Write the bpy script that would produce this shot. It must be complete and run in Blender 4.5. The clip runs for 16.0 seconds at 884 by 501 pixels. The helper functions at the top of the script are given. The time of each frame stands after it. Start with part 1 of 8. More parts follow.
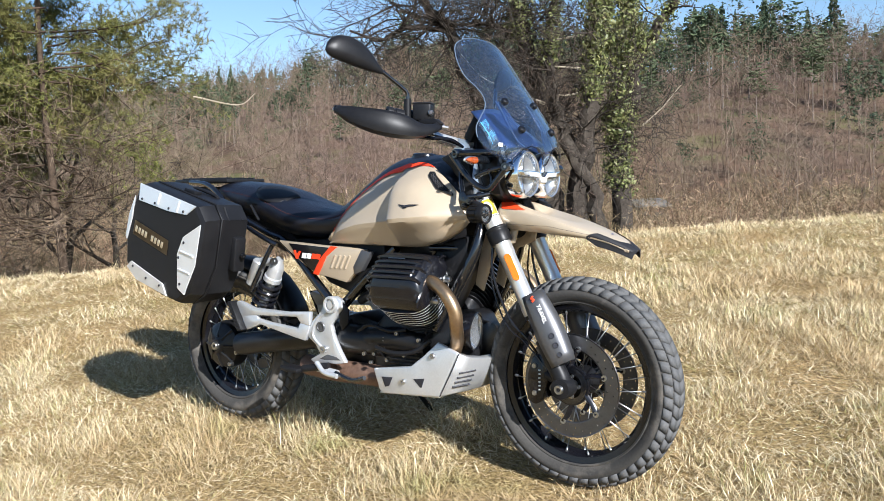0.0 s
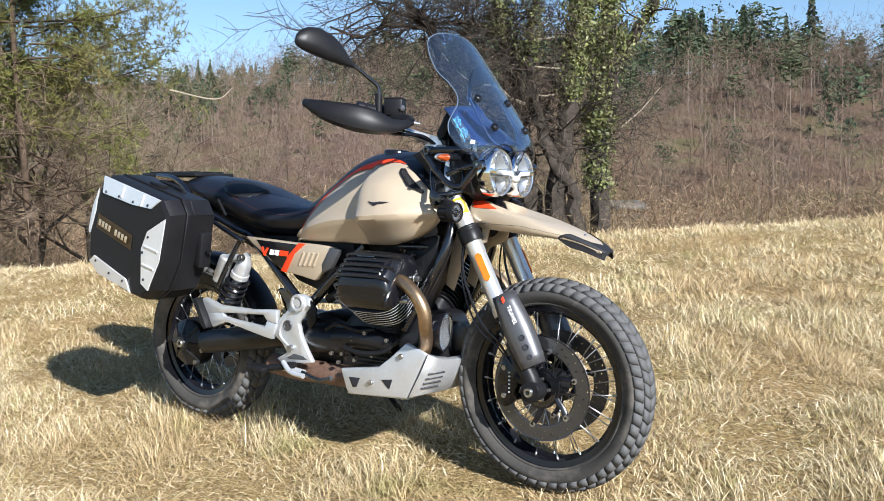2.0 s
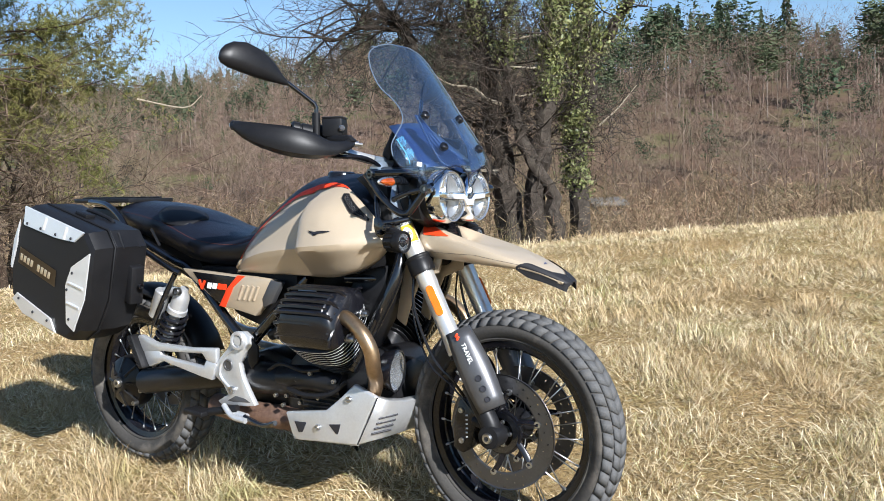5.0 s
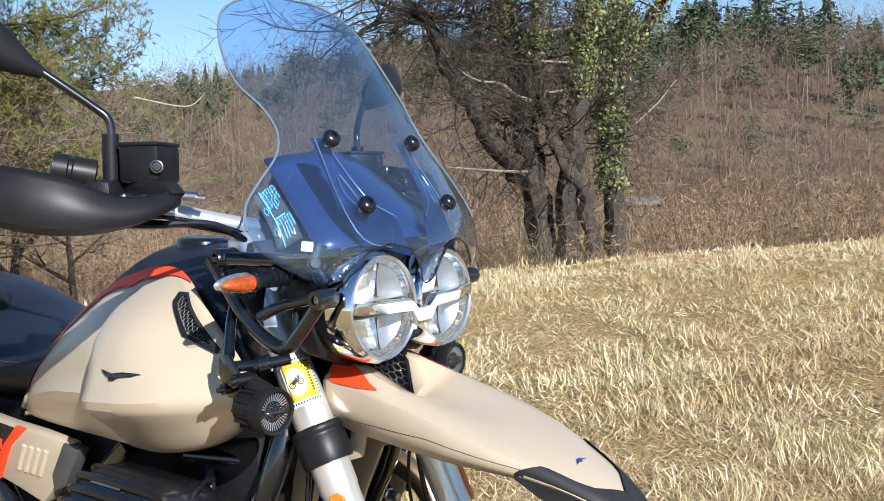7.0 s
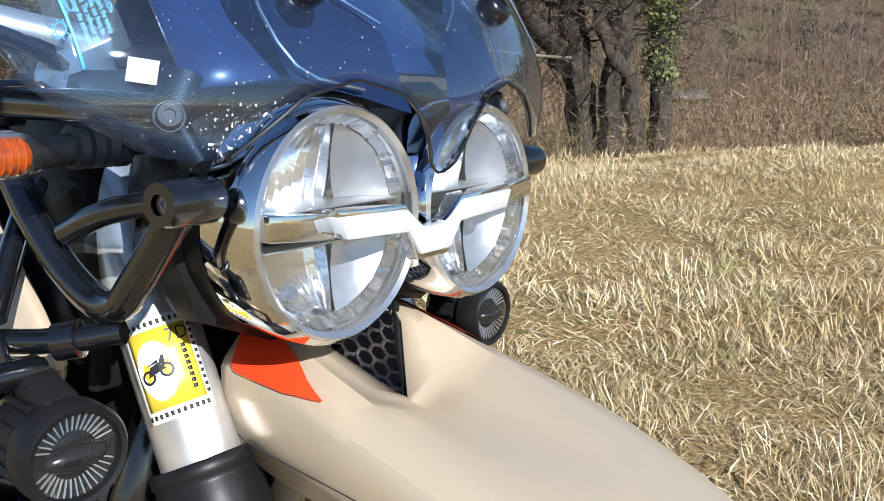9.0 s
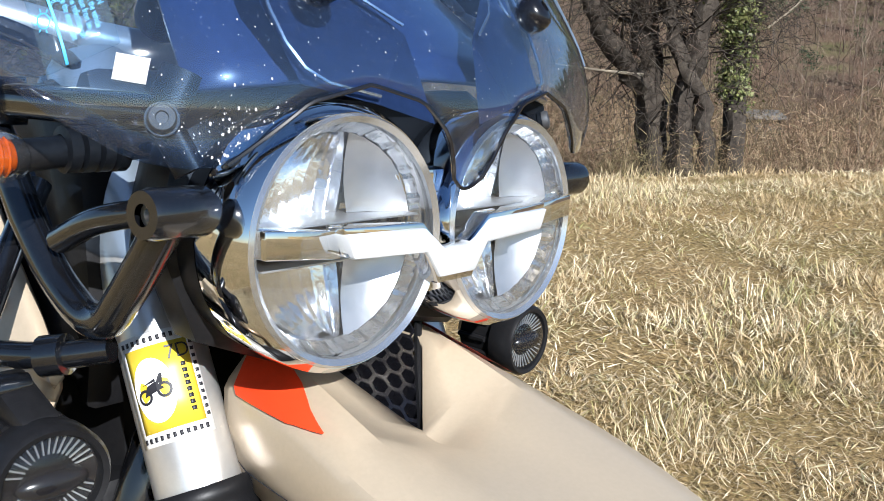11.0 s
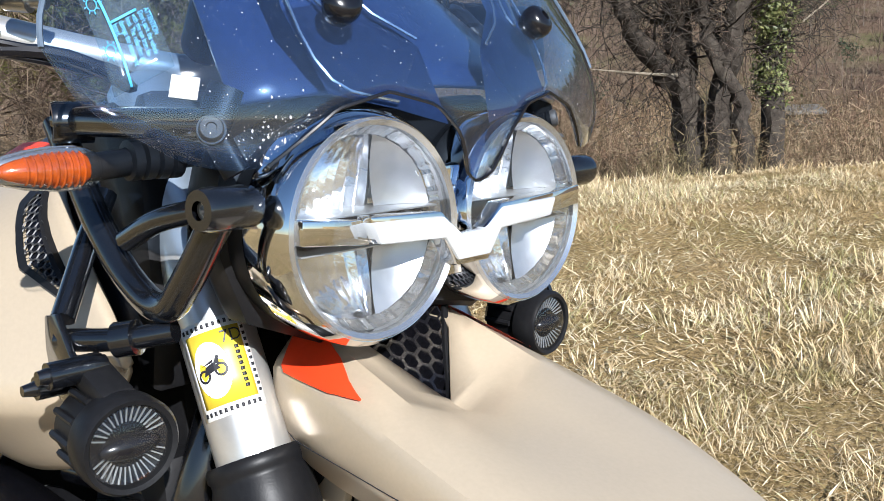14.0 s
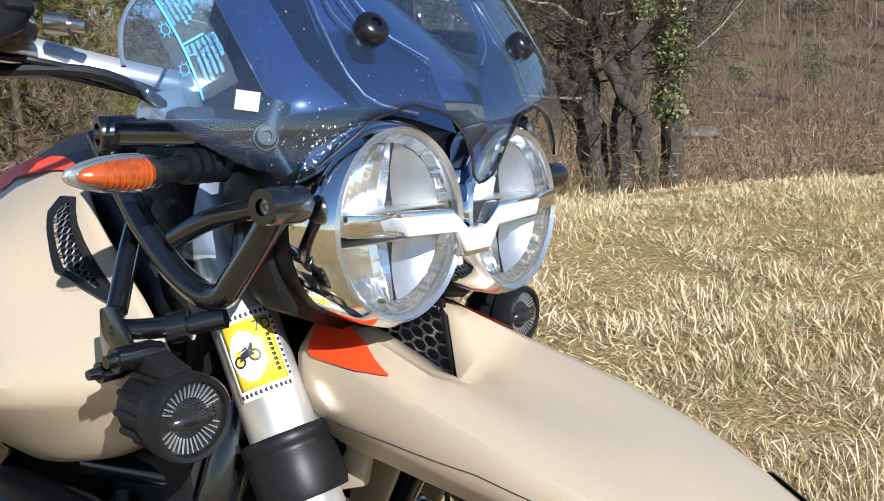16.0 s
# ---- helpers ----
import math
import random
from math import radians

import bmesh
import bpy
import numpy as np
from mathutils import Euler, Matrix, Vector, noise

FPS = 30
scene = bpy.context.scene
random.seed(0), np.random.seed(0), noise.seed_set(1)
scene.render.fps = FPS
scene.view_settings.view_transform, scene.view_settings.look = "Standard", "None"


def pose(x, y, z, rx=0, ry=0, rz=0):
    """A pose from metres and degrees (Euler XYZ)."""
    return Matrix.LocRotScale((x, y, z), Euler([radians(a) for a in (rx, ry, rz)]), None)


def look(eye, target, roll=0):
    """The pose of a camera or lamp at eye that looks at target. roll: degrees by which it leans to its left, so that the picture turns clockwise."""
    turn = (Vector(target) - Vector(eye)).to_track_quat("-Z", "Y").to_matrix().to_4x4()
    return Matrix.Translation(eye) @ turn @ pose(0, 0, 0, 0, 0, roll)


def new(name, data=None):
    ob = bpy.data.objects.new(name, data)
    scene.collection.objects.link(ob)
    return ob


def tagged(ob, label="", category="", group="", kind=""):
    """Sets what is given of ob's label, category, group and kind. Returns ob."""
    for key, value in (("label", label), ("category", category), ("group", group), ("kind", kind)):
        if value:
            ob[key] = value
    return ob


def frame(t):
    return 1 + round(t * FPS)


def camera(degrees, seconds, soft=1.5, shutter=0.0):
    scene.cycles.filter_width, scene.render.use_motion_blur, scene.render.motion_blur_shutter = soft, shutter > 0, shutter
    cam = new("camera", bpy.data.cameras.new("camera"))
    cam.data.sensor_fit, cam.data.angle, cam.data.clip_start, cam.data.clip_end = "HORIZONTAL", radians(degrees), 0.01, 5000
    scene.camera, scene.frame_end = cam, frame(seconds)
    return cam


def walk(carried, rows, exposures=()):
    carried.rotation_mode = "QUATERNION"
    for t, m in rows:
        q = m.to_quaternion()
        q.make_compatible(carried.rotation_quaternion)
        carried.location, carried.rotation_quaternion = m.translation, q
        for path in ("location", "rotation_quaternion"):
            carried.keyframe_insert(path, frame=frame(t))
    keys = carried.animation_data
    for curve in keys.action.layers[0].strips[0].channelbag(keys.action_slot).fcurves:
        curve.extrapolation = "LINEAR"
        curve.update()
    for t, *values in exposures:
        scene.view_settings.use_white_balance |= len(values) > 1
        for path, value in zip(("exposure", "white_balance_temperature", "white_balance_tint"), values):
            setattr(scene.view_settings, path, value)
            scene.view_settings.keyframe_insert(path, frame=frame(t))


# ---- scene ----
cam = camera(53.0, 16.0, soft=0.75)
PATH = [
    (0, (2.796, -2.448, 0.902), (1.625, -0.833, 0.772), -1.8),
    (0.5, (2.791, -2.428, 0.896), (1.628, -0.806, 0.774), -1.4),
    (1, (2.783, -2.394, 0.891), (1.625, -0.769, 0.765), -0.8),
    (1.5, (2.781, -2.379, 0.897), (1.633, -0.746, 0.764), -0.8),
    (2, (2.786, -2.388, 0.898), (1.654, -0.745, 0.764), -0.9),
    (2.5, (2.79, -2.386, 0.906), (1.672, -0.733, 0.773), -1.0),
    (3, (2.792, -2.385, 0.911), (1.681, -0.728, 0.776), -1.0),
    (3.5, (2.798, -2.398, 0.916), (1.695, -0.735, 0.782), -1.0),
    (4, (2.799, -2.381, 0.913), (1.703, -0.714, 0.779), -1.3),
    (4.2, (2.802, -2.357, 0.915), (1.708, -0.688, 0.779), -1.6),
    (6.3, (2.397, -1.385, 1.084), (1.285, 0.272, 0.949), -2.8),
    (6.5, (2.331, -1.244, 1.092), (1.209, 0.405, 0.946), -2.7),
    (7, (2.151, -0.97, 1.106), (0.991, 0.653, 0.966), -2.3),
    (7.5, (1.93, -0.708, 1.056), (0.765, 0.904, 0.845), -1.5),
    (8, (1.802, -0.567, 1.026), (0.643, 1.025, 0.675), -1.4),
    (8.2, (1.782, -0.532, 1.038), (0.621, 1.054, 0.667), -1.2),
    (10.3, (1.763, -0.398, 1.035), (0.472, 1.083, 0.658), 1.2),
    (10.5, (1.759, -0.397, 1.032), (0.459, 1.077, 0.662), 1.3),
    (11, (1.762, -0.385, 1.035), (0.445, 1.075, 0.673), 1.2),
    (11.5, (1.77, -0.392, 1.045), (0.425, 1.045, 0.688), 0.6),
    (12, (1.781, -0.396, 1.043), (0.425, 1.03, 0.686), 0.1),
    (12.5, (1.801, -0.376, 1.042), (0.434, 1.039, 0.683), -0.6),
    (13, (1.813, -0.386, 1.036), (0.433, 1.017, 0.681), -1.2),
    (13.5, (1.81, -0.405, 1.034), (0.419, 0.99, 0.687), -1.5),
    (14, (1.819, -0.425, 1.03), (0.431, 0.975, 0.694), -1.7),
    (14.5, (1.83, -0.462, 1.03), (0.454, 0.953, 0.71), -1.8),
    (15, (1.83, -0.512, 1.037), (0.481, 0.934, 0.74), -1.6),
    (15.5, (1.835, -0.519, 1.045), (0.518, 0.957, 0.753), -1.7),
    (16, (1.823, -0.539, 1.024), (0.582, 1.003, 0.734), -2.0),
]
walk(cam, [(t, look(eye, target, roll)) for t, eye, target, roll in PATH], [(0, 1.10, 6090, 10), (3, 1.05, 6090, 10), (4.2, 0.98, 6090, 10), (6.5, 1.04, 6090, 10), (7.5, 1.02, 6090, 10), (8.2, 0.83, 6090, 10), (10.5, 0.88, 6090, 10), (16, 0.90, 6090, 10)])

# world, sun
TO_SUN = Vector((0.80, -0.36, 0.48)).normalized()
world = bpy.data.worlds.new("sky")
scene.world = world
world.use_nodes = True
wn = world.node_tree.nodes
sky = wn.new("ShaderNodeTexSky")
sky.sky_type = "NISHITA"
sky.sun_disc = False
sky.sun_elevation = math.asin(TO_SUN.z)
sky.sun_rotation = math.atan2(TO_SUN.x, TO_SUN.y)
sky.air_density, sky.dust_density, sky.ozone_density = 1.0, 0.1, 3.0
world.node_tree.links.new(sky.outputs[0], wn["Background"].inputs[0])
wn["Background"].inputs[1].default_value = 0.072
sun = new("sun", bpy.data.lights.new("sun", "SUN"))
sun.data.energy, sun.data.angle, sun.data.color = 5.0, radians(0.53), (1.0, 0.97, 0.93)
sun.matrix_world = look(TO_SUN * 30, (0, 0, 0))


# ---- materials ----
def mat(name, col, rough=0.5, metal=0.0, var=0.12, scale=14.0, fine=160.0, bump=0.0, bscale=220.0, coat=0.0, dirt=None, dirt_amt=0.0, spec=0.5):
    """Principled surface with colour variation at two scales, uneven gloss and fine relief."""
    m = bpy.data.materials.new(name)
    m.use_nodes = True
    nt = m.node_tree
    b = nt.nodes["Principled BSDF"]
    tc = nt.nodes.new("ShaderNodeTexCoord")
    n1, n2 = nt.nodes.new("ShaderNodeTexNoise"), nt.nodes.new("ShaderNodeTexNoise")
    n1.inputs["Scale"].default_value, n2.inputs["Scale"].default_value = scale, fine
    n1.inputs["Detail"].default_value, n2.inputs["Detail"].default_value = 5, 3
    for n in (n1, n2):
        nt.links.new(tc.outputs["Object"], n.inputs["Vector"])
    add = nt.nodes.new("ShaderNodeMath")
    add.operation = "ADD"
    nt.links.new(n1.outputs["Fac"], add.inputs[0])
    nt.links.new(n2.outputs["Fac"], add.inputs[1])
    ramp = nt.nodes.new("ShaderNodeMapRange")
    ramp.inputs[1].default_value, ramp.inputs[2].default_value = 0.65, 1.35
    nt.links.new(add.outputs[0], ramp.inputs[0])
    mix = nt.nodes.new("ShaderNodeMix")
    mix.data_type = "RGBA"
    mix.inputs["A"].default_value = (*[c * (1 - var) for c in col], 1)
    mix.inputs["B"].default_value = (*[min(1, c * (1 + var)) for c in col], 1)
    nt.links.new(ramp.outputs[0], mix.inputs["Factor"])
    out = mix.outputs["Result"]
    if dirt:
        n3 = nt.nodes.new("ShaderNodeTexNoise")
        n3.inputs["Scale"].default_value, n3.inputs["Detail"].default_value, n3.inputs["Roughness"].default_value = scale * 1.7, 8, 0.7
        nt.links.new(tc.outputs["Object"], n3.inputs["Vector"])
        mr = nt.nodes.new("ShaderNodeMapRange")
        mr.inputs[1].default_value, mr.inputs[2].default_value, mr.inputs[4].default_value = 0.5, 0.72, dirt_amt
        nt.links.new(n3.outputs["Fac"], mr.inputs[0])
        md = nt.nodes.new("ShaderNodeMix")
        md.data_type = "RGBA"
        md.inputs["B"].default_value = (*dirt, 1)
        nt.links.new(out, md.inputs["A"])
        nt.links.new(mr.outputs[0], md.inputs["Factor"])
        out = md.outputs["Result"]
    nt.links.new(out, b.inputs["Base Color"])
    rr = nt.nodes.new("ShaderNodeMapRange")
    rr.inputs[3].default_value, rr.inputs[4].default_value = max(0.02, rough * 0.8), min(1, rough * 1.25)
    nt.links.new(n1.outputs["Fac"], rr.inputs[0])
    nt.links.new(rr.outputs[0], b.inputs["Roughness"])
    b.inputs["Metallic"].default_value = metal
    b.inputs["Coat Weight"].default_value = coat
    b.inputs["Coat Roughness"].default_value = 0.08
    b.inputs["Specular IOR Level"].default_value = spec
    if bump:
        n4 = nt.nodes.new("ShaderNodeTexNoise")
        n4.inputs["Scale"].default_value, n4.inputs["Detail"].default_value = bscale, 4
        nt.links.new(tc.outputs["Object"], n4.inputs["Vector"])
        bp = nt.nodes.new("ShaderNodeBump")
        bp.inputs["Strength"].default_value, bp.inputs["Distance"].default_value = bump, 0.003
        nt.links.new(n4.outputs["Fac"], bp.inputs["Height"])
        nt.links.new(bp.outputs[0], b.inputs["Normal"])
    return m


def clear(name, tint, ior=1.45, rough=0.02, film=0.0, film_col=(1, 1, 1), speck=0.0):
    """Clear thin plastic or glass: lets light straight through, with a Fresnel gloss, a diffuse film and specks."""
    m = bpy.data.materials.new(name)
    m.use_nodes = True
    nt = m.node_tree
    nt.nodes.remove(nt.nodes["Principled BSDF"])
    tr, gl = nt.nodes.new("ShaderNodeBsdfTransparent"), nt.nodes.new("ShaderNodeBsdfGlossy")
    lw, pw, fr = nt.nodes.new("ShaderNodeLayerWeight"), nt.nodes.new("ShaderNodeMath"), nt.nodes.new("ShaderNodeMapRange")
    pw.operation, pw.inputs[1].default_value = "POWER", 4.0
    base = ((ior - 1) / (ior + 1)) ** 2
    fr.inputs[3].default_value, fr.inputs[4].default_value = base, 1.0
    nt.links.new(lw.outputs["Facing"], pw.inputs[0])
    nt.links.new(pw.outputs[0], fr.inputs[0])
    df = nt.nodes.new("ShaderNodeBsdfDiffuse")
    m1, m2 = nt.nodes.new("ShaderNodeMixShader"), nt.nodes.new("ShaderNodeMixShader")
    tr.inputs[0].default_value, df.inputs[0].default_value = (*tint, 1), (*film_col, 1)
    gl.inputs["Roughness"].default_value = rough
    no = nt.nodes.new("ShaderNodeTexNoise")
    no.inputs["Scale"].default_value, no.inputs["Detail"].default_value = 620, 2
    mr = nt.nodes.new("ShaderNodeMapRange")
    mr.inputs[1].default_value, mr.inputs[2].default_value = 0.66, 0.76
    mr.inputs[3].default_value, mr.inputs[4].default_value = film, min(1, film + speck)
    tc = nt.nodes.new("ShaderNodeTexCoord")
    nt.links.new(tc.outputs["Object"], no.inputs["Vector"])
    nt.links.new(no.outputs["Fac"], mr.inputs[0])
    nt.links.new(mr.outputs[0], m1.inputs[0])
    nt.links.new(tr.outputs[0], m1.inputs[1])
    nt.links.new(df.outputs[0], m1.inputs[2])
    nt.links.new(fr.outputs[0], m2.inputs[0])
    nt.links.new(m1.outputs[0], m2.inputs[1])
    nt.links.new(gl.outputs[0], m2.inputs[2])
    nt.links.new(m2.outputs[0], nt.nodes["Material Output"].inputs[0])
    return m


def varied(name, cols, rough=0.8, spec=0.2, patch=None, patch_scale=0.6, green=None, green_scale=2.0):
    """For joined pieces: each island takes its own shade out of a row of colours; patch tints whole areas."""
    m = bpy.data.materials.new(name)
    m.use_nodes = True
    nt = m.node_tree
    b = nt.nodes["Principled BSDF"]
    geo = nt.nodes.new("ShaderNodeNewGeometry")
    cr = nt.nodes.new("ShaderNodeValToRGB")
    e = cr.color_ramp.elements
    e[0].position, e[0].color = 0, (*cols[0], 1)
    e[1].position, e[1].color = 1, (*cols[-1], 1)
    for n, c in enumerate(cols[1:-1], 1):
        k = e.new(n / (len(cols) - 1))
        k.color = (*c, 1)
    nt.links.new(geo.outputs["Random Per Island"], cr.inputs[0])
    out = cr.outputs[0]
    if patch:
        tc, no = nt.nodes.new("ShaderNodeTexCoord"), nt.nodes.new("ShaderNodeTexNoise")
        no.inputs["Scale"].default_value, no.inputs["Detail"].default_value = patch_scale, 4
        nt.links.new(tc.outputs["Object"], no.inputs["Vector"])
        mr = nt.nodes.new("ShaderNodeMapRange")
        mr.inputs[1].default_value, mr.inputs[2].default_value, mr.inputs[4].default_value = 0.45, 0.68, 0.75
        nt.links.new(no.outputs["Fac"], mr.inputs[0])
        mx = nt.nodes.new("ShaderNodeMix")
        mx.data_type, mx.blend_type = "RGBA", "MIX"
        mx.inputs["B"].default_value = (*patch, 1)
        nt.links.new(mr.outputs[0], mx.inputs["Factor"])
        nt.links.new(out, mx.inputs["A"])
        out = mx.outputs["Result"]
    if green:
        no = nt.nodes.new("ShaderNodeTexNoise")
        no.inputs["Scale"].default_value, no.inputs["Detail"].default_value = green_scale, 3
        nt.links.new(tc.outputs["Object"], no.inputs["Vector"])
        mr = nt.nodes.new("ShaderNodeMapRange")
        mr.inputs[1].default_value, mr.inputs[2].default_value, mr.inputs[4].default_value = 0.60, 0.72, 0.6
        nt.links.new(no.outputs["Fac"], mr.inputs[0])
        mx = nt.nodes.new("ShaderNodeMix")
        mx.data_type = "RGBA"
        mx.inputs["B"].default_value = (*green, 1)
        nt.links.new(mr.outputs[0], mx.inputs["Factor"])
        nt.links.new(out, mx.inputs["A"])
        out = mx.outputs["Result"]
    nt.links.new(out, b.inputs["Base Color"])
    b.inputs["Roughness"].default_value = rough
    b.inputs["Specular IOR Level"].default_value = spec
    return m


SAND = mat("sand_paint", (0.46, 0.375, 0.27), 0.36, 0.25, 0.04, 6, 300, 0.03, 500, coat=0.15)
RED = mat("red_paint", (0.80, 0.052, 0.012), 0.42, 0, 0.06, 10, 200, spec=0.3)
BLACK = mat("black_plastic", (0.009, 0.009, 0.010), 0.42, 0, 0.25, 20, 300, 0.04, 700, dirt=(0.04, 0.037, 0.033), dirt_amt=0.04, spec=0.22)
TIP = mat("matt_black_plastic", (0.016, 0.016, 0.018), 0.6, 0, 0.25, 20, 300, 0.08, 700, spec=0.25)
GLOSS = mat("gloss_black", (0.006, 0.006, 0.008), 0.22, 0, 0.2, 20, 200)
STEEL_BLACK = mat("black_steel", (0.004, 0.0045, 0.006), 0.22, 0.0, 0.2, 25, 300, 0.0, 400, coat=0.8, spec=0.6)
ENGINE = mat("engine_black", (0.008, 0.008, 0.009), 0.33, 0.0, 0.25, 25, 300, 0.12, 500, dirt=(0.05, 0.045, 0.04), dirt_amt=0.12, spec=0.35)
SEAT = mat("seat_vinyl", (0.006, 0.007, 0.012), 0.38, 0, 0.2, 8, 400, 0.2, 900)
RUBBER = mat("tyre_rubber", (0.085, 0.085, 0.085), 0.75, 0, 0.2, 12, 180, 0.3, 250, dirt=(0.13, 0.12, 0.105), dirt_amt=0.5, spec=0.3)
SIDEWALL = mat("tyre_sidewall", (0.045, 0.042, 0.038), 0.75, 0, 0.25, 2.2, 150, 0.15, 250, dirt=(0.20, 0.175, 0.145), dirt_amt=0.9, spec=0.3)
ALU = mat("silver_paint", (0.60, 0.61, 0.62), 0.36, 0.6, 0.06, 9, 200, 0.05, 400, dirt=(0.25, 0.22, 0.19), dirt_amt=0.2)
PLATE = mat("brushed_aluminium", (0.72, 0.73, 0.74), 0.33, 0.6, 0.05, 18, 300, 0.05, 500)
FORK = mat("fork_silver", (0.62, 0.61, 0.59), 0.3, 0.7, 0.04, 9, 200, 0.03, 600)
CHROME = mat("chrome", (0.80, 0.81, 0.83), 0.05, 1.0, 0.03, 9, 90)
STEEL = mat("bare_steel", (0.48, 0.48, 0.48), 0.3, 1.0, 0.12, 30, 300)
DULL = mat("dull_steel", (0.12, 0.10, 0.085), 0.6, 0.4, 0.15, 30, 200)
GREY = mat("grey_guard", (0.10, 0.10, 0.105), 0.35, 0.55, 0.08, 12, 250, 0.06, 600)
BRONZE = mat("heat_tinted_steel", (0.36, 0.25, 0.15), 0.32, 0.9, 0.15, 10, 120, 0.05, 300, dirt=(0.18, 0.10, 0.06), dirt_amt=0.4)
RUST = mat("rusty_steel", (0.17, 0.10, 0.07), 0.6, 0.4, 0.25, 30, 120, 0.3, 200, dirt=(0.28, 0.18, 0.11), dirt_amt=0.35)
AMBER = mat("amber_plastic", (0.34, 0.052, 0.001), 0.14, 0, 0.45, 60, 200, 0.3, 160, coat=0.6)
REFLECTOR = mat("orange_reflector", (0.65, 0.15, 0.006), 0.25, 0, 0.12, 60, 300, 0.4, 300)
BRASS = mat("bronze_badge", (0.16, 0.115, 0.065), 0.4, 0.6, 0.1, 20, 200)
BRASS_LIGHT = mat("raised_badge_lettering", (0.62, 0.52, 0.36), 0.35, 0.7, 0.08, 20, 200)
WHITE = mat("white_print", (0.8, 0.8, 0.78), 0.5, 0, 0.04)
YELLOW = mat("yellow_sticker", (0.62, 0.46, 0.035), 0.4, 0, 0.05)
DARK = mat("dark_print", (0.015, 0.015, 0.02), 0.5, 0, 0.1)
WING_BLUE = mat("dark_blue_print", (0.02, 0.05, 0.16), 0.4, 0, 0.1)
CYAN = mat("blue_print", (0.08, 0.42, 0.75), 0.5, 0, 0.05)
LAMP_WHITE = mat("lamp_reflector", (0.74, 0.75, 0.77), 0.15, 0.96, 0.06, 30, 120, 0.25, 90)
LAMP_FACET = mat("lamp_facets", (0.62, 0.63, 0.64), 0.14, 0.92, 0.08, 30, 120, 0.3, 120)
LAMP_SATIN = mat("lamp_satin", (0.50, 0.51, 0.53), 0.34, 0.86, 0.06, 30, 120, 0.08, 60)
RIB_GREY = mat("lens_rib_grey", (0.30, 0.31, 0.32), 0.3, 0.5, 0.08, 30, 120)
LENS_RIM = mat("lens_rim", (0.55, 0.56, 0.57), 0.16, 0.85, 0.06, 30, 120)
SCREEN_EDGE = mat("screen_edge", (0.10, 0.13, 0.17), 0.15, 0.0, 0.1, 30, 120)
LAMP_BAR = mat("lamp_light_guide", (0.58, 0.60, 0.62), 0.22, 0.15, 0.03, 30, 200, coat=0.6)
# Bluish film paints the sky's reflection into the screen; the specks are dust.
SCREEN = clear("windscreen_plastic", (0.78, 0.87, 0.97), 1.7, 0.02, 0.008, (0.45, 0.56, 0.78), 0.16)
CLEAR = clear("clear_cover", (0.97, 0.98, 0.98), 1.5, 0.02, 0.006, (0.8, 0.8, 0.8), 0.03)
# White film paints a sunlit haze over the lens; its specks are dust.
LENS = clear("lamp_lens", (0.97, 0.98, 0.98), 1.5, 0.02, 0.018, (0.85, 0.85, 0.85), 0.08)
STICKER_FILM = clear("sticker_film", (0.80, 0.88, 0.93), 1.4, 0.1, 0.05, (0.5, 0.6, 0.7), 0.02)
MESH_GREY = mat("grille_plastic", (0.035, 0.035, 0.037), 0.45, 0, 0.15, 20, 200)
# Black plastic coloured dark blue to carry the sky's reflection.
DASH = mat("sky_blue_backing", (0.028, 0.046, 0.112), 0.30, 0, 0.2, 20, 200, coat=0.7)

BARK = mat("tree_bark", (0.042, 0.034, 0.027), 0.9, 0, 0.5, 3, 30, 1.0, 25, dirt=(0.14, 0.12, 0.095), dirt_amt=0.5, spec=0.15)
PINE_BARK = mat("pine_bark", (0.065, 0.045, 0.031), 0.9, 0, 0.4, 3, 30, 0.8, 25, spec=0.2)
PALE_WOOD = mat("pale_dead_wood", (0.30, 0.255, 0.19), 0.85, 0, 0.25, 4, 40, 0.4, 30, spec=0.2)
IVY = varied("ivy_leaves", [(0.06, 0.075, 0.022), (0.11, 0.13, 0.04), (0.16, 0.17, 0.055), (0.20, 0.20, 0.08), (0.07, 0.08, 0.024)], 0.5, 0.35)
NEEDLES = varied("pine_needles", [(0.055, 0.066, 0.016), (0.10, 0.108, 0.025), (0.19, 0.19, 0.045), (0.10, 0.085, 0.03), (0.09, 0.11, 0.024)], 0.6, 0.3, (0.15, 0.125, 0.045), 0.7)
CONIFER = varied("conifer_foliage", [(0.030, 0.050, 0.030), (0.050, 0.076, 0.040), (0.080, 0.105, 0.052), (0.036, 0.056, 0.038)], 0.8, 0.2, (0.10, 0.11, 0.055), 0.06)
TWIGS = varied("bare_twigs", [(0.095, 0.066, 0.052), (0.165, 0.115, 0.090), (0.22, 0.16, 0.125), (0.11, 0.074, 0.060)], 0.9, 0.1, (0.16, 0.135, 0.080), 0.05)
BRUSH = varied("brush_stems", [(0.065, 0.042, 0.029), (0.22, 0.140, 0.090), (0.48, 0.36, 0.235), (0.18, 0.096, 0.062), (0.10, 0.068, 0.044), (0.036, 0.025, 0.018)], 0.9, 0.1, (0.15, 0.14, 0.062), 0.15, (0.105, 0.058, 0.040), 0.35)
SAPLING = mat("sapling_bark", (0.19, 0.145, 0.105), 0.85, 0, 0.35, 4, 40, 0.4, 30, spec=0.2)
FAR_TRUNK = mat("far_trunk_bark", (0.15, 0.12, 0.095), 0.9, 0, 0.3, 0.5, 10)
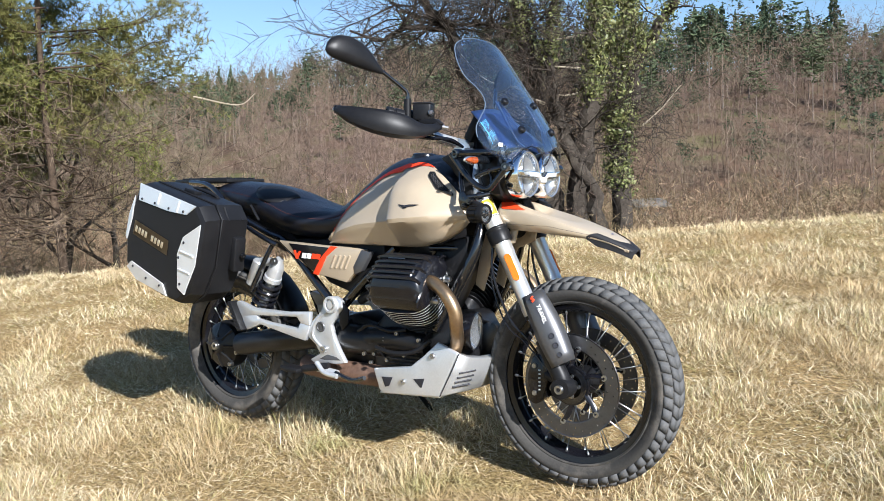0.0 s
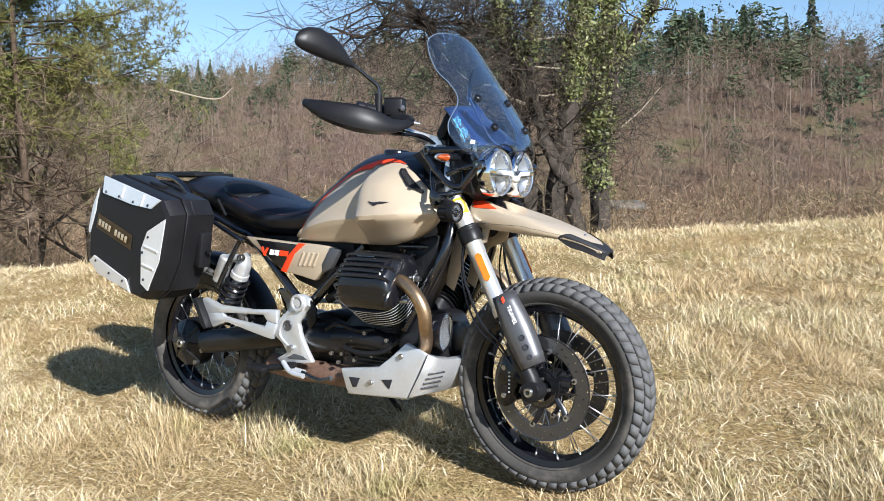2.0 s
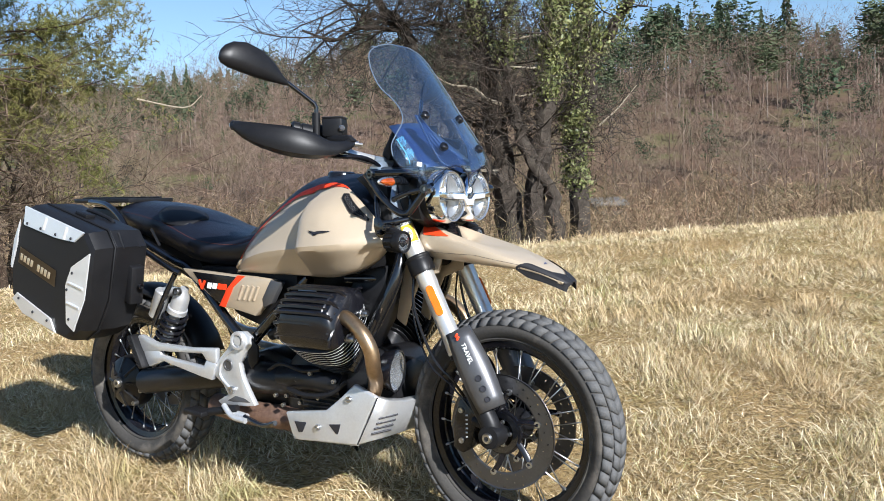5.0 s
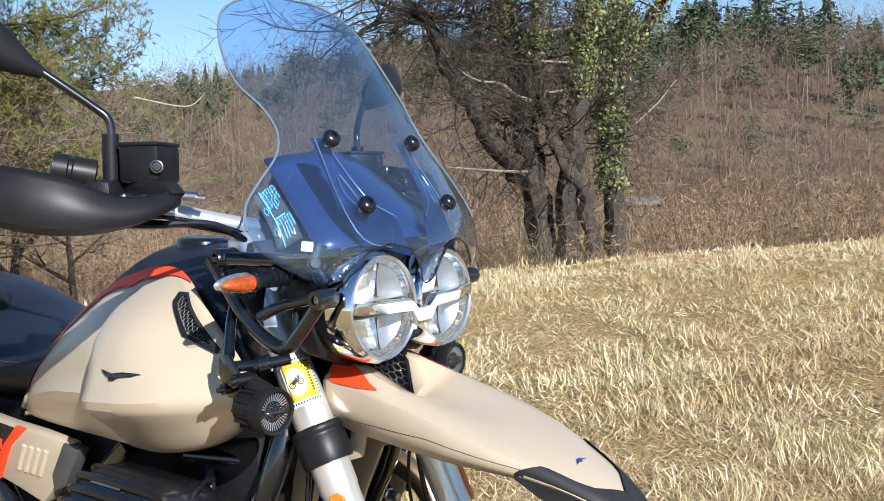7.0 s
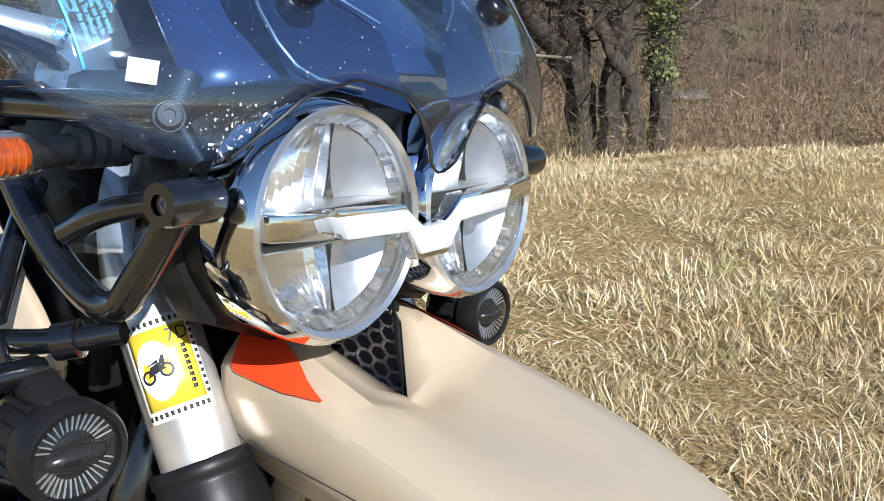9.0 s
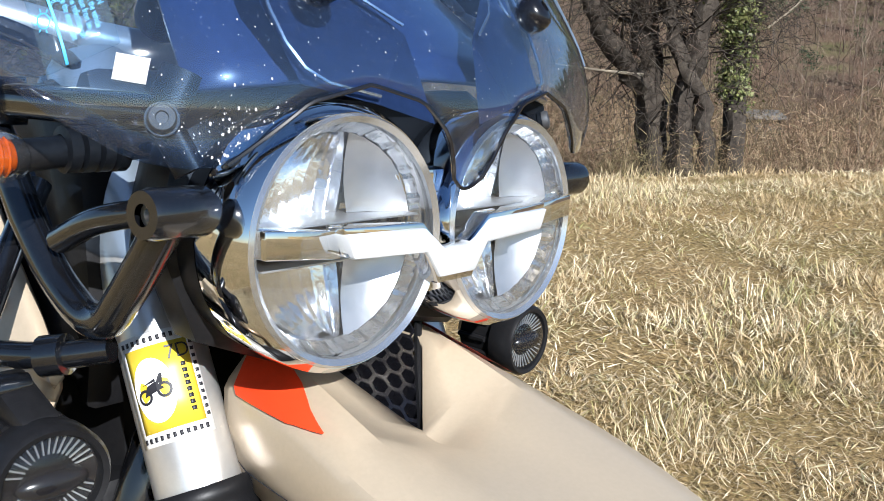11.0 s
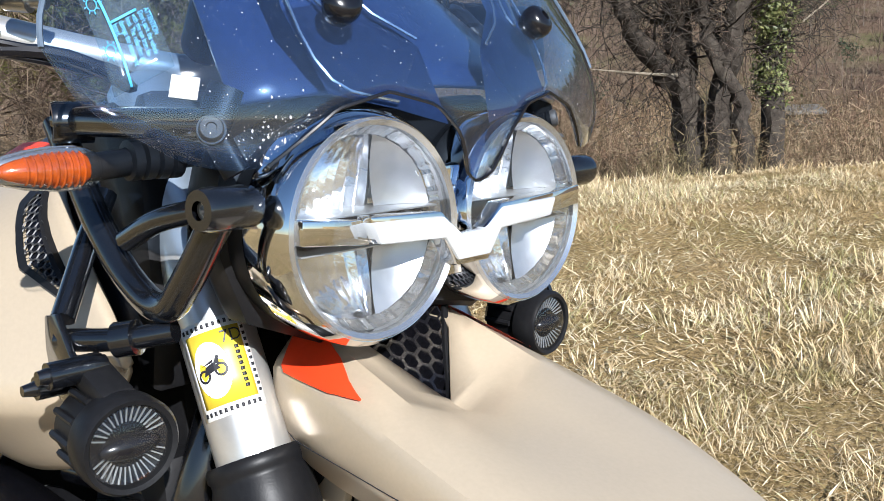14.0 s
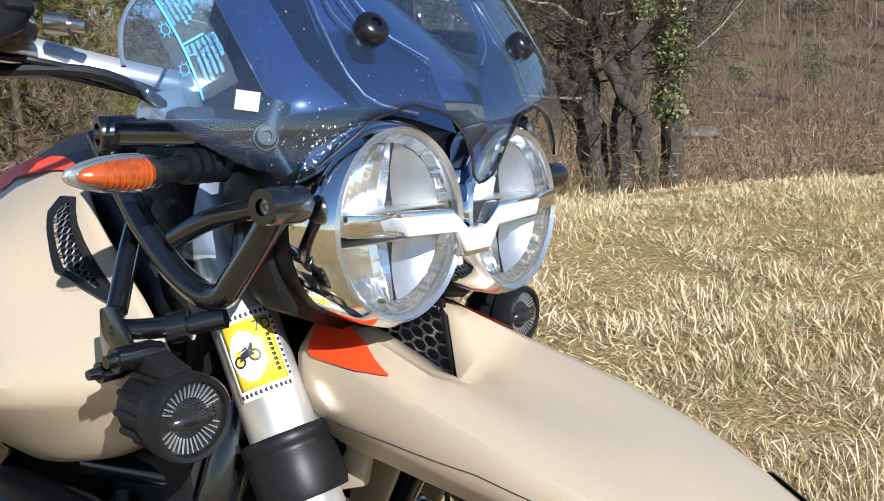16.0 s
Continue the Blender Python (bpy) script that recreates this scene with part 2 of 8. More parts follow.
GRASS = varied("dry_grass", [(0.26, 0.175, 0.085), (0.58, 0.45, 0.26), (0.86, 0.76, 0.54), (0.42, 0.305, 0.16), (0.72, 0.59, 0.37), (0.20, 0.14, 0.07), (0.52, 0.39, 0.215), (0.84, 0.73, 0.50), (0.30, 0.29, 0.09), (0.64, 0.52, 0.31)], 0.65, 0.3, (0.42, 0.29, 0.145), 1.1, (0.24, 0.25, 0.075), 2.6)


# ---- mesh builders ----
def finish(ob, material, angle=38):
    me = ob.data
    if material:
        me.materials.append(material)
    if angle:
        me.shade_smooth()
        me.set_sharp_from_angle(angle=radians(angle))
    return ob


def part(name, bm, material, parent=None, label="", angle=38):
    me = bpy.data.meshes.new(name)
    bmesh.ops.recalc_face_normals(bm, faces=bm.faces)
    bm.to_mesh(me)
    bm.free()
    ob = new(name, me)
    ob.parent = parent
    if label:
        ob["label"] = label
    return finish(ob, material, angle)


def raw(name, verts, faces, material, parent=None, label="", angle=0):
    """One object from numpy arrays: verts n x 3, faces m x 3 or m x 4."""
    verts, faces = np.asarray(verts, np.float32), np.asarray(faces, np.int32)
    me = bpy.data.meshes.new(name)
    k = faces.shape[1]
    me.vertices.add(len(verts))
    me.vertices.foreach_set("co", verts.ravel())
    me.loops.add(faces.size)
    me.loops.foreach_set("vertex_index", faces.ravel())
    me.polygons.add(len(faces))
    me.polygons.foreach_set("loop_start", np.arange(0, faces.size, k, dtype=np.int32))
    me.polygons.foreach_set("loop_total", np.full(len(faces), k, np.int32))
    me.update(calc_edges=True)
    ob = new(name, me)
    ob.parent = parent
    if label:
        ob["label"] = label
    return finish(ob, material, angle)


def join(*bms):
    base = bms[0]
    for other in bms[1:]:
        me = bpy.data.meshes.new("tmp")
        other.to_mesh(me)
        other.free()
        base.from_mesh(me)
        bpy.data.meshes.remove(me)
    return base


def curve_points(pts, n=6):
    """Catmull-Rom through the points."""
    p = [Vector(q) for q in pts]
    if len(p) < 3:
        return p
    p = [p[0] * 2 - p[1]] + p + [p[-1] * 2 - p[-2]]
    out = []
    for i in range(1, len(p) - 2):
        for k in range(n):
            t = k / n
            a, b, c, d = p[i - 1 : i + 3]
            out.append(0.5 * ((2 * b) + (c - a) * t + (2 * a - 5 * b + 4 * c - d) * t * t + (3 * b - a - 3 * c + d) * t**3))
    return out + [p[-2]]


def tube(pts, r, seg=12, n=6, bent=True, flat=1.0, r_end=None):
    """A round bar along points; flat squeezes it along its second axis."""
    p = curve_points(pts, n) if bent else [Vector(q) for q in pts]
    bm = bmesh.new()
    side, rings = None, []
    for i, q in enumerate(p):
        d = (p[min(i + 1, len(p) - 1)] - p[max(i - 1, 0)]).normalized()
        if side is None:
            side = d.orthogonal().normalized()
        side = (side - d * side.dot(d)).normalized()
        up = d.cross(side)
        rr = r if r_end is None else r + (r_end - r) * i / (len(p) - 1)
        rings.append([bm.verts.new(q + (side * math.cos(a) + up * math.sin(a) * flat) * rr) for a in [2 * math.pi * k / seg for k in range(seg)]])
    for a, b in zip(rings, rings[1:]):
        for k in range(seg):
            bm.faces.new((a[k], a[(k + 1) % seg], b[(k + 1) % seg], b[k]))
    bm.faces.new(rings[0][::-1])
    bm.faces.new(rings[-1])
    return bm


def frame_of(origin, axis, up=(0, 0, 1)):
    z = Vector(axis).normalized()
    u = Vector(up)
    x = (u - z * u.dot(z))
    x = x.normalized() if x.length > 1e-4 else z.orthogonal().normalized()
    y = z.cross(x)
    return Matrix((x, y, z)).transposed().to_4x4() if origin is None else Matrix.Translation(origin) @ Matrix((x, y, z)).transposed().to_4x4()


def lathe(profile, origin, axis, seg=32, closed=False, up=(0, 0, 1)):
    """Turn (radius, height) pairs about an axis."""
    m = frame_of(origin, axis, up)
    bm = bmesh.new()
    rings = []
    for r, h in profile:
        if r < 1e-6:
            rings.append([bm.verts.new(m @ Vector((0, 0, h)))])
        else:
            rings.append([bm.verts.new(m @ Vector((r * math.cos(2 * math.pi * k / seg), r * math.sin(2 * math.pi * k / seg), h))) for k in range(seg)])
    pairs = list(zip(rings, rings[1:])) + ([(rings[-1], rings[0])] if closed else [])
    for a, b in pairs:
        for k in range(seg):
            j = (k + 1) % seg
            if len(a) == 1 and len(b) > 1:
                bm.faces.new((a[0], b[j], b[k]))
            elif len(b) == 1 and len(a) > 1:
                bm.faces.new((a[k], a[j], b[0]))
            elif len(a) > 1:
                bm.faces.new((a[k], a[j], b[j], b[k]))
    return bm


def loft(sections, closed=True, caps=True):
    bm = bmesh.new()
    rings = [[bm.verts.new(Vector(p)) for p in s] for s in sections]
    k = len(rings[0])
    for a, b in zip(rings, rings[1:]):
        for i in range(k if closed else k - 1):
            j = (i + 1) % k
            bm.faces.new((a[i], a[j], b[j], b[i]))
    if caps and closed:
        bm.faces.new(rings[0][::-1])
        bm.faces.new(rings[-1])
    return bm


def prism(outline, a, b, axes="xz", bevel=0.0, seg=2):
    """An outline in two axes, drawn out along the third from a to b."""
    i, j = "xyz".index(axes[0]), "xyz".index(axes[1])
    k = 3 - i - j
    bm = bmesh.new()
    rings = []
    for v in (a, b):
        ring = []
        for p in outline:
            co = [0.0, 0.0, 0.0]
            co[i], co[j], co[k] = p[0], p[1], v
            ring.append(bm.verts.new(co))
        rings.append(ring)
    n = len(outline)
    for q in range(n):
        bm.faces.new((rings[0][q], rings[0][(q + 1) % n], rings[1][(q + 1) % n], rings[1][q]))
    bm.faces.new(rings[0][::-1])
    bm.faces.new(rings[1])
    bmesh.ops.recalc_face_normals(bm, faces=bm.faces)
    if bevel:
        bmesh.ops.bevel(bm, geom=list(bm.edges), offset=bevel, segments=seg, profile=0.5, affect="EDGES", clamp_overlap=True)
    return bm


def rbox(centre, size, bevel=0.004, turn=(0, 0, 0), seg=2):
    bm = bmesh.new()
    bmesh.ops.create_cube(bm, size=1)
    bmesh.ops.scale(bm, vec=size, verts=bm.verts)
    if bevel:
        bmesh.ops.bevel(bm, geom=list(bm.edges), offset=bevel, segments=seg, profile=0.5, affect="EDGES")
    bm.transform(pose(*centre, *turn))
    return bm


def bolt(at, axis, r=0.008, h=0.006):
    return lathe([(0, h * 0.55), (r * 0.45, h * 0.55), (r * 0.5, h), (r * 0.9, h), (r, h * 0.8), (r, 0), (0, 0)], at, axis, 12)


def mirrored(bm):
    """The same on the other side of the bike."""
    other = bm.copy()
    bmesh.ops.scale(other, vec=(1, -1, 1), verts=other.verts)
    return other


def smooth_table(table, x):
    """Cubic interpolation in rows of (x, a, b, ...)."""
    t = np.array(table, float)
    xs = t[:, 0]
    i = int(np.clip(np.searchsorted(xs, x) - 1, 0, len(xs) - 2))
    h = xs[i + 1] - xs[i]
    s = min(max((x - xs[i]) / h, 0), 1)
    m = [(t[min(k + 1, len(t) - 1)] - t[max(k - 1, 0)]) / (xs[min(k + 1, len(xs) - 1)] - xs[max(k - 1, 0)]) for k in (i, i + 1)]
    return ((2 * s**3 - 3 * s**2 + 1) * t[i] + (s**3 - 2 * s**2 + s) * h * m[0] + (-2 * s**3 + 3 * s**2) * t[i + 1] + (s**3 - s**2) * h * m[1])[1:]


# ---- ground, one sheet from the bike to the hills ----
VIEW_FROM, AHEAD, RIGHT = np.array([2.76, -2.38]), np.array([-0.575, 0.818]), np.array([0.818, 0.575])


def spot(angle, far):
    """Plan place at a bearing (degrees to the right of the first view) and a distance."""
    a = math.radians(angle)
    return VIEW_FROM + far * (math.cos(a) * AHEAD + math.sin(a) * RIGHT)


NEAR = np.array([(-30, -3.5), (-6, -0.95), (-3, -0.5), (-1.5, -0.26), (-0.5, -0.09), (0, 0.0), (0.5, 0.09), (1, 0.175), (1.5, 0.25), (2, 0.30), (3, 0.34), (4, 0.37), (5, 0.41), (7, 0.44), (40, 0.5)])
FAR = np.array([(0, 0.45), (7, 0.45), (9.5, 0.30), (13, -0.5), (20, -1.7), (32, -2.6), (48, -3.0), (62, -2.0), (85, 2.0), (115, 8.5), (150, 13.4), (190, 19.0), (230, 26.0), (400, 48.0), (3000, 360.0)])


def height(x, y):
    """Ground level over the plan (arrays)."""
    x, y = np.asarray(x, float), np.asarray(y, float)
    near = np.interp(y, *NEAR.T) - 0.0175 * np.clip(x, -6, 6)
    s = (x - VIEW_FROM[0]) * AHEAD[0] + (y - VIEW_FROM[1]) * AHEAD[1]
    side = (x - VIEW_FROM[0]) * RIGHT[0] + (y - VIEW_FROM[1]) * RIGHT[1]
    far = np.interp(s, *FAR.T) + (0.055 * np.minimum(side, 0) + 0.05 * np.maximum(side, 0)) * np.exp(-((s - 8) / 10) ** 2)
    far = far + np.clip((s - 60) / 60, 0, 1) * (2.5 * np.clip(side / 45, 0, 1) + 2.2 * np.sin(side * 0.031 + 1.1) + 1.3 * np.sin(side * 0.083 + s * 0.02))
    w = np.clip((s - 5.5) / 3.5, 0, 1)
    w = w * w * (3 - 2 * w)
    rough = 0.012 * np.sin(x * 5.1 + 1.3 * np.sin(y * 3.7)) * np.sin(y * 4.3 + 0.7) + 0.02 * np.sin(x * 1.9 + 0.4) * np.sin(y * 1.6)
    calm = np.clip((np.hypot(x - 0.75, y) - 0.9) / 1.2, 0, 1)
    return near * (1 - w) + far * w + rough * calm


axis_u = np.concatenate([-np.geomspace(2500, 12, 46), np.linspace(-11, 11, 150), np.geomspace(12, 2500, 46)])
axis_s = np.concatenate([-np.geomspace(1500, 3, 24), np.linspace(-2.5, 12, 150), np.geomspace(12.4, 3000, 90)])
uu, ss = np.meshgrid(axis_u, axis_s)
gx = VIEW_FROM[0] + ss * AHEAD[0] + uu * RIGHT[0]
gy = VIEW_FROM[1] + ss * AHEAD[1] + uu * RIGHT[1]
gz = height(gx, gy)
nu, ns = len(axis_u), len(axis_s)
idx = np.arange(nu * ns).reshape(ns, nu)
quads = np.stack([idx[:-1, :-1], idx[:-1, 1:], idx[1:, 1:], idx[1:, :-1]], -1).reshape(-1, 4)

SOIL = bpy.data.materials.new("meadow_soil")
SOIL.use_nodes = True
nt = SOIL.node_tree
tc = nt.nodes.new("ShaderNodeTexCoord")
n1, n2 = nt.nodes.new("ShaderNodeTexNoise"), nt.nodes.new("ShaderNodeTexNoise")
n1.inputs["Scale"].default_value, n1.inputs["Detail"].default_value = 1.4, 6
n2.inputs["Scale"].default_value, n2.inputs["Detail"].default_value, n2.inputs["Roughness"].default_value = 70, 6, 0.7
cr1, cr2 = nt.nodes.new("ShaderNodeValToRGB"), nt.nodes.new("ShaderNodeValToRGB")
cr1.color_ramp.elements[0].position, cr1.color_ramp.elements[0].color = 0.35, (0.38, 0.275, 0.140, 1)
cr1.color_ramp.elements[1].position, cr1.color_ramp.elements[1].color = 0.68, (0.29, 0.225, 0.105, 1)
cr2.color_ramp.elements[0].position, cr2.color_ramp.elements[0].color = 0.36, (0.40, 0.36, 0.32, 1)
cr2.color_ramp.elements[1].position, cr2.color_ramp.elements[1].color = 0.62, (1.25, 1.2, 1.1, 1)
mul = nt.nodes.new("ShaderNodeMix")
mul.data_type, mul.blend_type = "RGBA", "MULTIPLY"
mul.inputs["Factor"].default_value = 1
bp = nt.nodes.new("ShaderNodeBump")
bp.inputs["Strength"].default_value, bp.inputs["Distance"].default_value = 0.9, 0.02
for n in (n1, n2):
    nt.links.new(tc.outputs["Object"], n.inputs["Vector"])
nt.links.new(n1.outputs["Fac"], cr1.inputs[0])
nt.links.new(n2.outputs["Fac"], cr2.inputs[0])
nt.links.new(cr1.outputs[0], mul.inputs["A"])
nt.links.new(cr2.outputs[0], mul.inputs["B"])
nt.links.new(n2.outputs["Fac"], bp.inputs["Height"])
bsdf = nt.nodes["Principled BSDF"]
bsdf.inputs["Roughness"].default_value, bsdf.inputs["Specular IOR Level"].default_value = 0.95, 0.1
nt.links.new(mul.outputs["Result"], bsdf.inputs["Base Color"])
nt.links.new(bp.outputs[0], bsdf.inputs["Normal"])
WOOD_FLOOR = mat("leaf_litter", (0.115, 0.074, 0.050), 0.95, 0, 0.4, 0.08, 1.5, 0.6, 3, dirt=(0.11, 0.135, 0.042), dirt_amt=0.75, spec=0.1)

ground = raw("ground", np.stack([gx.ravel(), gy.ravel(), gz.ravel()], -1), quads, SOIL, angle=180)
ground.data.materials.append(WOOD_FLOOR)
mids = ss[:-1, :-1].ravel() > 20
ground.data.polygons.foreach_set("material_index", mids.astype(np.int32))
tagged(ground, "sloping hilltop meadow falling away to wooded hills", "ground", kind="structure")


# ---- trees ----
rng = np.random.default_rng(7)


def unit(v):
    return v / (np.linalg.norm(v, axis=-1, keepdims=True) + 1e-9)


def limbs(base, way, length, radius, depth, rnd, segs=5, spread=0.75, kids=5, droop=0.0, wander=0.22, keep=None):
    """A branching skeleton: rows of (a, b, ra, rb, depth)."""
    out = [] if keep is None else keep
    p, d = np.array(base, float), unit(np.array(way, float))
    step = length / segs
    for i in range(segs):
        d = unit(d + rnd.normal(0, wander, 3) * (0.5 + 0.5 * i / segs) + np.array([0, 0, 0.06 - droop]))
        q = p + d * step
        ra, rb = radius * (1 - 0.75 * i / segs), radius * (1 - 0.75 * (i + 1) / segs)
        out.append((p, q, ra, rb, depth))
        if depth > 0 and i >= (1 if depth < 3 else 2):
            for _ in range(max(1, int(round(kids * (0.6 + 0.8 * rnd.random()) / (segs - 1))))):
                side = unit(np.cross(d, rnd.normal(0, 1, 3)))
                limbs(q, unit(d * (1 - spread * 0.5) + side * spread * (0.6 + 0.6 * rnd.random())), length * (0.42 + 0.28 * rnd.random()), rb * 0.62 + 0.002, depth - 1, rnd, max(3, segs - 1), spread, kids, droop, wander, out)
        p = q
    return out


def skin(rows, seg=3, least=0.0):
    """Tapered prisms round skeleton rows."""
    a, b = np.array([r[0] for r in rows]), np.array([r[1] for r in rows])
    ra, rb = np.maximum([r[2] for r in rows], least), np.maximum([r[3] for r in rows], least * 0.7)
    d = unit(b - a)
    s = unit(np.cross(d, np.where(np.abs(d[:, 2:3]) > 0.9, [[1.0, 0, 0]], [[0, 0, 1.0]])))
    u = np.cross(d, s)
    ang = np.arange(seg) * 2 * np.pi / seg
    ring = s[:, None] * np.cos(ang)[None, :, None] + u[:, None] * np.sin(ang)[None, :, None]
    v = np.concatenate([a[:, None] + ring * ra[:, None, None], b[:, None] + ring * rb[:, None, None]], 1).reshape(-1, 3)
    base = np.arange(len(rows))[:, None] * (2 * seg)
    k = np.arange(seg)
    f = np.stack([base + k, base + (k + 1) % seg, base + seg + (k + 1) % seg, base + seg + k], -1).reshape(-1, 4)
    return v, f


def blades(a, b, width, rnd):
    """Thin triangles from a to b (twigs, needles)."""
    d = unit(b - a)
    s = unit(np.cross(d, rnd.normal(0, 1, a.shape))) * np.asarray(width)[:, None] * 0.5
    v = np.stack([a - s, a + s, b], 1).reshape(-1, 3)
    return v, np.arange(len(v)).reshape(-1, 3)


def leaves(centres, size, rnd, normal=None):
    """Small four-cornered leaves."""
    n = unit(rnd.normal(0, 1, centres.shape)) if normal is None else unit(normal + rnd.normal(0, 0.5, centres.shape))
    s = unit(np.cross(n, rnd.normal(0, 1, centres.shape)))
    u = np.cross(n, s)
    w = (size * (0.6 + 0.8 * rnd.random(len(centres))))[:, None]
    v = np.stack([centres - s * w, centres + u * w * 0.55, centres + s * w, centres - u * w * 0.55], 1).reshape(-1, 3)
    return v, np.arange(len(v)).reshape(-1, 4)


def merged(bits):
    vs, fs, n = [], [], 0
    for v, f in bits:
        vs.append(v)
        fs.append(f + n)
        n += len(v)
    return np.concatenate(vs), np.concatenate(fs)


def on_ground(angle, far, dip=0.1):
    x, y = spot(angle, far)
    return np.array([x, y, float(height(x, y)) - dip])


def thing(name, label, category, group=""):
    return tagged(new(name), label, category, group)


# the old many-stemmed tree, grown over with ivy: (offset, height) of each stem and limb
ivy_tree = thing("ivy_tree", "old bare many-stemmed tree with dark bark and ivy climbing its trunks", "tree")
rnd = np.random.default_rng(21)
up3 = np.array([0, 0, 1.0])
R3, A3 = np.array([*RIGHT, 0]), np.array([*AHEAD, 0])
TREE_FAR = 24.5
TS = TREE_FAR / 33
TREE_AT = np.array([*spot(0, TREE_FAR), 0.0])
TRUNKS = [
    ([(4.15, -3.2), (3.55, 0.64), (3.25, 3.06), (2.94, 5.46), (2.6, 7.3), (2.3, 11.5)], 0.52, 0.16, 0.0),
    ([(3.33, 1.2), (2.26, 2.37), (1.34, 3.96), (0.54, 5.3), (0.1, 6.7), (-0.8, 7.7), (-2.2, 9.8)], 0.36, 0.10, 0.3),
    ([(4.7, -3.0), (4.5, 0.13), (4.8, 2.3), (5.0, 3.85), (5.37, 6.57), (5.5, 8.7), (5.3, 12.0)], 0.42, 0.14, 0.5),
    ([(6.45, -3.2), (6.2, 1.77), (6.3, 4.2), (6.5, 5.95), (6.65, 7.7), (6.5, 11.5)], 0.38, 0.14, -0.2),
    ([(6.6, 3.3), (6.9, 5.4), (7.5, 6.4), (8.1, 7.3), (8.6, 8.4), (9.6, 11.0)], 0.27, 0.10, -0.25),
    ([(5.3, -3.0), (5.2, 0.1), (4.3, 2.2), (3.8, 3.7), (3.6, 5.6), (3.9, 8.5)], 0.32, 0.08, 0.6),
]
SIDE_BOUGHS = [
    ([(4.8, 2.3), (4.1, 3.16), (3.5, 3.4), (2.7, 3.26), (1.7, 3.9)], 0.11, 0.03, 0.1),
    ([(0.15, 6.8), (-1.5, 6.9), (-2.6, 6.5), (-3.6, 6.9)], 0.10, 0.03, 0.3),
    ([(2.7, 6.4), (2.2, 6.73), (1.3, 7.05), (0.1, 7.03), (-1.0, 7.25), (-2.6, 8.3)], 0.10, 0.03, 0.0),
]
STEMS = TRUNKS + SIDE_BOUGHS
PALE = [([(3.4, 4.0), (2.9, 4.2), (2.4, 4.6), (1.6, 4.76), (1.0, 5.16), (0.4, 5.9)], 0.07), ([(3.2, 1.6), (2.0, 1.71), (0.4, 1.9)], 0.06), ([(5.1, 4.2), (4.8, 4.36), (4.0, 4.27), (3.5, 4.7)], 0.06), ([(4.9, 6.4), (3.7, 6.27), (3.3, 6.4)], 0.045), ([(4.9, 5.2), (2.95, 5.4)], 0.04), ([(6.9, 3.1), (7.6, 3.7), (8.3, 4.5)], 0.035)]


def on_tree(pts, deep):
    return [Vector(TREE_AT + R3 * o * TS - A3 * deep + up3 * (0.9 + (z - 0.9) * TS)) for o, z in pts]


fine, clad = [], []
for k, (pts, r0, r1, deep) in enumerate(STEMS):
    line = [np.array(q) for q in curve_points(on_tree(pts, deep), 5)]
    gnarl = [q + (R3 * rnd.normal(0, 0.05) + A3 * rnd.normal(0, 0.05)) * (0 < i < len(line) - 1) for i, q in enumerate(line)]
    bough = tube(gnarl, r0 * TS, 12, bent=False, r_end=r1 * TS)
    for vert in bough.verts:
        vert.co += Vector(rnd.normal(0, 0.10 * r0 * TS, 3))
    part("stem" if k < 6 else "limb", bough, BARK, ivy_tree, angle=40)
    for i, (p, q) in enumerate(zip(line, line[1:])):
        share = i / len(line)
        if share > 0.3 or k > 5:
            for _ in range(2 if k > 5 else 1):
                if rnd.random() < (0.75 if k > 5 else 0.5):
                    w = unit(rnd.normal(0, 1, 3) * [1, 1, 0.7] + [0, 0, 0.25] - R3 * (0.35 if k < 3 else 0.0))
                    fine.extend(limbs(p, w, (1.1 + 1.7 * rnd.random()) * (1.0 if k not in (3, 4) else 0.75), 0.034, 2, rnd, 5, 0.9, 7, 0.02, 0.24))
        mid_z = 0.9 + ((p[2] + q[2]) / 2 - 0.9) / TS
        n = 0
        if k == 3 and mid_z > 1.3:
            n = int(1500 * (0.6 + 0.4 * math.sin(mid_z * 2.3)))
        elif k == 2 and mid_z > 4.6:
            n = int(1250 * (0.65 + 0.35 * math.sin(mid_z * 1.9 + 1)))
        elif k == 0 and mid_z > 6.4:
            n = 420
        elif k in (4, 5) and mid_z > 5.5:
            n = 160
        n = int(n * np.linalg.norm(q - p) / 0.33)
        if n:
            c = p + (q - p) * rnd.random((n, 1))
            o = unit(rnd.normal(0, 1, (n, 3)))
            lump = 0.5 + 0.5 * np.sin(c[:, 2:3] * 6 + o[:, :1] * 3)
            clad.append((c + o * (r0 * 0.45 + 0.04 + (0.18 + 0.32 * lump) * rnd.random((n, 1)) ** 1.6), o))
for pts, r0 in PALE:
    line = on_tree(pts, 0.55)
    part("dead_branch", tube(line, r0 * TS, 6, 5, r_end=0.010), PALE_WOOD, ivy_tree)
    for q in line[1:]:
        fine.extend(limbs(np.array(q), unit(rnd.normal(0, 1, 3)), 0.9, 0.02, 1, rnd, 4, 0.9, 4, 0.05, 0.25))
v, f = skin(fine, 3, 0.007)
tagged(raw("branch_crown", v, f, BARK, ivy_tree, "fine bare branches"), kind="stuff")
ends = np.array([r[1] for r in fine if r[4] == 0])
pick = rnd.integers(0, len(ends), 8000)
tw = unit(rnd.normal(0, 1, (8000, 3)) + [0, 0, -0.1])
v, f = blades(ends[pick], ends[pick] + tw * (0.2 + 0.5 * rnd.random((8000, 1))), np.full(8000, 0.007), rnd)
tagged(raw("twig_crown", v, f, TWIGS, ivy_tree), kind="stuff")
pts = np.concatenate([c for c, o in clad])
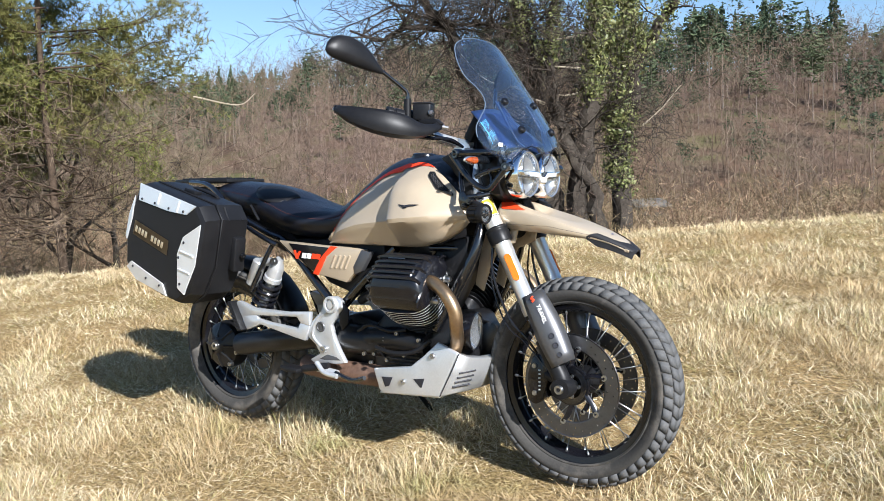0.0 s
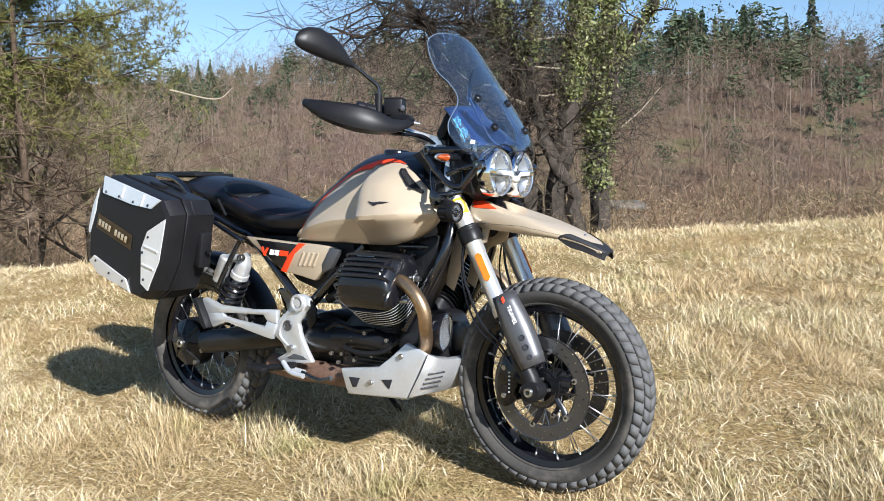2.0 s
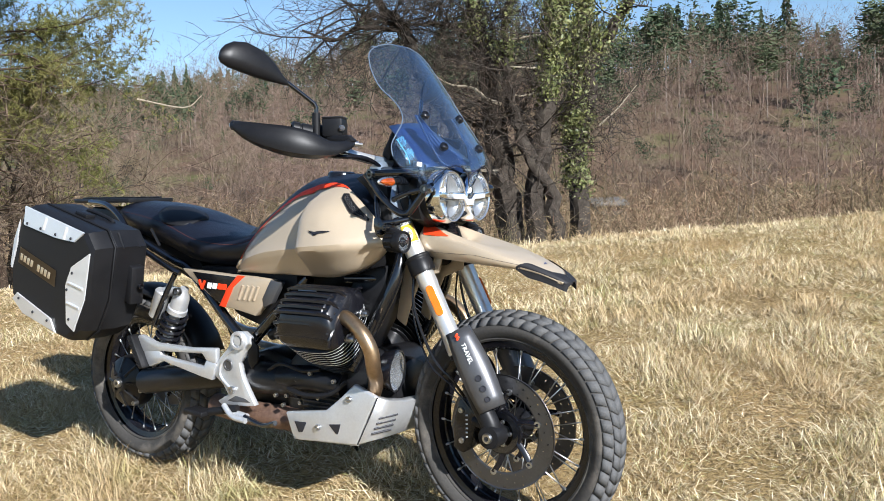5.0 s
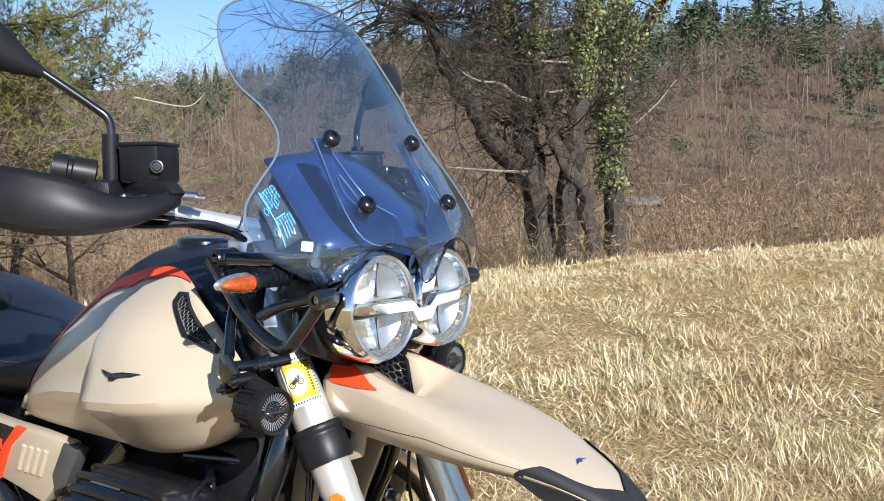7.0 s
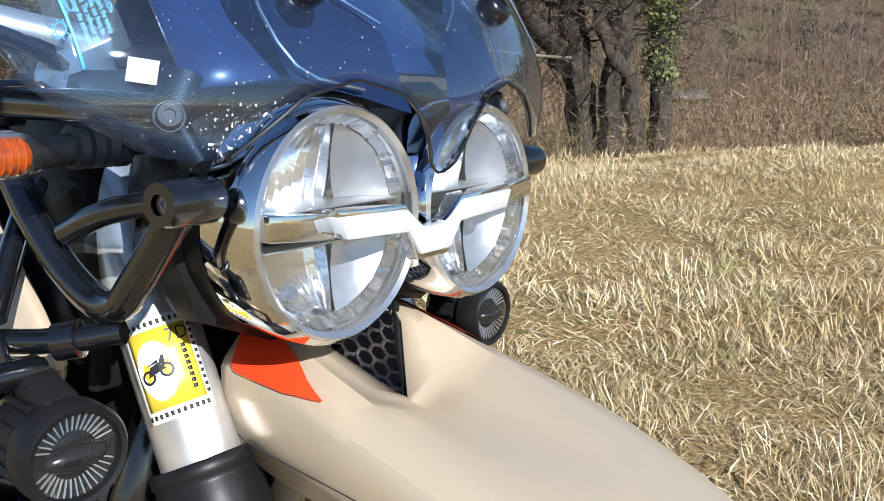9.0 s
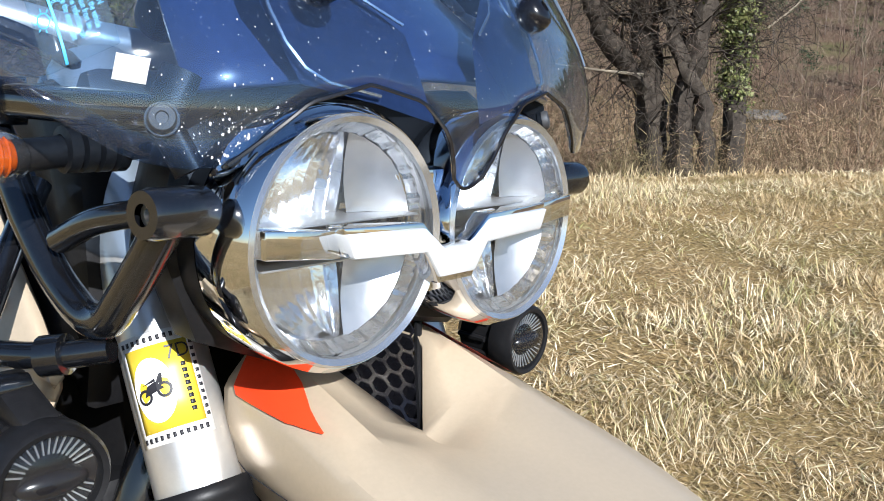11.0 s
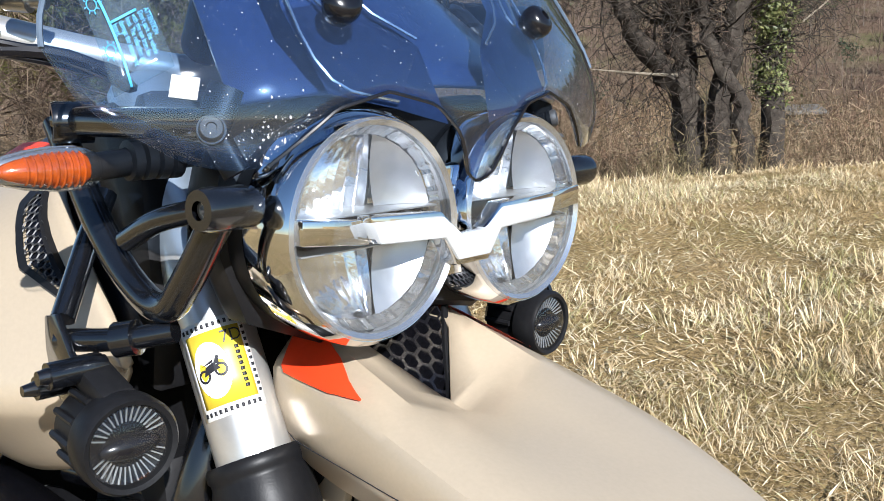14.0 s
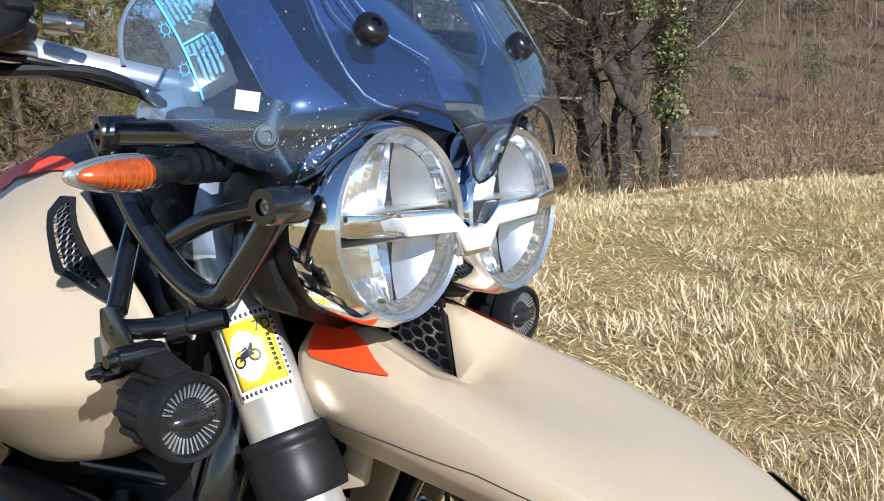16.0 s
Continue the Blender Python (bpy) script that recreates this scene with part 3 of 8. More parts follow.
nor = np.concatenate([o for c, o in clad])
v, f = leaves(pts, 0.052, rnd, nor)
tagged(raw("ivy", v, f, IVY, ivy_tree, "glossy yellow-green ivy leaves"), kind="stuff")


def broad_tree(name, label, angle, far, tall, rad, seed, lean=0.0, mat_bark=BARK, depth=3, kids=6, tips=3000, spread=0.8, long=0.5, thin=0.012):
    t = thing(name, label, "tree", "bare trees at the meadow edge")
    r = np.random.default_rng(seed)
    rows = limbs(on_ground(angle, far, 0.2), up3 + R3 * lean, tall, rad, depth, r, 8, spread, kids, 0.0, 0.12 if spread > 0.6 else 0.05)
    v, f = skin([q for q in rows if q[4] >= depth], 6)
    raw("trunk", v, f, mat_bark, t, angle=60)
    v, f = skin([q for q in rows if q[4] < depth], 3, 0.006)
    tagged(raw("branch_crown", v, f, mat_bark, t), kind="stuff")
    ends = np.array([q[1] for q in rows if q[4] == 0])
    k = r.integers(0, len(ends), tips)
    v, f = blades(ends[k], ends[k] + unit(r.normal(0, 1, (tips, 3)) + [0, 0, 0.5]) * (0.25 + long * r.random((tips, 1))), np.full(tips, thin), r)
    tagged(raw("twig_crown", v, f, TWIGS, t), kind="stuff")
    return t


broad_tree("bare_tree", "slender bare tree in brown thicket", -10.5, 44, 3.6, 0.06, 6, 0.0)
broad_tree("bare_tree", "slender bare tree in brown thicket", -15, 48, 4.2, 0.06, 8, 0.05)
broad_tree("bare_tree", "twisted bare tree beside the pine", -24.5, 22, 4.2, 0.15, 9, 0.1, kids=7)
broad_tree("bare_tree", "crooked bare tree beside the pine", -21, 24, 3.6, 0.13, 19, -0.1, kids=7)


def sapling(side, far, top, seed):
    """A slim whip: one pale stem with a few upswept side shoots."""
    t = thing("sapling", "slim pale leafless sapling above brown brush", "tree", "saplings in the brush")
    r = np.random.default_rng(seed)
    x, y = VIEW_FROM + far * AHEAD + side * RIGHT
    z = float(height(x, y))
    lean = r.normal(0, 0.03, 2)
    line = [Vector((x + lean[0] * k + r.normal(0, 0.012), y + lean[1] * k, z - 0.1 + (top - z) * k / 7)) for k in range(8)]
    stem = part("stem", tube(line, 0.018, 5, 2, r_end=0.004), SAPLING, t)
    for k in range(8):
        p = line[2] + (line[7] - line[2]) * (k / 8.5)
        az = r.random() * 6.3
        out = Vector((math.cos(az), math.sin(az), 0))
        ln = 0.5 + 0.9 * r.random() * (1 - k / 10)
        part("shoot", tube([p, p + out * ln * 0.45 + Vector((0, 0, ln * 0.35)), p + out * ln * 0.75 + Vector((0, 0, ln))], 0.014, 4, 3, r_end=0.004), SAPLING, t)


for k, (side, top) in enumerate([(10.9, 3.9), (11.6, 5.1), (12.3, 5.3), (13.8, 4.9), (15.0, 4.4), (9.4, 3.4), (-6.3, 3.6), (-4.9, 3.4)]):
    sapling(side, 30, top, 30 + k)


def pine(angle, far, tall, seed, label, low=0.34):
    """A pine with drooping limbs, needles on the outer sprays, dead and bare below."""
    t = thing("pine_tree", label, "tree")
    r = np.random.default_rng(seed)
    base = on_ground(angle, far, 0.2)
    rows = limbs(base, up3, tall, 0.085, 0, r, 12, wander=0.06)
    v, f = skin(rows, 7)
    raw("trunk", v, f, PINE_BARK, t, angle=60)
    arms, tips, dead = [], [], []
    for i in range(72):
        k = 0.16 + 0.84 * r.random()
        p = base + (rows[-1][1] - base) * k
        p[:2] += r.normal(0, 0.06, 2)
        az = r.random() * 2 * np.pi
        w = np.array([math.cos(az), math.sin(az), 0.12 - 0.25 * r.random()])
        ln = (3.0 - 1.9 * k) * (0.55 + 0.6 * r.random())
        some = limbs(p, w, ln, 0.02, 2 if k < low else 1, r, 6, 0.8, 9 if k >= low else 5, 0.03, 0.24)
        arms += some
        for a, b, *_, d in some:
            if k >= low:
                tips += [a, (a + b) / 2, b]
            elif k < low:
                dead.append(b)
    v, f = skin(arms, 4, 0.005)
    tagged(raw("limb_crown", v, f, PINE_BARK, t), kind="stuff")
    d = np.array(dead)
    d = d[r.integers(0, len(d), 6000)]
    v, f = blades(d, d + unit(r.normal(0, 1, d.shape)) * (0.1 + 0.35 * r.random((len(d), 1))), np.full(len(d), 0.009), r)
    tagged(raw("dead_wood", v, f, TWIGS, t, "brown dead twigs"), kind="stuff")
    c = np.array(tips)
    c = c[r.integers(0, len(c), 21000)] + r.normal(0, 0.10, (21000, 3))
    c = np.repeat(c, 11, 0)
    ways = unit(r.normal(0, 1, c.shape) + [0, 0, 0.35])
    v, f = blades(c, c + ways * (0.05 + 0.09 * r.random((len(c), 1))), np.full(len(c), 0.0125), r)
    tagged(raw("needle_crown", v, f, NEEDLES, t, "sunlit yellow-green needles"), kind="stuff")
    return t


pine(-24.0, 17, 9.0, 3, "tall pine with drooping limbs and sunlit yellow-green needles")
pine(-29.5, 20, 10.5, 4, "tall pine behind the meadow edge with dense needles")
for k, pts in enumerate([[(-17.2, 15, 1.0), (-17.9, 15, 0.72), (-18.6, 15, 0.85), (-19.2, 15, 1.0)], [(-16.2, 16, 2.7), (-13.5, 16, 2.55), (-12.4, 16, 2.75)]]):
    p = [np.append(spot(a, d), z) for a, d, z in pts]
    dead = part("dead_branch", tube(p, 0.016, 6, 5, r_end=0.006), PALE_WOOD, None)
    dead.parent = bpy.data.objects["pine_tree"]


# far woods on the hillside: one mesh of conifers, one of bare crowns
def conifer_bits(r, tall, slim, low, clumpy):
    """A conifer far off: a pole with uneven sprays, bare below; clumpy ones have rounded pads like pines."""
    n = 300
    if clumpy:
        pads = np.stack([r.normal(0, slim * 0.55, 15), r.normal(0, slim * 0.55, 15), low + (0.98 - low) * r.random(15)], -1) * tall
        pads[:, :2] *= (1.25 - pads[:, 2:3] / tall) * 1.5
        e = pads[r.integers(0, 15, n)] + r.normal(0, 1, (n, 3)) * [0.55, 0.55, 0.28]
        c = e + r.normal(0, 1, (n, 3)) * [0.4, 0.4, 0.18]
    else:
        k = r.random(n) ** 0.85
        tier = np.round(k * 15) / 15 + r.normal(0, 0.02, n)
        z = tall * (low + (1.0 - low) * tier)
        az = r.random(n) * 2 * np.pi + tier * 9
        rad = slim * tall * np.clip(1.05 - tier, 0.03, 1) ** 0.7 * (0.25 + 0.9 * r.random(n)) * (1 + 0.35 * np.sin(az * 2 + tier * 7))
        c = np.stack([np.cos(az) * rad * 0.2, np.sin(az) * rad * 0.2, z + 0.1], -1)
        e = np.stack([np.cos(az) * rad, np.sin(az) * rad, z - 0.22 * rad + r.normal(0, 0.18, n)], -1)
    v, f = blades(e, c, 0.14 + 0.22 * r.random(n), r)
    v2, f2 = leaves(c + (e - c) * (0.4 + 0.6 * r.random((n, 1))), 0.15, r)
    f2 = np.concatenate([f2[:, :3], f2[:, [0, 2, 3]]])
    q = np.array([[0.10, 0, 0], [-0.05, 0.09, 0], [-0.05, -0.09, 0], [0, 0, tall * 0.97]])
    return merged([(v, f), (v2, f2)]), (q, np.array([[0, 1, 3], [1, 2, 3], [2, 0, 3]]))


def crown_bits(r, tall, n=230):
    rows = limbs((0, 0, 0), (r.normal(0, 0.05), r.normal(0, 0.05), 1), tall, 0.011 * tall + 0.02, 2, r, 6, 0.7, 6, -0.04, 0.055)
    v, f = skin([q for q in rows if q[4] == 2], 3)
    f = np.concatenate([f[:, :3], f[:, [0, 2, 3]]])
    sub = [q for q in rows if q[4] < 2]
    a, b = np.array([q[0] for q in sub]), np.array([q[1] for q in sub])
    v2, f2 = blades(a, b + (b - a) * 0.3, np.array([q[2] * 2.2 + 0.02 for q in sub]), r)
    k = r.integers(0, len(b), n)
    v3, f3 = blades(b[k], b[k] + unit(r.normal(0, 1, (n, 3)) + [0, 0, 0.6]) * (0.4 + 0.9 * r.random((n, 1))) * tall / 9, np.full(n, 0.055), r)
    return merged([(v, f), (v2, f2), (v3, f3)])


rnd = np.random.default_rng(99)
firs = [conifer_bits(rnd, 10, s, lo, cl) for s, lo, cl in ((0.11, 0.40, False), (0.13, 0.3, False), (0.11, 0.5, True), (0.13, 0.45, True), (0.10, 0.6, True), (0.14, 0.35, True))]
crowns = [crown_bits(rnd, 9) for _ in range(6)]
fir_v, trunk_v, crown_v = [], [], []


def put(bits, p, s, r):
    v, f = bits
    az = r.random() * 2 * np.pi
    m = np.array([[math.cos(az), -math.sin(az), 0], [math.sin(az), math.cos(az), 0], [0, 0, 1.0]])
    return (v * s) @ m.T + p, f


for i in range(2900):
    far = 54 + 190 * rnd.random() ** 0.85
    ang = -38 + 76 * rnd.random()
    p = on_ground(ang, far, 0.3)
    high = far > 105
    ever = rnd.random() < ((0.62 if ang > 8 else 0.56) if far > 130 else 0.40 if high else 0.14 if far > 78 else 0.03)
    if ever:
        k = rnd.integers(0, 6)
        s = (0.45 + 0.95 * rnd.random() ** 1.6) * (1.0 if high else 0.7) * (0.72 if ang < -4 else 1.0)
        fir_v.append(put(firs[k][0], p, np.array([s * 1.1, s * 1.1, s]), rnd))
        trunk_v.append(put(firs[k][1], p, s, rnd))
    else:
        s = (0.34 + 0.34 * rnd.random()) * (1.25 if high else 0.95)
        crown_v.append(put(crowns[rnd.integers(0, 6)], p, s, rnd))
v, f = merged(fir_v)
tagged(raw("far_conifers", v, f, CONIFER), "dark green conifers covering the far hillside", "woods", kind="stuff")
v, f = merged(trunk_v)
tagged(raw("far_conifer_trunks", v, f, FAR_TRUNK), "pale bare trunks of the hillside conifers", "woods", kind="stuff")
v, f = merged(crown_v)
tagged(raw("far_bare_woods", v, f, TWIGS), "leafless brown trees covering the far hillside", "woods", kind="stuff")

# thicket of leafless brush behind the meadow
def brush_bits(r, tall):
    """A shrub: upright whips from one stool, feathered with rising twigs."""
    n = 12
    a = np.concatenate([r.normal(0, 0.35, (n, 2)), np.zeros((n, 1))], 1)
    top = a + np.concatenate([r.normal(0, 0.26, (n, 2)) * tall, (tall * (0.5 + 0.5 * r.random((n, 1))))], 1)
    v1, f1 = blades(a, top, np.full(n, 0.022), r)
    m = 175
    k = r.integers(0, n, m)
    t = 0.1 + 0.9 * r.random((m, 1))
    p = a[k] + (top[k] - a[k]) * t
    v2, f2 = blades(p, p + unit(r.normal(0, 1, (m, 3)) + [0, 0, 0.35]) * (0.2 + 0.85 * r.random((m, 1))) * (0.45 + 0.15 * tall / 3), np.full(m, 0.022), r)
    return merged([(v1, f1), (v2, f2)])


tufts = [brush_bits(rnd, h) for h in (2.2, 3.0, 3.8, 4.6, 3.4, 2.6)]
bits = []
for i in range(3100):
    far = 19 + 48 * rnd.random() ** 0.75
    ang = -36 + 72 * rnd.random()
    if (far < 24 and -14 < ang < 14 and rnd.random() < 0.5) or (10.5 < ang < 14.0 and far < 60 and rnd.random() < 0.55):
        continue
    lump = 0.5 + 0.5 * math.sin(ang * 0.55 + far * 0.21) * math.sin(ang * 0.23 - far * 0.12 + 1)
    s = (0.42 + 0.4 * rnd.random() + 0.45 * lump) * min(1.0, 0.35 + (far - 19) / 18)
    bits.append(put(tufts[rnd.integers(0, 6)], on_ground(ang, far, 0.1), s, rnd))
for i in range(150):
    far, ang = 19.5 + 4.5 * rnd.random(), 3 + 14 * rnd.random()
    bits.append(put(tufts[rnd.integers(0, 6)], on_ground(ang, far, 0.1), 0.28 + 0.34 * rnd.random(), rnd))
v, f = merged(bits)
tagged(raw("brush", v, f, BRUSH), "dense leafless reddish-brown brush below the meadow", "brush", kind="stuff")

# low grey shed far below the trees
shed = thing("shed", "low weathered grey shed with a flat sheet roof", "shed")
SHED = mat("weathered_boards", (0.15, 0.145, 0.135), 0.9, 0, 0.3, 2, 20, 0.4, 20)
c = np.array([*(VIEW_FROM + 59.2 * AHEAD + 13.0 * RIGHT), -2.75])
heading = math.degrees(math.atan2(RIGHT[1], RIGHT[0]))
wall = part("wall", rbox((0, 0, 1.2), (2.0, 1.6, 2.4), 0.02), mat("shed_wall", (0.07, 0.06, 0.05), 0.9, 0, 0.3, 2, 20), shed)
roof = part("roof", rbox((0, 0, 2.55), (2.4, 2.6, 0.16), 0.03, (9, 0, 0)), SHED, shed)
shed.matrix_world = pose(*c, 0, 0, heading)


# ---- the motorcycle: x ahead, y to its left, z up from the tyres ----
LEAN = pose(0, 0, 0, 0, 1, 0) @ pose(0, 0, 0, -1, 0, 0)
bike = tagged(new("motorcycle"), "sand-coloured adventure motorcycle with red stripes parked on dry grass", "motorcycle")
bike.matrix_world = LEAN
FAX, RAX = Vector((1.53, 0, 0.329)), Vector((0, 0, 0.321))
Y = Vector((0, 1, 0))


# wheels
def tyre_mesh(name, parent, centre, outer, rim, width, blocks, rows):
    """Carcass with a rounded crown, and raised tread blocks in rows."""
    h = outer - rim
    w = width / 2
    deep = 0.0055

    def crown(y):
        u = min(1.0, abs(y) / w)
        return outer - deep - 0.50 * h * u**2.4

    def spot_on(y, a, lift):
        e = 1e-3
        slope = (crown(y + e) - crown(y - e)) / (2 * e)
        n = math.hypot(1, slope)
        r, yy = crown(y) + lift / n, y - lift * slope / n
        return (centre[0] + r * math.cos(a), centre[1] + yy, centre[2] + r * math.sin(a))

    prof = [(rim, -w * 0.74), (rim + h * 0.06, -w * 0.80), (rim + h * 0.10, -w * 0.78), (rim + h * 0.16, -w * 0.86), (rim + h * 0.30, -w * 0.97), (rim + h * 0.38, -w * 1.0)]
    prof += [(crown(y), y) for y in np.linspace(-w * 0.985, w * 0.985, 25)]
    prof += [(r, -y) for r, y in prof[5::-1]]
    ob = part("tyre", lathe(prof, centre, (0, 1, 0), 96), SIDEWALL, parent, "dusty black tyre carcass with smooth sidewalls")
    vs, fs = [], []
    step = 2 * math.pi / blocks
    for y0, y1, shift, fill, skew in rows:
        for k in range(blocks):
            a0 = step * (k + shift)
            a1 = a0 + step * fill
            ym = (y0 + y1) / 2
            low, high = [], []
            for a, y, s in ((a0, y0, 0), (a1, y0, 0), (a1, ym, 0.5), (a1, y1, 1), (a0, y1, 1), (a0, ym, 0.5)):
                a = a + skew * step * s
                low.append(spot_on(y, a, -0.001))
                high.append(spot_on(ym + (y - ym) * 0.95, a + ((a0 + a1) / 2 + skew * step * s - a) * 0.06, deep))
            n = len(vs)
            vs += low + high
            fs += [(n + 6, n + 7, n + 8, n + 11), (n + 8, n + 9, n + 10, n + 11)] + [(n + i, n + (i + 1) % 6, n + 6 + (i + 1) % 6, n + 6 + i) for i in range(6)]
    tread = raw("tread", vs, fs, RUBBER, ob, "worn grey tread blocks")
    tagged(tread, kind="stuff")
    return ob


def wheel(name, label, centre, outer, rim, width, blocks, rows, hub_r, hub_w):
    w = part(name, lathe([(0.012, -hub_w), (hub_r * 0.62, -hub_w), (hub_r, -hub_w * 0.9), (hub_r, -hub_w * 0.8), (hub_r * 0.6, -hub_w * 0.55), (hub_r * 0.55, hub_w * 0.55), (hub_r, hub_w * 0.8), (hub_r, hub_w * 0.9), (hub_r * 0.6, hub_w), (0.012, hub_w)], centre, (0, 1, 0), 40), ENGINE, bike, label)
    tyre_mesh("tyre", w, centre, outer, rim + 0.006, width, blocks, rows)
    rw = width * 0.36
    part("rim", lathe([(rim + 0.010, -rw), (rim + 0.012, -rw * 0.92), (rim - 0.012, -rw * 0.8), (rim - 0.022, -rw * 0.45), (rim - 0.012, -rw * 0.2), (rim - 0.012, rw * 0.2), (rim - 0.022, rw * 0.45), (rim - 0.012, rw * 0.8), (rim + 0.012, rw * 0.92), (rim + 0.010, rw), (rim + 0.004, 0)], centre, (0, 1, 0), 80, closed=True), GLOSS, w, "black spoked rim")
    n = 36
    proto = {}
    for k in range(n):
        side = 1 if k % 2 else -1
        cross = 1 if (k // 2) % 2 else -1
        key = (side, cross)
        if key not in proto:
            a0 = 0.0
            p = Vector((math.cos(a0 + cross * 0.42) * hub_r * 0.95, side * hub_w * 0.85, math.sin(a0 + cross * 0.42) * hub_r * 0.95))
            q = Vector((math.cos(a0) * (rim - 0.010), side * rw * 0.55, math.sin(a0) * (rim - 0.010)))
            nip = q + (p - q).normalized() * 0.018
            bm = join(tube([p, q], 0.0019, 5, bent=False), tube([q, nip], 0.0036, 6, bent=False))
            me = bpy.data.meshes.new("spoke")
            bm.to_mesh(me)
            bm.free()
            me.materials.append(STEEL)
            me.shade_smooth()
            proto[key] = me
        s = new("spoke", proto[key])
        s.parent = w
        s.matrix_local = Matrix.Translation(centre) @ pose(0, 0, 0, 0, -360 * k / n, 0)
    return w


F_ROWS = [(-0.0130, 0.0130, 0.0, 0.92, 0.35), (-0.0325, -0.0152, 0.45, 0.92, -0.4), (0.0152, 0.0325, 0.45, 0.92, 0.4), (-0.0510, -0.0347, 0.1, 0.90, -0.3), (0.0347, 0.0510, 0.1, 0.90, 0.3)]
R_ROWS = [(-0.019, 0.019, 0.0, 0.92, 0.35), (-0.044, -0.0215, 0.45, 0.91, -0.4), (0.0215, 0.044, 0.45, 0.91, 0.4), (-0.066, -0.0468, 0.1, 0.88, -0.3), (0.0468, 0.066, 0.1, 0.88, 0.3)]
fw = wheel("front_wheel", "black wire-spoked front wheel", FAX, 0.329, 0.2413, 0.112, 54, F_ROWS, 0.045, 0.045)
rwh = wheel("rear_wheel", "black wire-spoked rear wheel", RAX, 0.321, 0.2159, 0.150, 44, R_ROWS, 0.05, 0.05)


def disc(name, parent, centre, y, ro, ri, label):
    """A drilled brake disc: an annulus with rows of holes."""
    seg, rings = 192, 9
    rad = np.linspace(ri, ro, rings + 1)
    vs, fs = [], []
    for yy in (y - 0.0025, y + 0.0025):
        for r in rad:
            for k in range(seg):
                a = 2 * math.pi * k / seg
                vs.append((centre[0] + r * math.cos(a), yy, centre[2] + r * math.sin(a)))
    m = (rings + 1) * seg
    for i in range(rings):
        for k in range(seg):
            j = (k + 1) % seg
            if i in (1, 3, 5, 7) and (k + 2 * i + (i // 2) * 3) % 12 == 0:
                continue
            fs.append((i * seg + k, i * seg + j, (i + 1) * seg + j, (i + 1) * seg + k))
            fs.append((m + i * seg + k, m + (i + 1) * seg + k, m + (i + 1) * seg + j, m + i * seg + j))
    for i in (0, rings):
        for k in range(seg):
            j = (k + 1) % seg
            fs.append((i * seg + k, m + i * seg + k, m + i * seg + j, i * seg + j))
    d = raw(name, vs, fs, mat("disc_steel", (0.12, 0.12, 0.125), 0.35, 0.9, 0.12, 20, 200), parent, label)
    arms = []
    for k in range(6):
        a = 2 * math.pi * k / 6 + 0.3
        c, s = math.cos(a), math.sin(a)
        c2, s2 = math.cos(a + 0.35), math.sin(a + 0.35)
        arms.append(tube([(centre[0] + 0.05 * c2, y, centre[2] + 0.05 * s2), (centre[0] + 0.09 * math.cos(a + 0.12), y, centre[2] + 0.09 * math.sin(a + 0.12)), (centre[0] + (ri + 0.006) * c, y, centre[2] + (ri + 0.006) * s)], 0.009, 8, 4, flat=0.5))
    arms.append(lathe([(0.045, -0.004), (0.062, -0.004), (0.062, 0.004), (0.045, 0.004)], (centre[0], y, centre[2]), (0, 1, 0), 40, closed=True))
    carrier = part("disc_carrier", arms.pop(), GLOSS, parent)
    for arm in arms:
        part("carrier_arm", arm, GLOSS, parent)
    for k in range(6):
        a = 2 * math.pi * k / 6 + 0.3
        part("bobbin", lathe([(0.0, 0.004), (0.004, 0.004), (0.004, 0.006), (0.009, 0.006), (0.009, -0.006), (0, -0.006)], (centre[0] + (ri + 0.004) * math.cos(a), y, centre[2] + (ri + 0.004) * math.sin(a)), (0, -1, 0), 14), STEEL, parent)
    return d


disc("brake_disc", fw, FAX, -0.066, 0.160, 0.112, "drilled steel brake disc")
disc("brake_disc", fw, FAX, 0.066, 0.160, 0.112, "drilled steel brake disc")
disc("brake_disc", rwh, RAX, 0.075, 0.130, 0.085, "drilled steel brake disc")
part("sensor_ring", lathe([(0.040, -0.002), (0.056, -0.002), (0.056, 0.002), (0.040, 0.002)], (1.53, -0.074, 0.329), (0, 1, 0), 48, closed=True), STEEL_BLACK, fw)
for k in range(5):
    a = 2 * math.pi * k / 5
    part("hub_bolt", bolt((1.53 + 0.032 * math.cos(a), -0.076, 0.329 + 0.032 * math.sin(a)), (0, -1, 0), 0.006, 0.008), STEEL, fw)

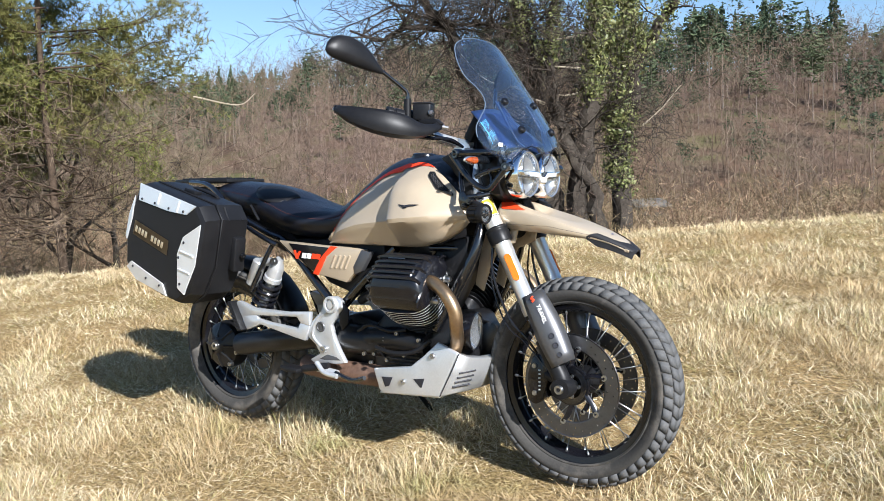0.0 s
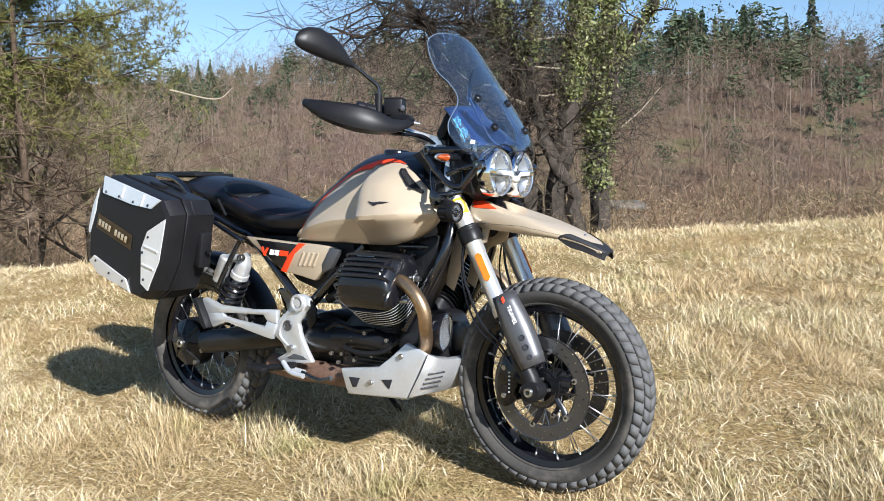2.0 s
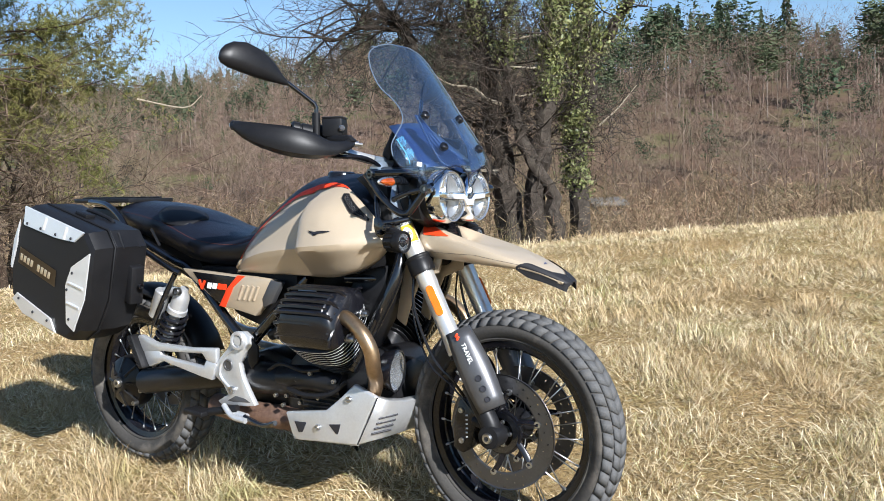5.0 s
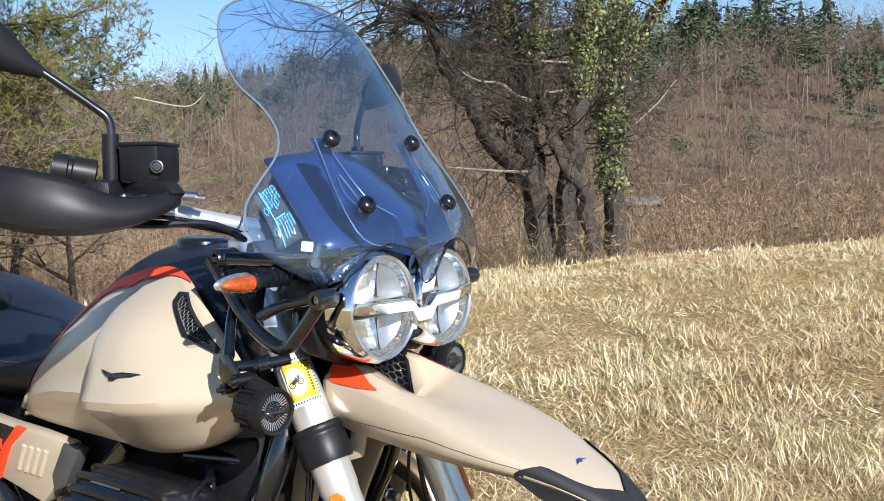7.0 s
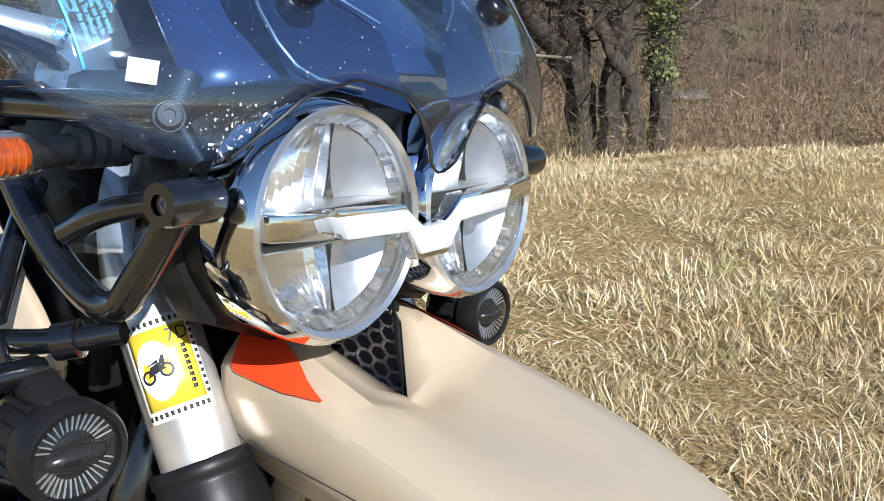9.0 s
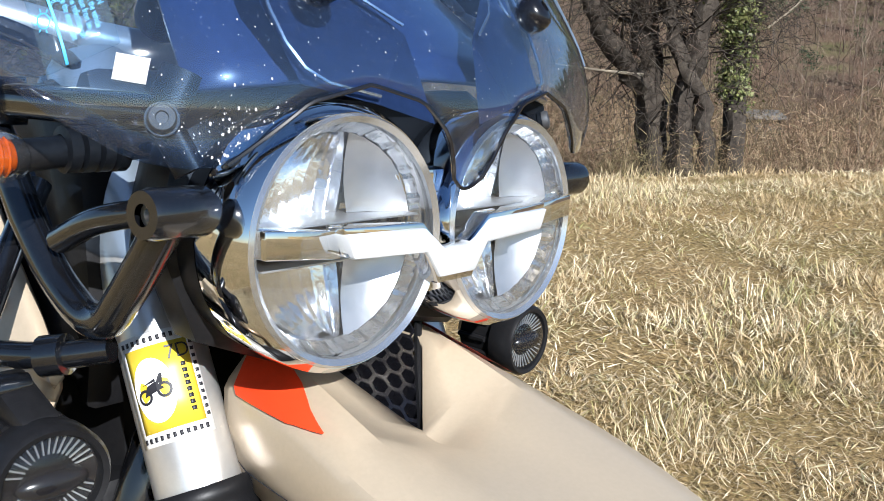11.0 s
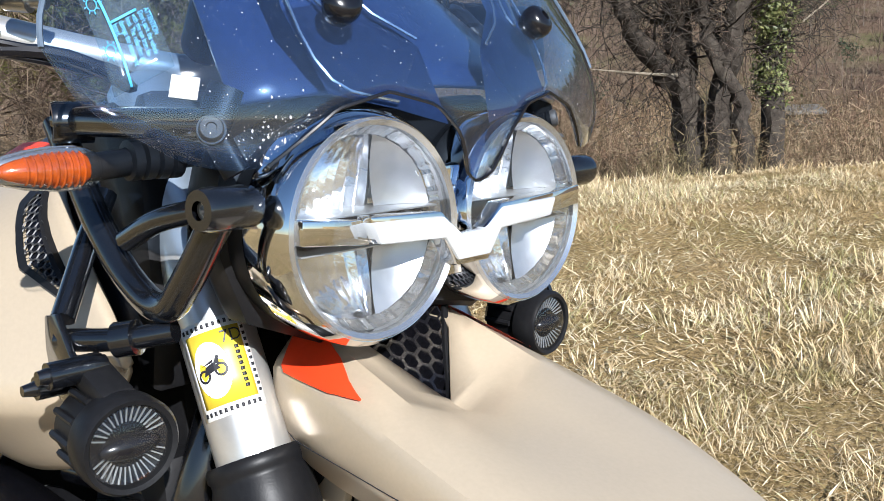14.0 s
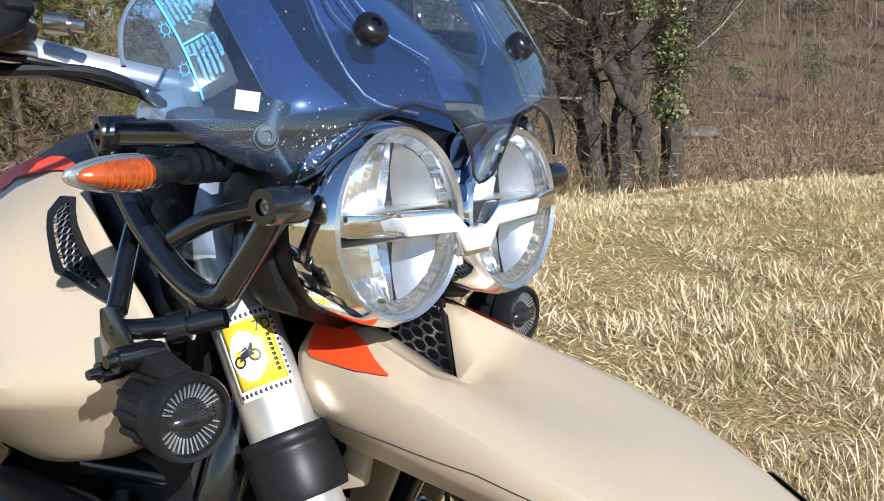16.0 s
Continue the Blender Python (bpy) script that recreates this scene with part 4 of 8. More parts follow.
# fork
FK = lambda z, y=-0.113: Vector((1.499 - 0.51 * (z - 0.395), y, z))
FDIR = (FK(1) - FK(0)).normalized()
for side in (-1, 1):
    y = -0.113 if side < 0 else 0.103
    leg = part("fork_leg", lathe([(0, 0), (0.0262, 0), (0.0275, 0.004), (0.0275, 0.024), (0.026, 0.03), (0.026, 0.20), (0.0275, 0.205), (0.0275, 0.58), (0.024, 0.585), (0, 0.585)], FK(0.545, y), FDIR, 36), FORK, bike, "silver upside-down fork leg")
    part("stanchion", lathe([(0, 0), (0.0205, 0), (0.0205, 0.26), (0, 0.26)], FK(0.34, y), FDIR, 28), CHROME, leg, "bright polished fork tube")
    part("fork_seal", lathe([(0.021, 0), (0.0265, 0.002), (0.0265, 0.012), (0.021, 0.014)], FK(0.533, y), FDIR, 28), BLACK, leg)
    # lower casting with axle clamp
    a, b = FK(0.43, y), FK(0.36, y)
    low = join(tube([FK(0.47, y), FK(0.41, y), FK(0.36, y) + Vector((0.004, 0, 0)), (1.525, y, 0.332)], 0.027, 16, 4), lathe([(0.014, -0.030), (0.030, -0.028), (0.032, -0.02), (0.032, 0.02), (0.030, 0.028), (0.014, 0.030)], (1.53, y, 0.329), (0, 1, 0), 28))
    part("axle_clamp", low, BLACK, leg)
    part("axle_nut", lathe([(0.007, 0.012), (0.0125, 0.012), (0.0145, 0.009), (0.0145, -0.02), (0.0065, -0.02)], (1.53, y + 0.026 * side, 0.329), (0, side, 0), 24, closed=True), STEEL, leg, "bare steel axle end")
    # Dark disc painted in for the shade inside the hollow axle end.
    part("axle_shadow_plug", lathe([(0, 0), (0.0068, 0), (0.0068, 0.002), (0, 0.002)], (1.53, y + 0.030 * side, 0.329), (0, side, 0), 6), DARK, leg)
    # plastic stanchion guard, wrapped round the front of the tube
    secs = []
    top, bot = FK(0.60, y) + Vector((0.014, 0, 0)), FK(0.395, y) + Vector((0.016, 0, 0))
    fwd = Vector((FDIR.z, 0, -FDIR.x))
    for t in np.linspace(0, 1, 9):
        c = top.lerp(bot, t)
        wd = 0.034 + 0.010 * math.sin(t * math.pi * 0.9)
        ring = []
        for a in np.linspace(-1.0, 1.0, 13):
            an = a * 2.0
            ring.append(c + fwd * (math.cos(an) * wd * 1.25 + 0.010) + Vector((0, side, 0)) * math.sin(an) * wd * 0.95)
        secs.append(ring)
    bm = loft(secs, closed=False)
    g = part("stanchion_guard", bm, GREY, leg, "grey plastic stanchion guard")
    sol = g.modifiers.new("thick", "SOLIDIFY")
    sol.thickness = 0.003
    for t, rr in ((0.62, 0.0085), (0.75, 0.0085), (0.88, 0.0075)):
        wd = 0.034 + 0.010 * math.sin(t * math.pi * 0.9)
        c = top.lerp(bot, t) + fwd * (math.cos(1.05) * wd * 1.25 + 0.010) + Vector((0, side, 0)) * math.sin(1.05) * wd * 0.95
        out = (fwd * math.cos(1.05) + Vector((0, side, 0)) * math.sin(1.05) * 1.3).normalized()
        part("guard_hole", lathe([(0, 0.0004), (rr * 0.75, 0.0004), (rr * 0.8, 0.0022), (rr, 0.0022), (rr * 1.05, 0.0), (0, -0.002)], c, out, 20), DARK, g)
    # reflector
    c = FK(0.685, y) + Vector((0.012, 0.024 * side, 0.004))
    out = Vector((0.35, 0.94 * side, 0.18)).normalized()
    mm = frame_of(c, out, FDIR)
    bm = bmesh.new()
    outline = [(0.034 * s1 + 0.011 * math.cos(t), 0.011 * math.sin(t)) for s1, rg in ((1, (-90, 90)), (-1, (90, 270))) for t in [math.radians(q) for q in np.linspace(rg[0], rg[1], 9)]]
    bm = prism(outline, -0.004, 0.004, "xy", 0.0012, 1)
    bm.transform(mm)
    part("side_reflector", bm, REFLECTOR, leg, "long amber side reflector")
    # lower triple clamp
    cl = FK(0.786, y)
    part("fork_clamp", lathe([(0.0276, -0.030), (0.0345, -0.030), (0.036, -0.024), (0.036, 0.004), (0.0345, 0.008), (0.0345, 0.012), (0.036, 0.014), (0.036, 0.020), (0.034, 0.023), (0.0276, 0.023)], cl, FDIR, 36), BLACK, leg, "black fork clamp ring")
part("lower_yoke", join(tube([FK(0.79, -0.09), Vector((1.255, 0, 0.80)), FK(0.79, 0.09)], 0.03, 12, 6, flat=0.8), tube([(1.26, 0, 0.79), (1.165, 0, 0.99)], 0.032, 16, bent=False)), BLACK, bike, "black lower fork yoke")
part("upper_yoke", rbox((1.16, 0, 1.03), (0.09, 0.27, 0.035), 0.012, (0, -27, 0)), GREY, bike)
part("front_axle", tube([(1.53, -0.09, 0.329), (1.53, 0.09, 0.329)], 0.0125, 16, bent=False), STEEL, bike)

# brake calipers behind the fork legs
for side in (-1, 1):
    body = prism([(1.395, 0.275), (1.425, 0.262), (1.455, 0.285), (1.468, 0.34), (1.470, 0.40), (1.448, 0.425), (1.415, 0.415), (1.398, 0.36)], side * 0.045, side * 0.105, "xz", 0.008)
    cal = part("brake_caliper", body, GLOSS, bike, "black radial brake caliper")
    for z in (0.30, 0.385):
        part("caliper_bolt", bolt((1.425, side * 0.105, z), (0, side, 0), 0.008, 0.006), STEEL, cal)
    for n, z in enumerate(np.linspace(0.312, 0.372, 6)):
        part("print_bar", rbox((1.442, side * 0.1056, z), (0.007, 0.0015, 0.0045), 0.0006, (0, -8, 0)), WHITE, cal)
    part("caliper_bracket", join(tube([(1.46, side * 0.09, 0.36), (1.50, side * 0.095, 0.35)], 0.018, 10, bent=False), tube([(1.46, side * 0.09, 0.40), (1.49, side * 0.095, 0.39)], 0.014, 10, bent=False)), BLACK, cal)
    part("brake_hose", tube([FK(0.76, side * 0.12) + Vector((-0.03, 0, 0)), (1.29, side * 0.13, 0.66), (1.345, side * 0.125, 0.53), (1.40, side * 0.115, 0.47), (1.425, side * 0.09, 0.42)], 0.0042, 8, 6), GLOSS, bike)
    part("sensor_lead", tube([FK(0.76, side * 0.11) + Vector((-0.03, 0, 0)), (1.275, side * 0.115, 0.64), (1.33, side * 0.12, 0.51), (1.405, side * 0.118, 0.45), (1.47, side * 0.10, 0.37)], 0.0028, 8, 6), GLOSS, bike)

# beak above the front wheel
BEAK = [  # x, half width, lower edge, side crease, ridge, centre
    (1.286, 0.086, 0.836, 0.870, 0.894, 0.888),
    (1.300, 0.090, 0.820, 0.869, 0.892, 0.888),
    (1.320, 0.092, 0.808, 0.868, 0.889, 0.887),
    (1.350, 0.094, 0.802, 0.864, 0.881, 0.868),
    (1.385, 0.096, 0.799, 0.857, 0.870, 0.840),
    (1.42, 0.098, 0.796, 0.848, 0.859, 0.842),
    (1.46, 0.099, 0.792, 0.838, 0.848, 0.838),
    (1.50, 0.098, 0.788, 0.827, 0.836, 0.832),
    (1.55, 0.090, 0.783, 0.812, 0.819, 0.822),
    (1.60, 0.076, 0.776, 0.795, 0.802, 0.806),
    (1.65, 0.060, 0.763, 0.774, 0.781, 0.786),
    (1.69, 0.045, 0.747, 0.754, 0.760, 0.764),
    (1.713, 0.032, 0.735, 0.740, 0.744, 0.746),
]
OPEN_TIP = 1.380


def beak_half(x):
    """Right half of the beak's section, from the lower edge to the centre or to the edge of the opening."""
    w, lo, cr, sh, ce = smooth_table(BEAK, x)
    pts = [(-w * 0.95, lo), (-w * 1.0, lo + (cr - lo) * 0.45), (-w * 0.995, cr - 0.004), (-w * 0.955, cr + 0.002), (-w * 0.82, (cr + sh) / 2 + 0.002), (-w * 0.68, sh)]
    if x < OPEN_TIP:
        t = min(1.0, (OPEN_TIP - x) / 0.044)
        inner = (-0.044 * t - 0.06 * max(0, 1.336 - x), 0.841 + 0.045 * t)
    else:
        inner = (0.0, ce)
    a = pts[-1]
    mid = (a[0] * 0.5 + inner[0] * 0.5, a[1] * 0.42 + inner[1] * 0.58)
    return pts + [mid, inner]


def beak_section(x, lift=0.0):
    half = beak_half(x)
    full = half + [(-y, z) for y, z in half[-2::-1]]
    return [Vector((x, y * (1 + lift * 6), z + lift)) for y, z in full]


xs = sorted(list(np.linspace(1.286, 1.706, 48)) + [OPEN_TIP])
right = loft([[Vector((x, y, z)) for y, z in beak_half(x)] for x in xs], closed=False)
bm = join(right, mirrored(right))
bmesh.ops.remove_doubles(bm, verts=bm.verts, dist=0.0004)
beak = part("beak", bm, SAND, bike, "sand-painted beak mudguard", 34)
beak.modifiers.new("thick", "SOLIDIFY").thickness = 0.004
beak.location = (0, -0.007, 0)
for side in (-1, 1):
    line = []
    for x in np.linspace(1.298, 1.60, 22):
        z = float(np.interp(x, [1.298, 1.303, 1.474, 1.60], [0.824, 0.820, 0.8145, 0.790]))
        h = beak_half(x)[:4]
        line.append(Vector((x, side * (-float(np.interp(z, [q[1] for q in h], [q[0] for q in h])) + 0.0002), z)))
    part("beak_seam", tube(line, 0.0004, 5, 1, bent=False), DARK, beak, "dark joint between upper shell and skirt")
# black tip: wraps the lower edge and the front
secs = []
for x in np.linspace(1.588, 1.713, 18):
    s = beak_section(x, 0.0035)
    t = (x - 1.588) / 0.125
    reach = min(7.0, 0.3 + 3.2 * min(1.0, t / 0.25) + 0.8 * t + 4.3 * max(0.0, (t - 0.55) / 0.45) ** 1.5)
    low = Vector((s[0].x, s[0].y * 0.99, s[0].z - 0.004 - 0.016 * min(1.0, t / 0.25)))
    ring = [low]
    for i in np.linspace(0, reach, 8):
        k = min(int(i), 6)
        ring.append(s[k].lerp(s[k + 1], i - k))
    secs.append(ring)
secs.append([p.lerp(Vector((1.720, p.y * 0.6, 0.744)), 0.5) for p in secs[-1]])
secs.append([p.lerp(Vector((1.722, 0, 0.744)), 0.7) for p in secs[-1]])
tip = loft(secs, closed=False)
tip = join(tip, mirrored(tip))
part("beak_tip", tip, TIP, beak, "black plastic beak tip", 70)


def along_half(x, z_low, length, lift):
    """Points up the right side of the beak from a height, over a length, a little proud of it."""
    pts = [Vector((0, y, z)) for y, z in beak_half(x)]
    out, gone, on = [], 0.0, False
    cut = []
    for p, q in zip(pts, pts[1:]):
        for k in range(12):
            cut.append(p.lerp(q, k / 12))
    cut.append(pts[-1])
    start = next((i for i, p in enumerate(cut) if p.z >= z_low), len(cut) - 2)
    if start:
        lo_p, hi_p = cut[start - 1], cut[start]
        cut[start - 1] = lo_p.lerp(hi_p, max(0.0, min(1.0, (z_low - lo_p.z) / max(1e-6, hi_p.z - lo_p.z))))
        start -= 1
    acc = [0.0]
    for p, q in zip(cut[start:], cut[start + 1:]):
        acc.append(acc[-1] + (q - p).length)
    for s in np.linspace(0, min(length, acc[-1]), 8):
        i = min(max(int(np.searchsorted(acc, s)), 1), len(acc) - 1)
        p, q = cut[start + i - 1], cut[start + i]
        f = (s - acc[i - 1]) / max(1e-6, acc[i] - acc[i - 1])
        d = (q - p).normalized()
        out.append(Vector((x, 0, 0)) + p.lerp(q, f) + Vector((0, -d.z, d.y)) * lift)
    return out


rows = [along_half(x, float(np.interp(x, [1.287, 1.302, 1.382], [0.890, 0.867, 0.8625])), float(np.interp(x, [1.287, 1.302, 1.345, 1.384], [0.022, 0.044, 0.026, 0.0005])), 0.0022) for x in np.linspace(1.287, 1.383, 16)]
flash = loft(rows, closed=False)
for bm in (flash, mirrored(flash)):
    part("red_flash", bm, RED, beak, "red painted flash", 34)
for side in (-1, 1):
    # sand inner guard under the wing
    part("inner_guard", prism([(1.225, 0.79), (1.285, 0.83), (1.345, 0.80), (1.335, 0.76), (1.27, 0.735), (1.235, 0.66), (1.215, 0.60), (1.185, 0.62), (1.20, 0.70)], side * 0.058, side * 0.066, "xz", 0.002), SAND, beak)
# hexagon grille in the opening
GR = lambda y, h: Vector((1.374 - 0.70 * h, y, 0.838 + 0.715 * h))
bm = bmesh.new()
for i in range(-5, 6):
    for j in range(8):
        cy, h = (i + 0.5 * (j % 2)) * 0.0135, 0.004 + j * 0.0117
        if abs(cy) > 0.002 + 0.66 * h:
            continue
        outer, inner = [], []
        for k in range(6):
            a = math.pi / 3 * k + math.pi / 6
            outer.append(bm.verts.new(GR(cy + 0.0080 * math.cos(a), h + 0.0080 * math.sin(a))))
            inner.append(bm.verts.new(GR(cy + 0.0062 * math.cos(a), h + 0.0062 * math.sin(a))))
        back = [bm.verts.new(v.co + Vector((-0.007, 0, -0.007))) for v in inner]
        for k in range(6):
            m2 = (k + 1) % 6
            bm.faces.new((outer[k], outer[m2], inner[m2], inner[k]))
            bm.faces.new((inner[k], inner[m2], back[m2], back[k]))
part("hexagon_grille", bm, GLOSS, beak, "black honeycomb grille", 20)
rim = tube([GR(-0.004, -0.002), GR(-0.030, 0.040), GR(-0.047, 0.066), GR(-0.052, 0.088), GR(0.052, 0.088), GR(0.047, 0.066), GR(0.030, 0.040), GR(0.004, -0.002), GR(-0.004, -0.002)], 0.0030, 8, 3)
part("grille_frame", rim, BLACK, beak)
bm = bmesh.new()
bm.faces.new([bm.verts.new(GR(y, h) + Vector((-0.010, 0, -0.010))) for y, h in ((-0.006, -0.006), (-0.05, 0.066), (-0.056, 0.09), (0.056, 0.09), (0.05, 0.066), (0.006, -0.006))])
part("grille_backing", bm, DARK, beak, "", 0)
# small dark wing mark on the beak
bm = bmesh.new()
for pts in ([(-0.013, 0.0025), (-0.004, 0.001), (0.0, 0.003), (0.004, 0.001), (0.014, 0.002), (0.004, -0.002), (-0.002, -0.003)],):
    bm.faces.new([bm.verts.new((1.640 + p[1] * 1.2, p[0] - 0.004, float(np.interp(-abs(p[0] - 0.004), *np.array(beak_half(1.640 + p[1] * 1.2)[2:]).T)) + 0.0012)) for p in pts])
bmesh.ops.solidify(bm, geom=list(bm.faces), thickness=0.0012)
part("wing_mark", bm, WING_BLUE, beak, "", 0)


# headlamps
def headlamp(side):
    c = Vector((1.375, 0.076 * side, 0.977))
    ax = Vector((1, 0.02 * side, 0.02)).normalized()
    lamp = part("headlamp", lathe([(0.0745, -0.034), (0.0775, -0.032), (0.0795, -0.014), (0.079, 0.004), (0.0745, 0.012), (0.0705, 0.011), (0.0685, 0.004), (0.0685, -0.01)], c, ax, 72), CHROME, bike, "round headlamp in a deep chrome bezel")
    part("lamp_reflector", lathe([(0.0685, 0.000), (0.067, -0.022), (0.056, -0.044), (0.025, -0.052), (0.0, -0.053)], c, ax, 48), LAMP_WHITE, lamp, "bright reflector bowl")
    part("lamp_back", lathe([(0, -0.105), (0.045, -0.10), (0.064, -0.085), (0.0745, -0.055), (0.0775, -0.033)], c, ax, 48), BLACK, lamp, "matt black lamp shell")
    put_at = lambda a, b, d: c + Vector((d, a, b))
    # bright faceted border
    bm = bmesh.new()
    rings = []
    for k in range(120):
        an = 2 * math.pi * k / 120
        dip = 0.0011 * (k % 2) + 0.0006 * (k % 3)
        rings.append([bm.verts.new(put_at(r * math.cos(an), r * math.sin(an), d - dip)) for r, d in ((0.0690, 0.006), (0.0665, 0.001), (0.0625, -0.006))])
    for k in range(120):
        p, q = rings[k], rings[(k + 1) % 120]
        for i in (0, 1):
            bm.faces.new((p[i], q[i], q[i + 1], p[i + 1]))
    part("lamp_border", bm, LAMP_FACET, lamp, "bright faceted lamp border", 0)
    for up in (1, -1):
        # satin wedge beside the ribbed bowl, slightly dished
        tip, rim_pts = Vector((0.022, 0.012, -0.018)), [(0.011, 0.0625, -0.006), (0.022, 0.0595, -0.005), (0.034, 0.0535, -0.004), (0.045, 0.045, -0.003), (0.0535, 0.034, -0.003), (0.0595, 0.022, -0.003), (0.0625, 0.012, -0.003)]
        fan = []
        for a, b, d in rim_pts:
            ring = []
            for q in np.linspace(0, 1, 6):
                m = tip.lerp(Vector((a, b, d)), q)
                ring.append(put_at(m.x, m.y * up, m.z - 0.006 * math.sin(math.pi * q) * (0.4 + 0.6 * math.sin(math.pi * b / 0.07))))
            fan.append(ring)
        part("lamp_wedge", loft(fan, closed=False), LAMP_SATIN, lamp, "satin wedge facet", 80)
        # curved ribs that meet at the rim
        cols = []
        for k in range(19):
            f = k / 18
            x0 = 0.0225 - 0.0845 * f
            col = []
            for s in np.linspace(0, 1, 9):
                a = x0 + (0.0105 - x0) * s**1.9
                bb = 0.0115 + (0.064 - 0.0115) * (1 - (1 - s) ** (1.0 + 1.1 * f))
                r = math.hypot(a, bb)
                if r > 0.0655:
                    a, bb = a * 0.0655 / r, bb * 0.0655 / r
                col.append(put_at(a, bb * up, -0.026 + 0.019 * f**1.4 - 0.010 * math.sin(math.pi * f) + 0.016 * s * (1 - f) + (0.0040 if k % 2 else 0) * (1 - 0.3 * s)))
            cols.append(col)
        part("lamp_rib_bowl", loft(cols, closed=False), LAMP_WHITE, lamp, "ribbed reflector bowl", 12)
        part("lamp_shelf", rbox(tuple(put_at(0, 0.0112 * up, -0.014)), (0.040, 0.124, 0.0012), 0.0003), LAMP_SATIN, lamp)
    part("lens_ring", lathe([(0.0690, 0.002), (0.0745, 0.0115), (0.0725, 0.0145), (0.0690, 0.012)], c, ax, 72, closed=True), LENS_RIM, lamp, "grey translucent lens rim")
    part("lens", lathe([(0.0700, 0.006), (0.066, 0.0125), (0.050, 0.0185), (0.025, 0.0225), (0, 0.0235)], c, ax, 64), LENS, lamp, "clear lamp lens")
    at = Vector((1.3775, -0.0795, 0.9735)) if side < 0 else Vector((1.3665, 0.0775, 0.972))
    lamp.matrix_local = Matrix.Translation(at) @ pose(0, 0, 0, 0, 0, 2) @ Matrix.Scale(0.945, 4) @ Matrix.Translation(-c)
    return lamp


hl = headlamp(-1)
headlamp(1)
# the eagle-shaped white light bar across both lamps
top = [(-0.096, 0.9815), (-0.032, 0.9795), (-0.013, 0.9655)]
bot = [(-0.090, 0.9675), (-0.029, 0.9645), (-0.017, 0.9480)]
outline = top + [(-y, z) for y, z in top[::-1]] + [(-y, z) for y, z in bot] + bot[::-1]
bar = part("light_bar", prism(outline, 1.388, 1.4000, "yz", 0.002), LAMP_BAR, bike, "white wing-shaped light bar across both lamps")
bar.matrix_local = pose(1.39, -0.003, 0, 0, 0, 3) @ pose(-1.39, 0, 0)
grow = [(y * 1.004, 0.966 + (z - 0.966) * 1.22) for y, z in outline]
part("bar_trim", prism(grow, 1.384, 1.3975, "yz", 0.0015), CHROME, bar, "chrome edge of the light bar")
for side in (-1, 1):
    part("bar_end", prism([(side * 0.095, 0.9825), (side * 0.142, 0.9865), (side * 0.142, 0.9715), (side * 0.090, 0.9665)], 1.372, 1.3900, "yz", 0.001), CHROME, bar)
bridge = prism([(-0.032, 1.010), (0.032, 1.010), (0.018, 0.992), (0.014, 0.955), (0.028, 0.930), (-0.028, 0.930), (-0.014, 0.955), (-0.018, 0.992)], 1.345, 1.372, "yz", 0.004)
part("lamp_bridge", bridge, CHROME, bar)
part("lamp_housing", join(loft([[(x, y * s, 0.975 + (z - 0.975) * s) for y, z in [(-0.165, 0.975), (-0.15, 1.03), (-0.09, 1.06), (0, 1.055), (0.09, 1.06), (0.15, 1.03), (0.165, 0.975), (0.14, 0.91), (0.08, 0.885), (0, 0.90), (-0.08, 0.885), (-0.14, 0.91)]] for x, s in ((1.20, 0.55), (1.255, 0.85), (1.30, 0.97), (1.322, 0.97), (1.33, 0.90))])), BLACK, bike, "matt black lamp housing")

# windscreen
SCREEN_W = [(1.020, 0.150), (1.040, 0.225), (1.059, 0.243), (1.082, 0.249), (1.112, 0.240), (1.142, 0.213), (1.178, 0.176), (1.21, 0.160), (1.242, 0.163), (1.274, 0.178), (1.313, 0.176), (1.35, 0.165), (1.385, 0.142), (1.408, 0.098), (1.418, 0.045)]
LOWER = np.array([(0, 1.000), (0.012, 1.006), (0.025, 1.034), (0.045, 1.052), (0.078, 1.060), (0.112, 1.050), (0.136, 1.030), (0.152, 1.016), (0.170, 1.014), (0.192, 1.019), (0.225, 1.040), (0.243, 1.059), (0.249, 1.080)])


def screen_at(y, z, lift=0.0):
    xc = 1.384 - 0.71 * (z - 1.11) if z > 1.11 else 1.384 + 0.71 * (1.11 - z) - 5.2 * (1.11 - z) ** 2
    return Vector((xc - 1.4 * y * y + lift * 0.8, y, z + lift * 0.55))


secs = []
for z in [1.418, 1.413, 1.404, 1.392, 1.375, 1.35, 1.32, 1.29, 1.265, 1.24, 1.215, 1.19, 1.165, 1.14, 1.115, 1.095, 1.082]:
    w = float(smooth_table(SCREEN_W, z)[0])
    secs.append([screen_at(w * u, z) for u in np.linspace(-1, 1, 49)])
for s in (0.25, 0.5, 0.75, 1.0):
    secs.append([screen_at(0.249 * u, 1.082 + (float(np.interp(abs(0.249 * u), *LOWER.T)) - 1.082) * s) for u in np.linspace(-1, 1, 49)])
ws = part("windscreen", loft(secs, closed=False), SCREEN, bike, "tall clear touring windscreen with fine dust and a painted sky-blue film", 60)
ws.modifiers.new("thick", "SOLIDIFY").thickness = 0.0035
edge = []
for u in np.linspace(-0.150, 0.150, 60):
    edge.append(screen_at(u, float(np.interp(abs(u), *LOWER.T)) - 0.001))
part("edge_trim", tube(edge, 0.0012, 6, 1, bent=False), GLOSS, ws, "black rubber edge trim")
rimline = [screen_at(float(smooth_table(SCREEN_W, z)[0]), z) for z in np.linspace(1.082, 1.4175, 40)]
rimline += [Vector((p.x, -p.y, p.z)) for p in rimline[::-1]]
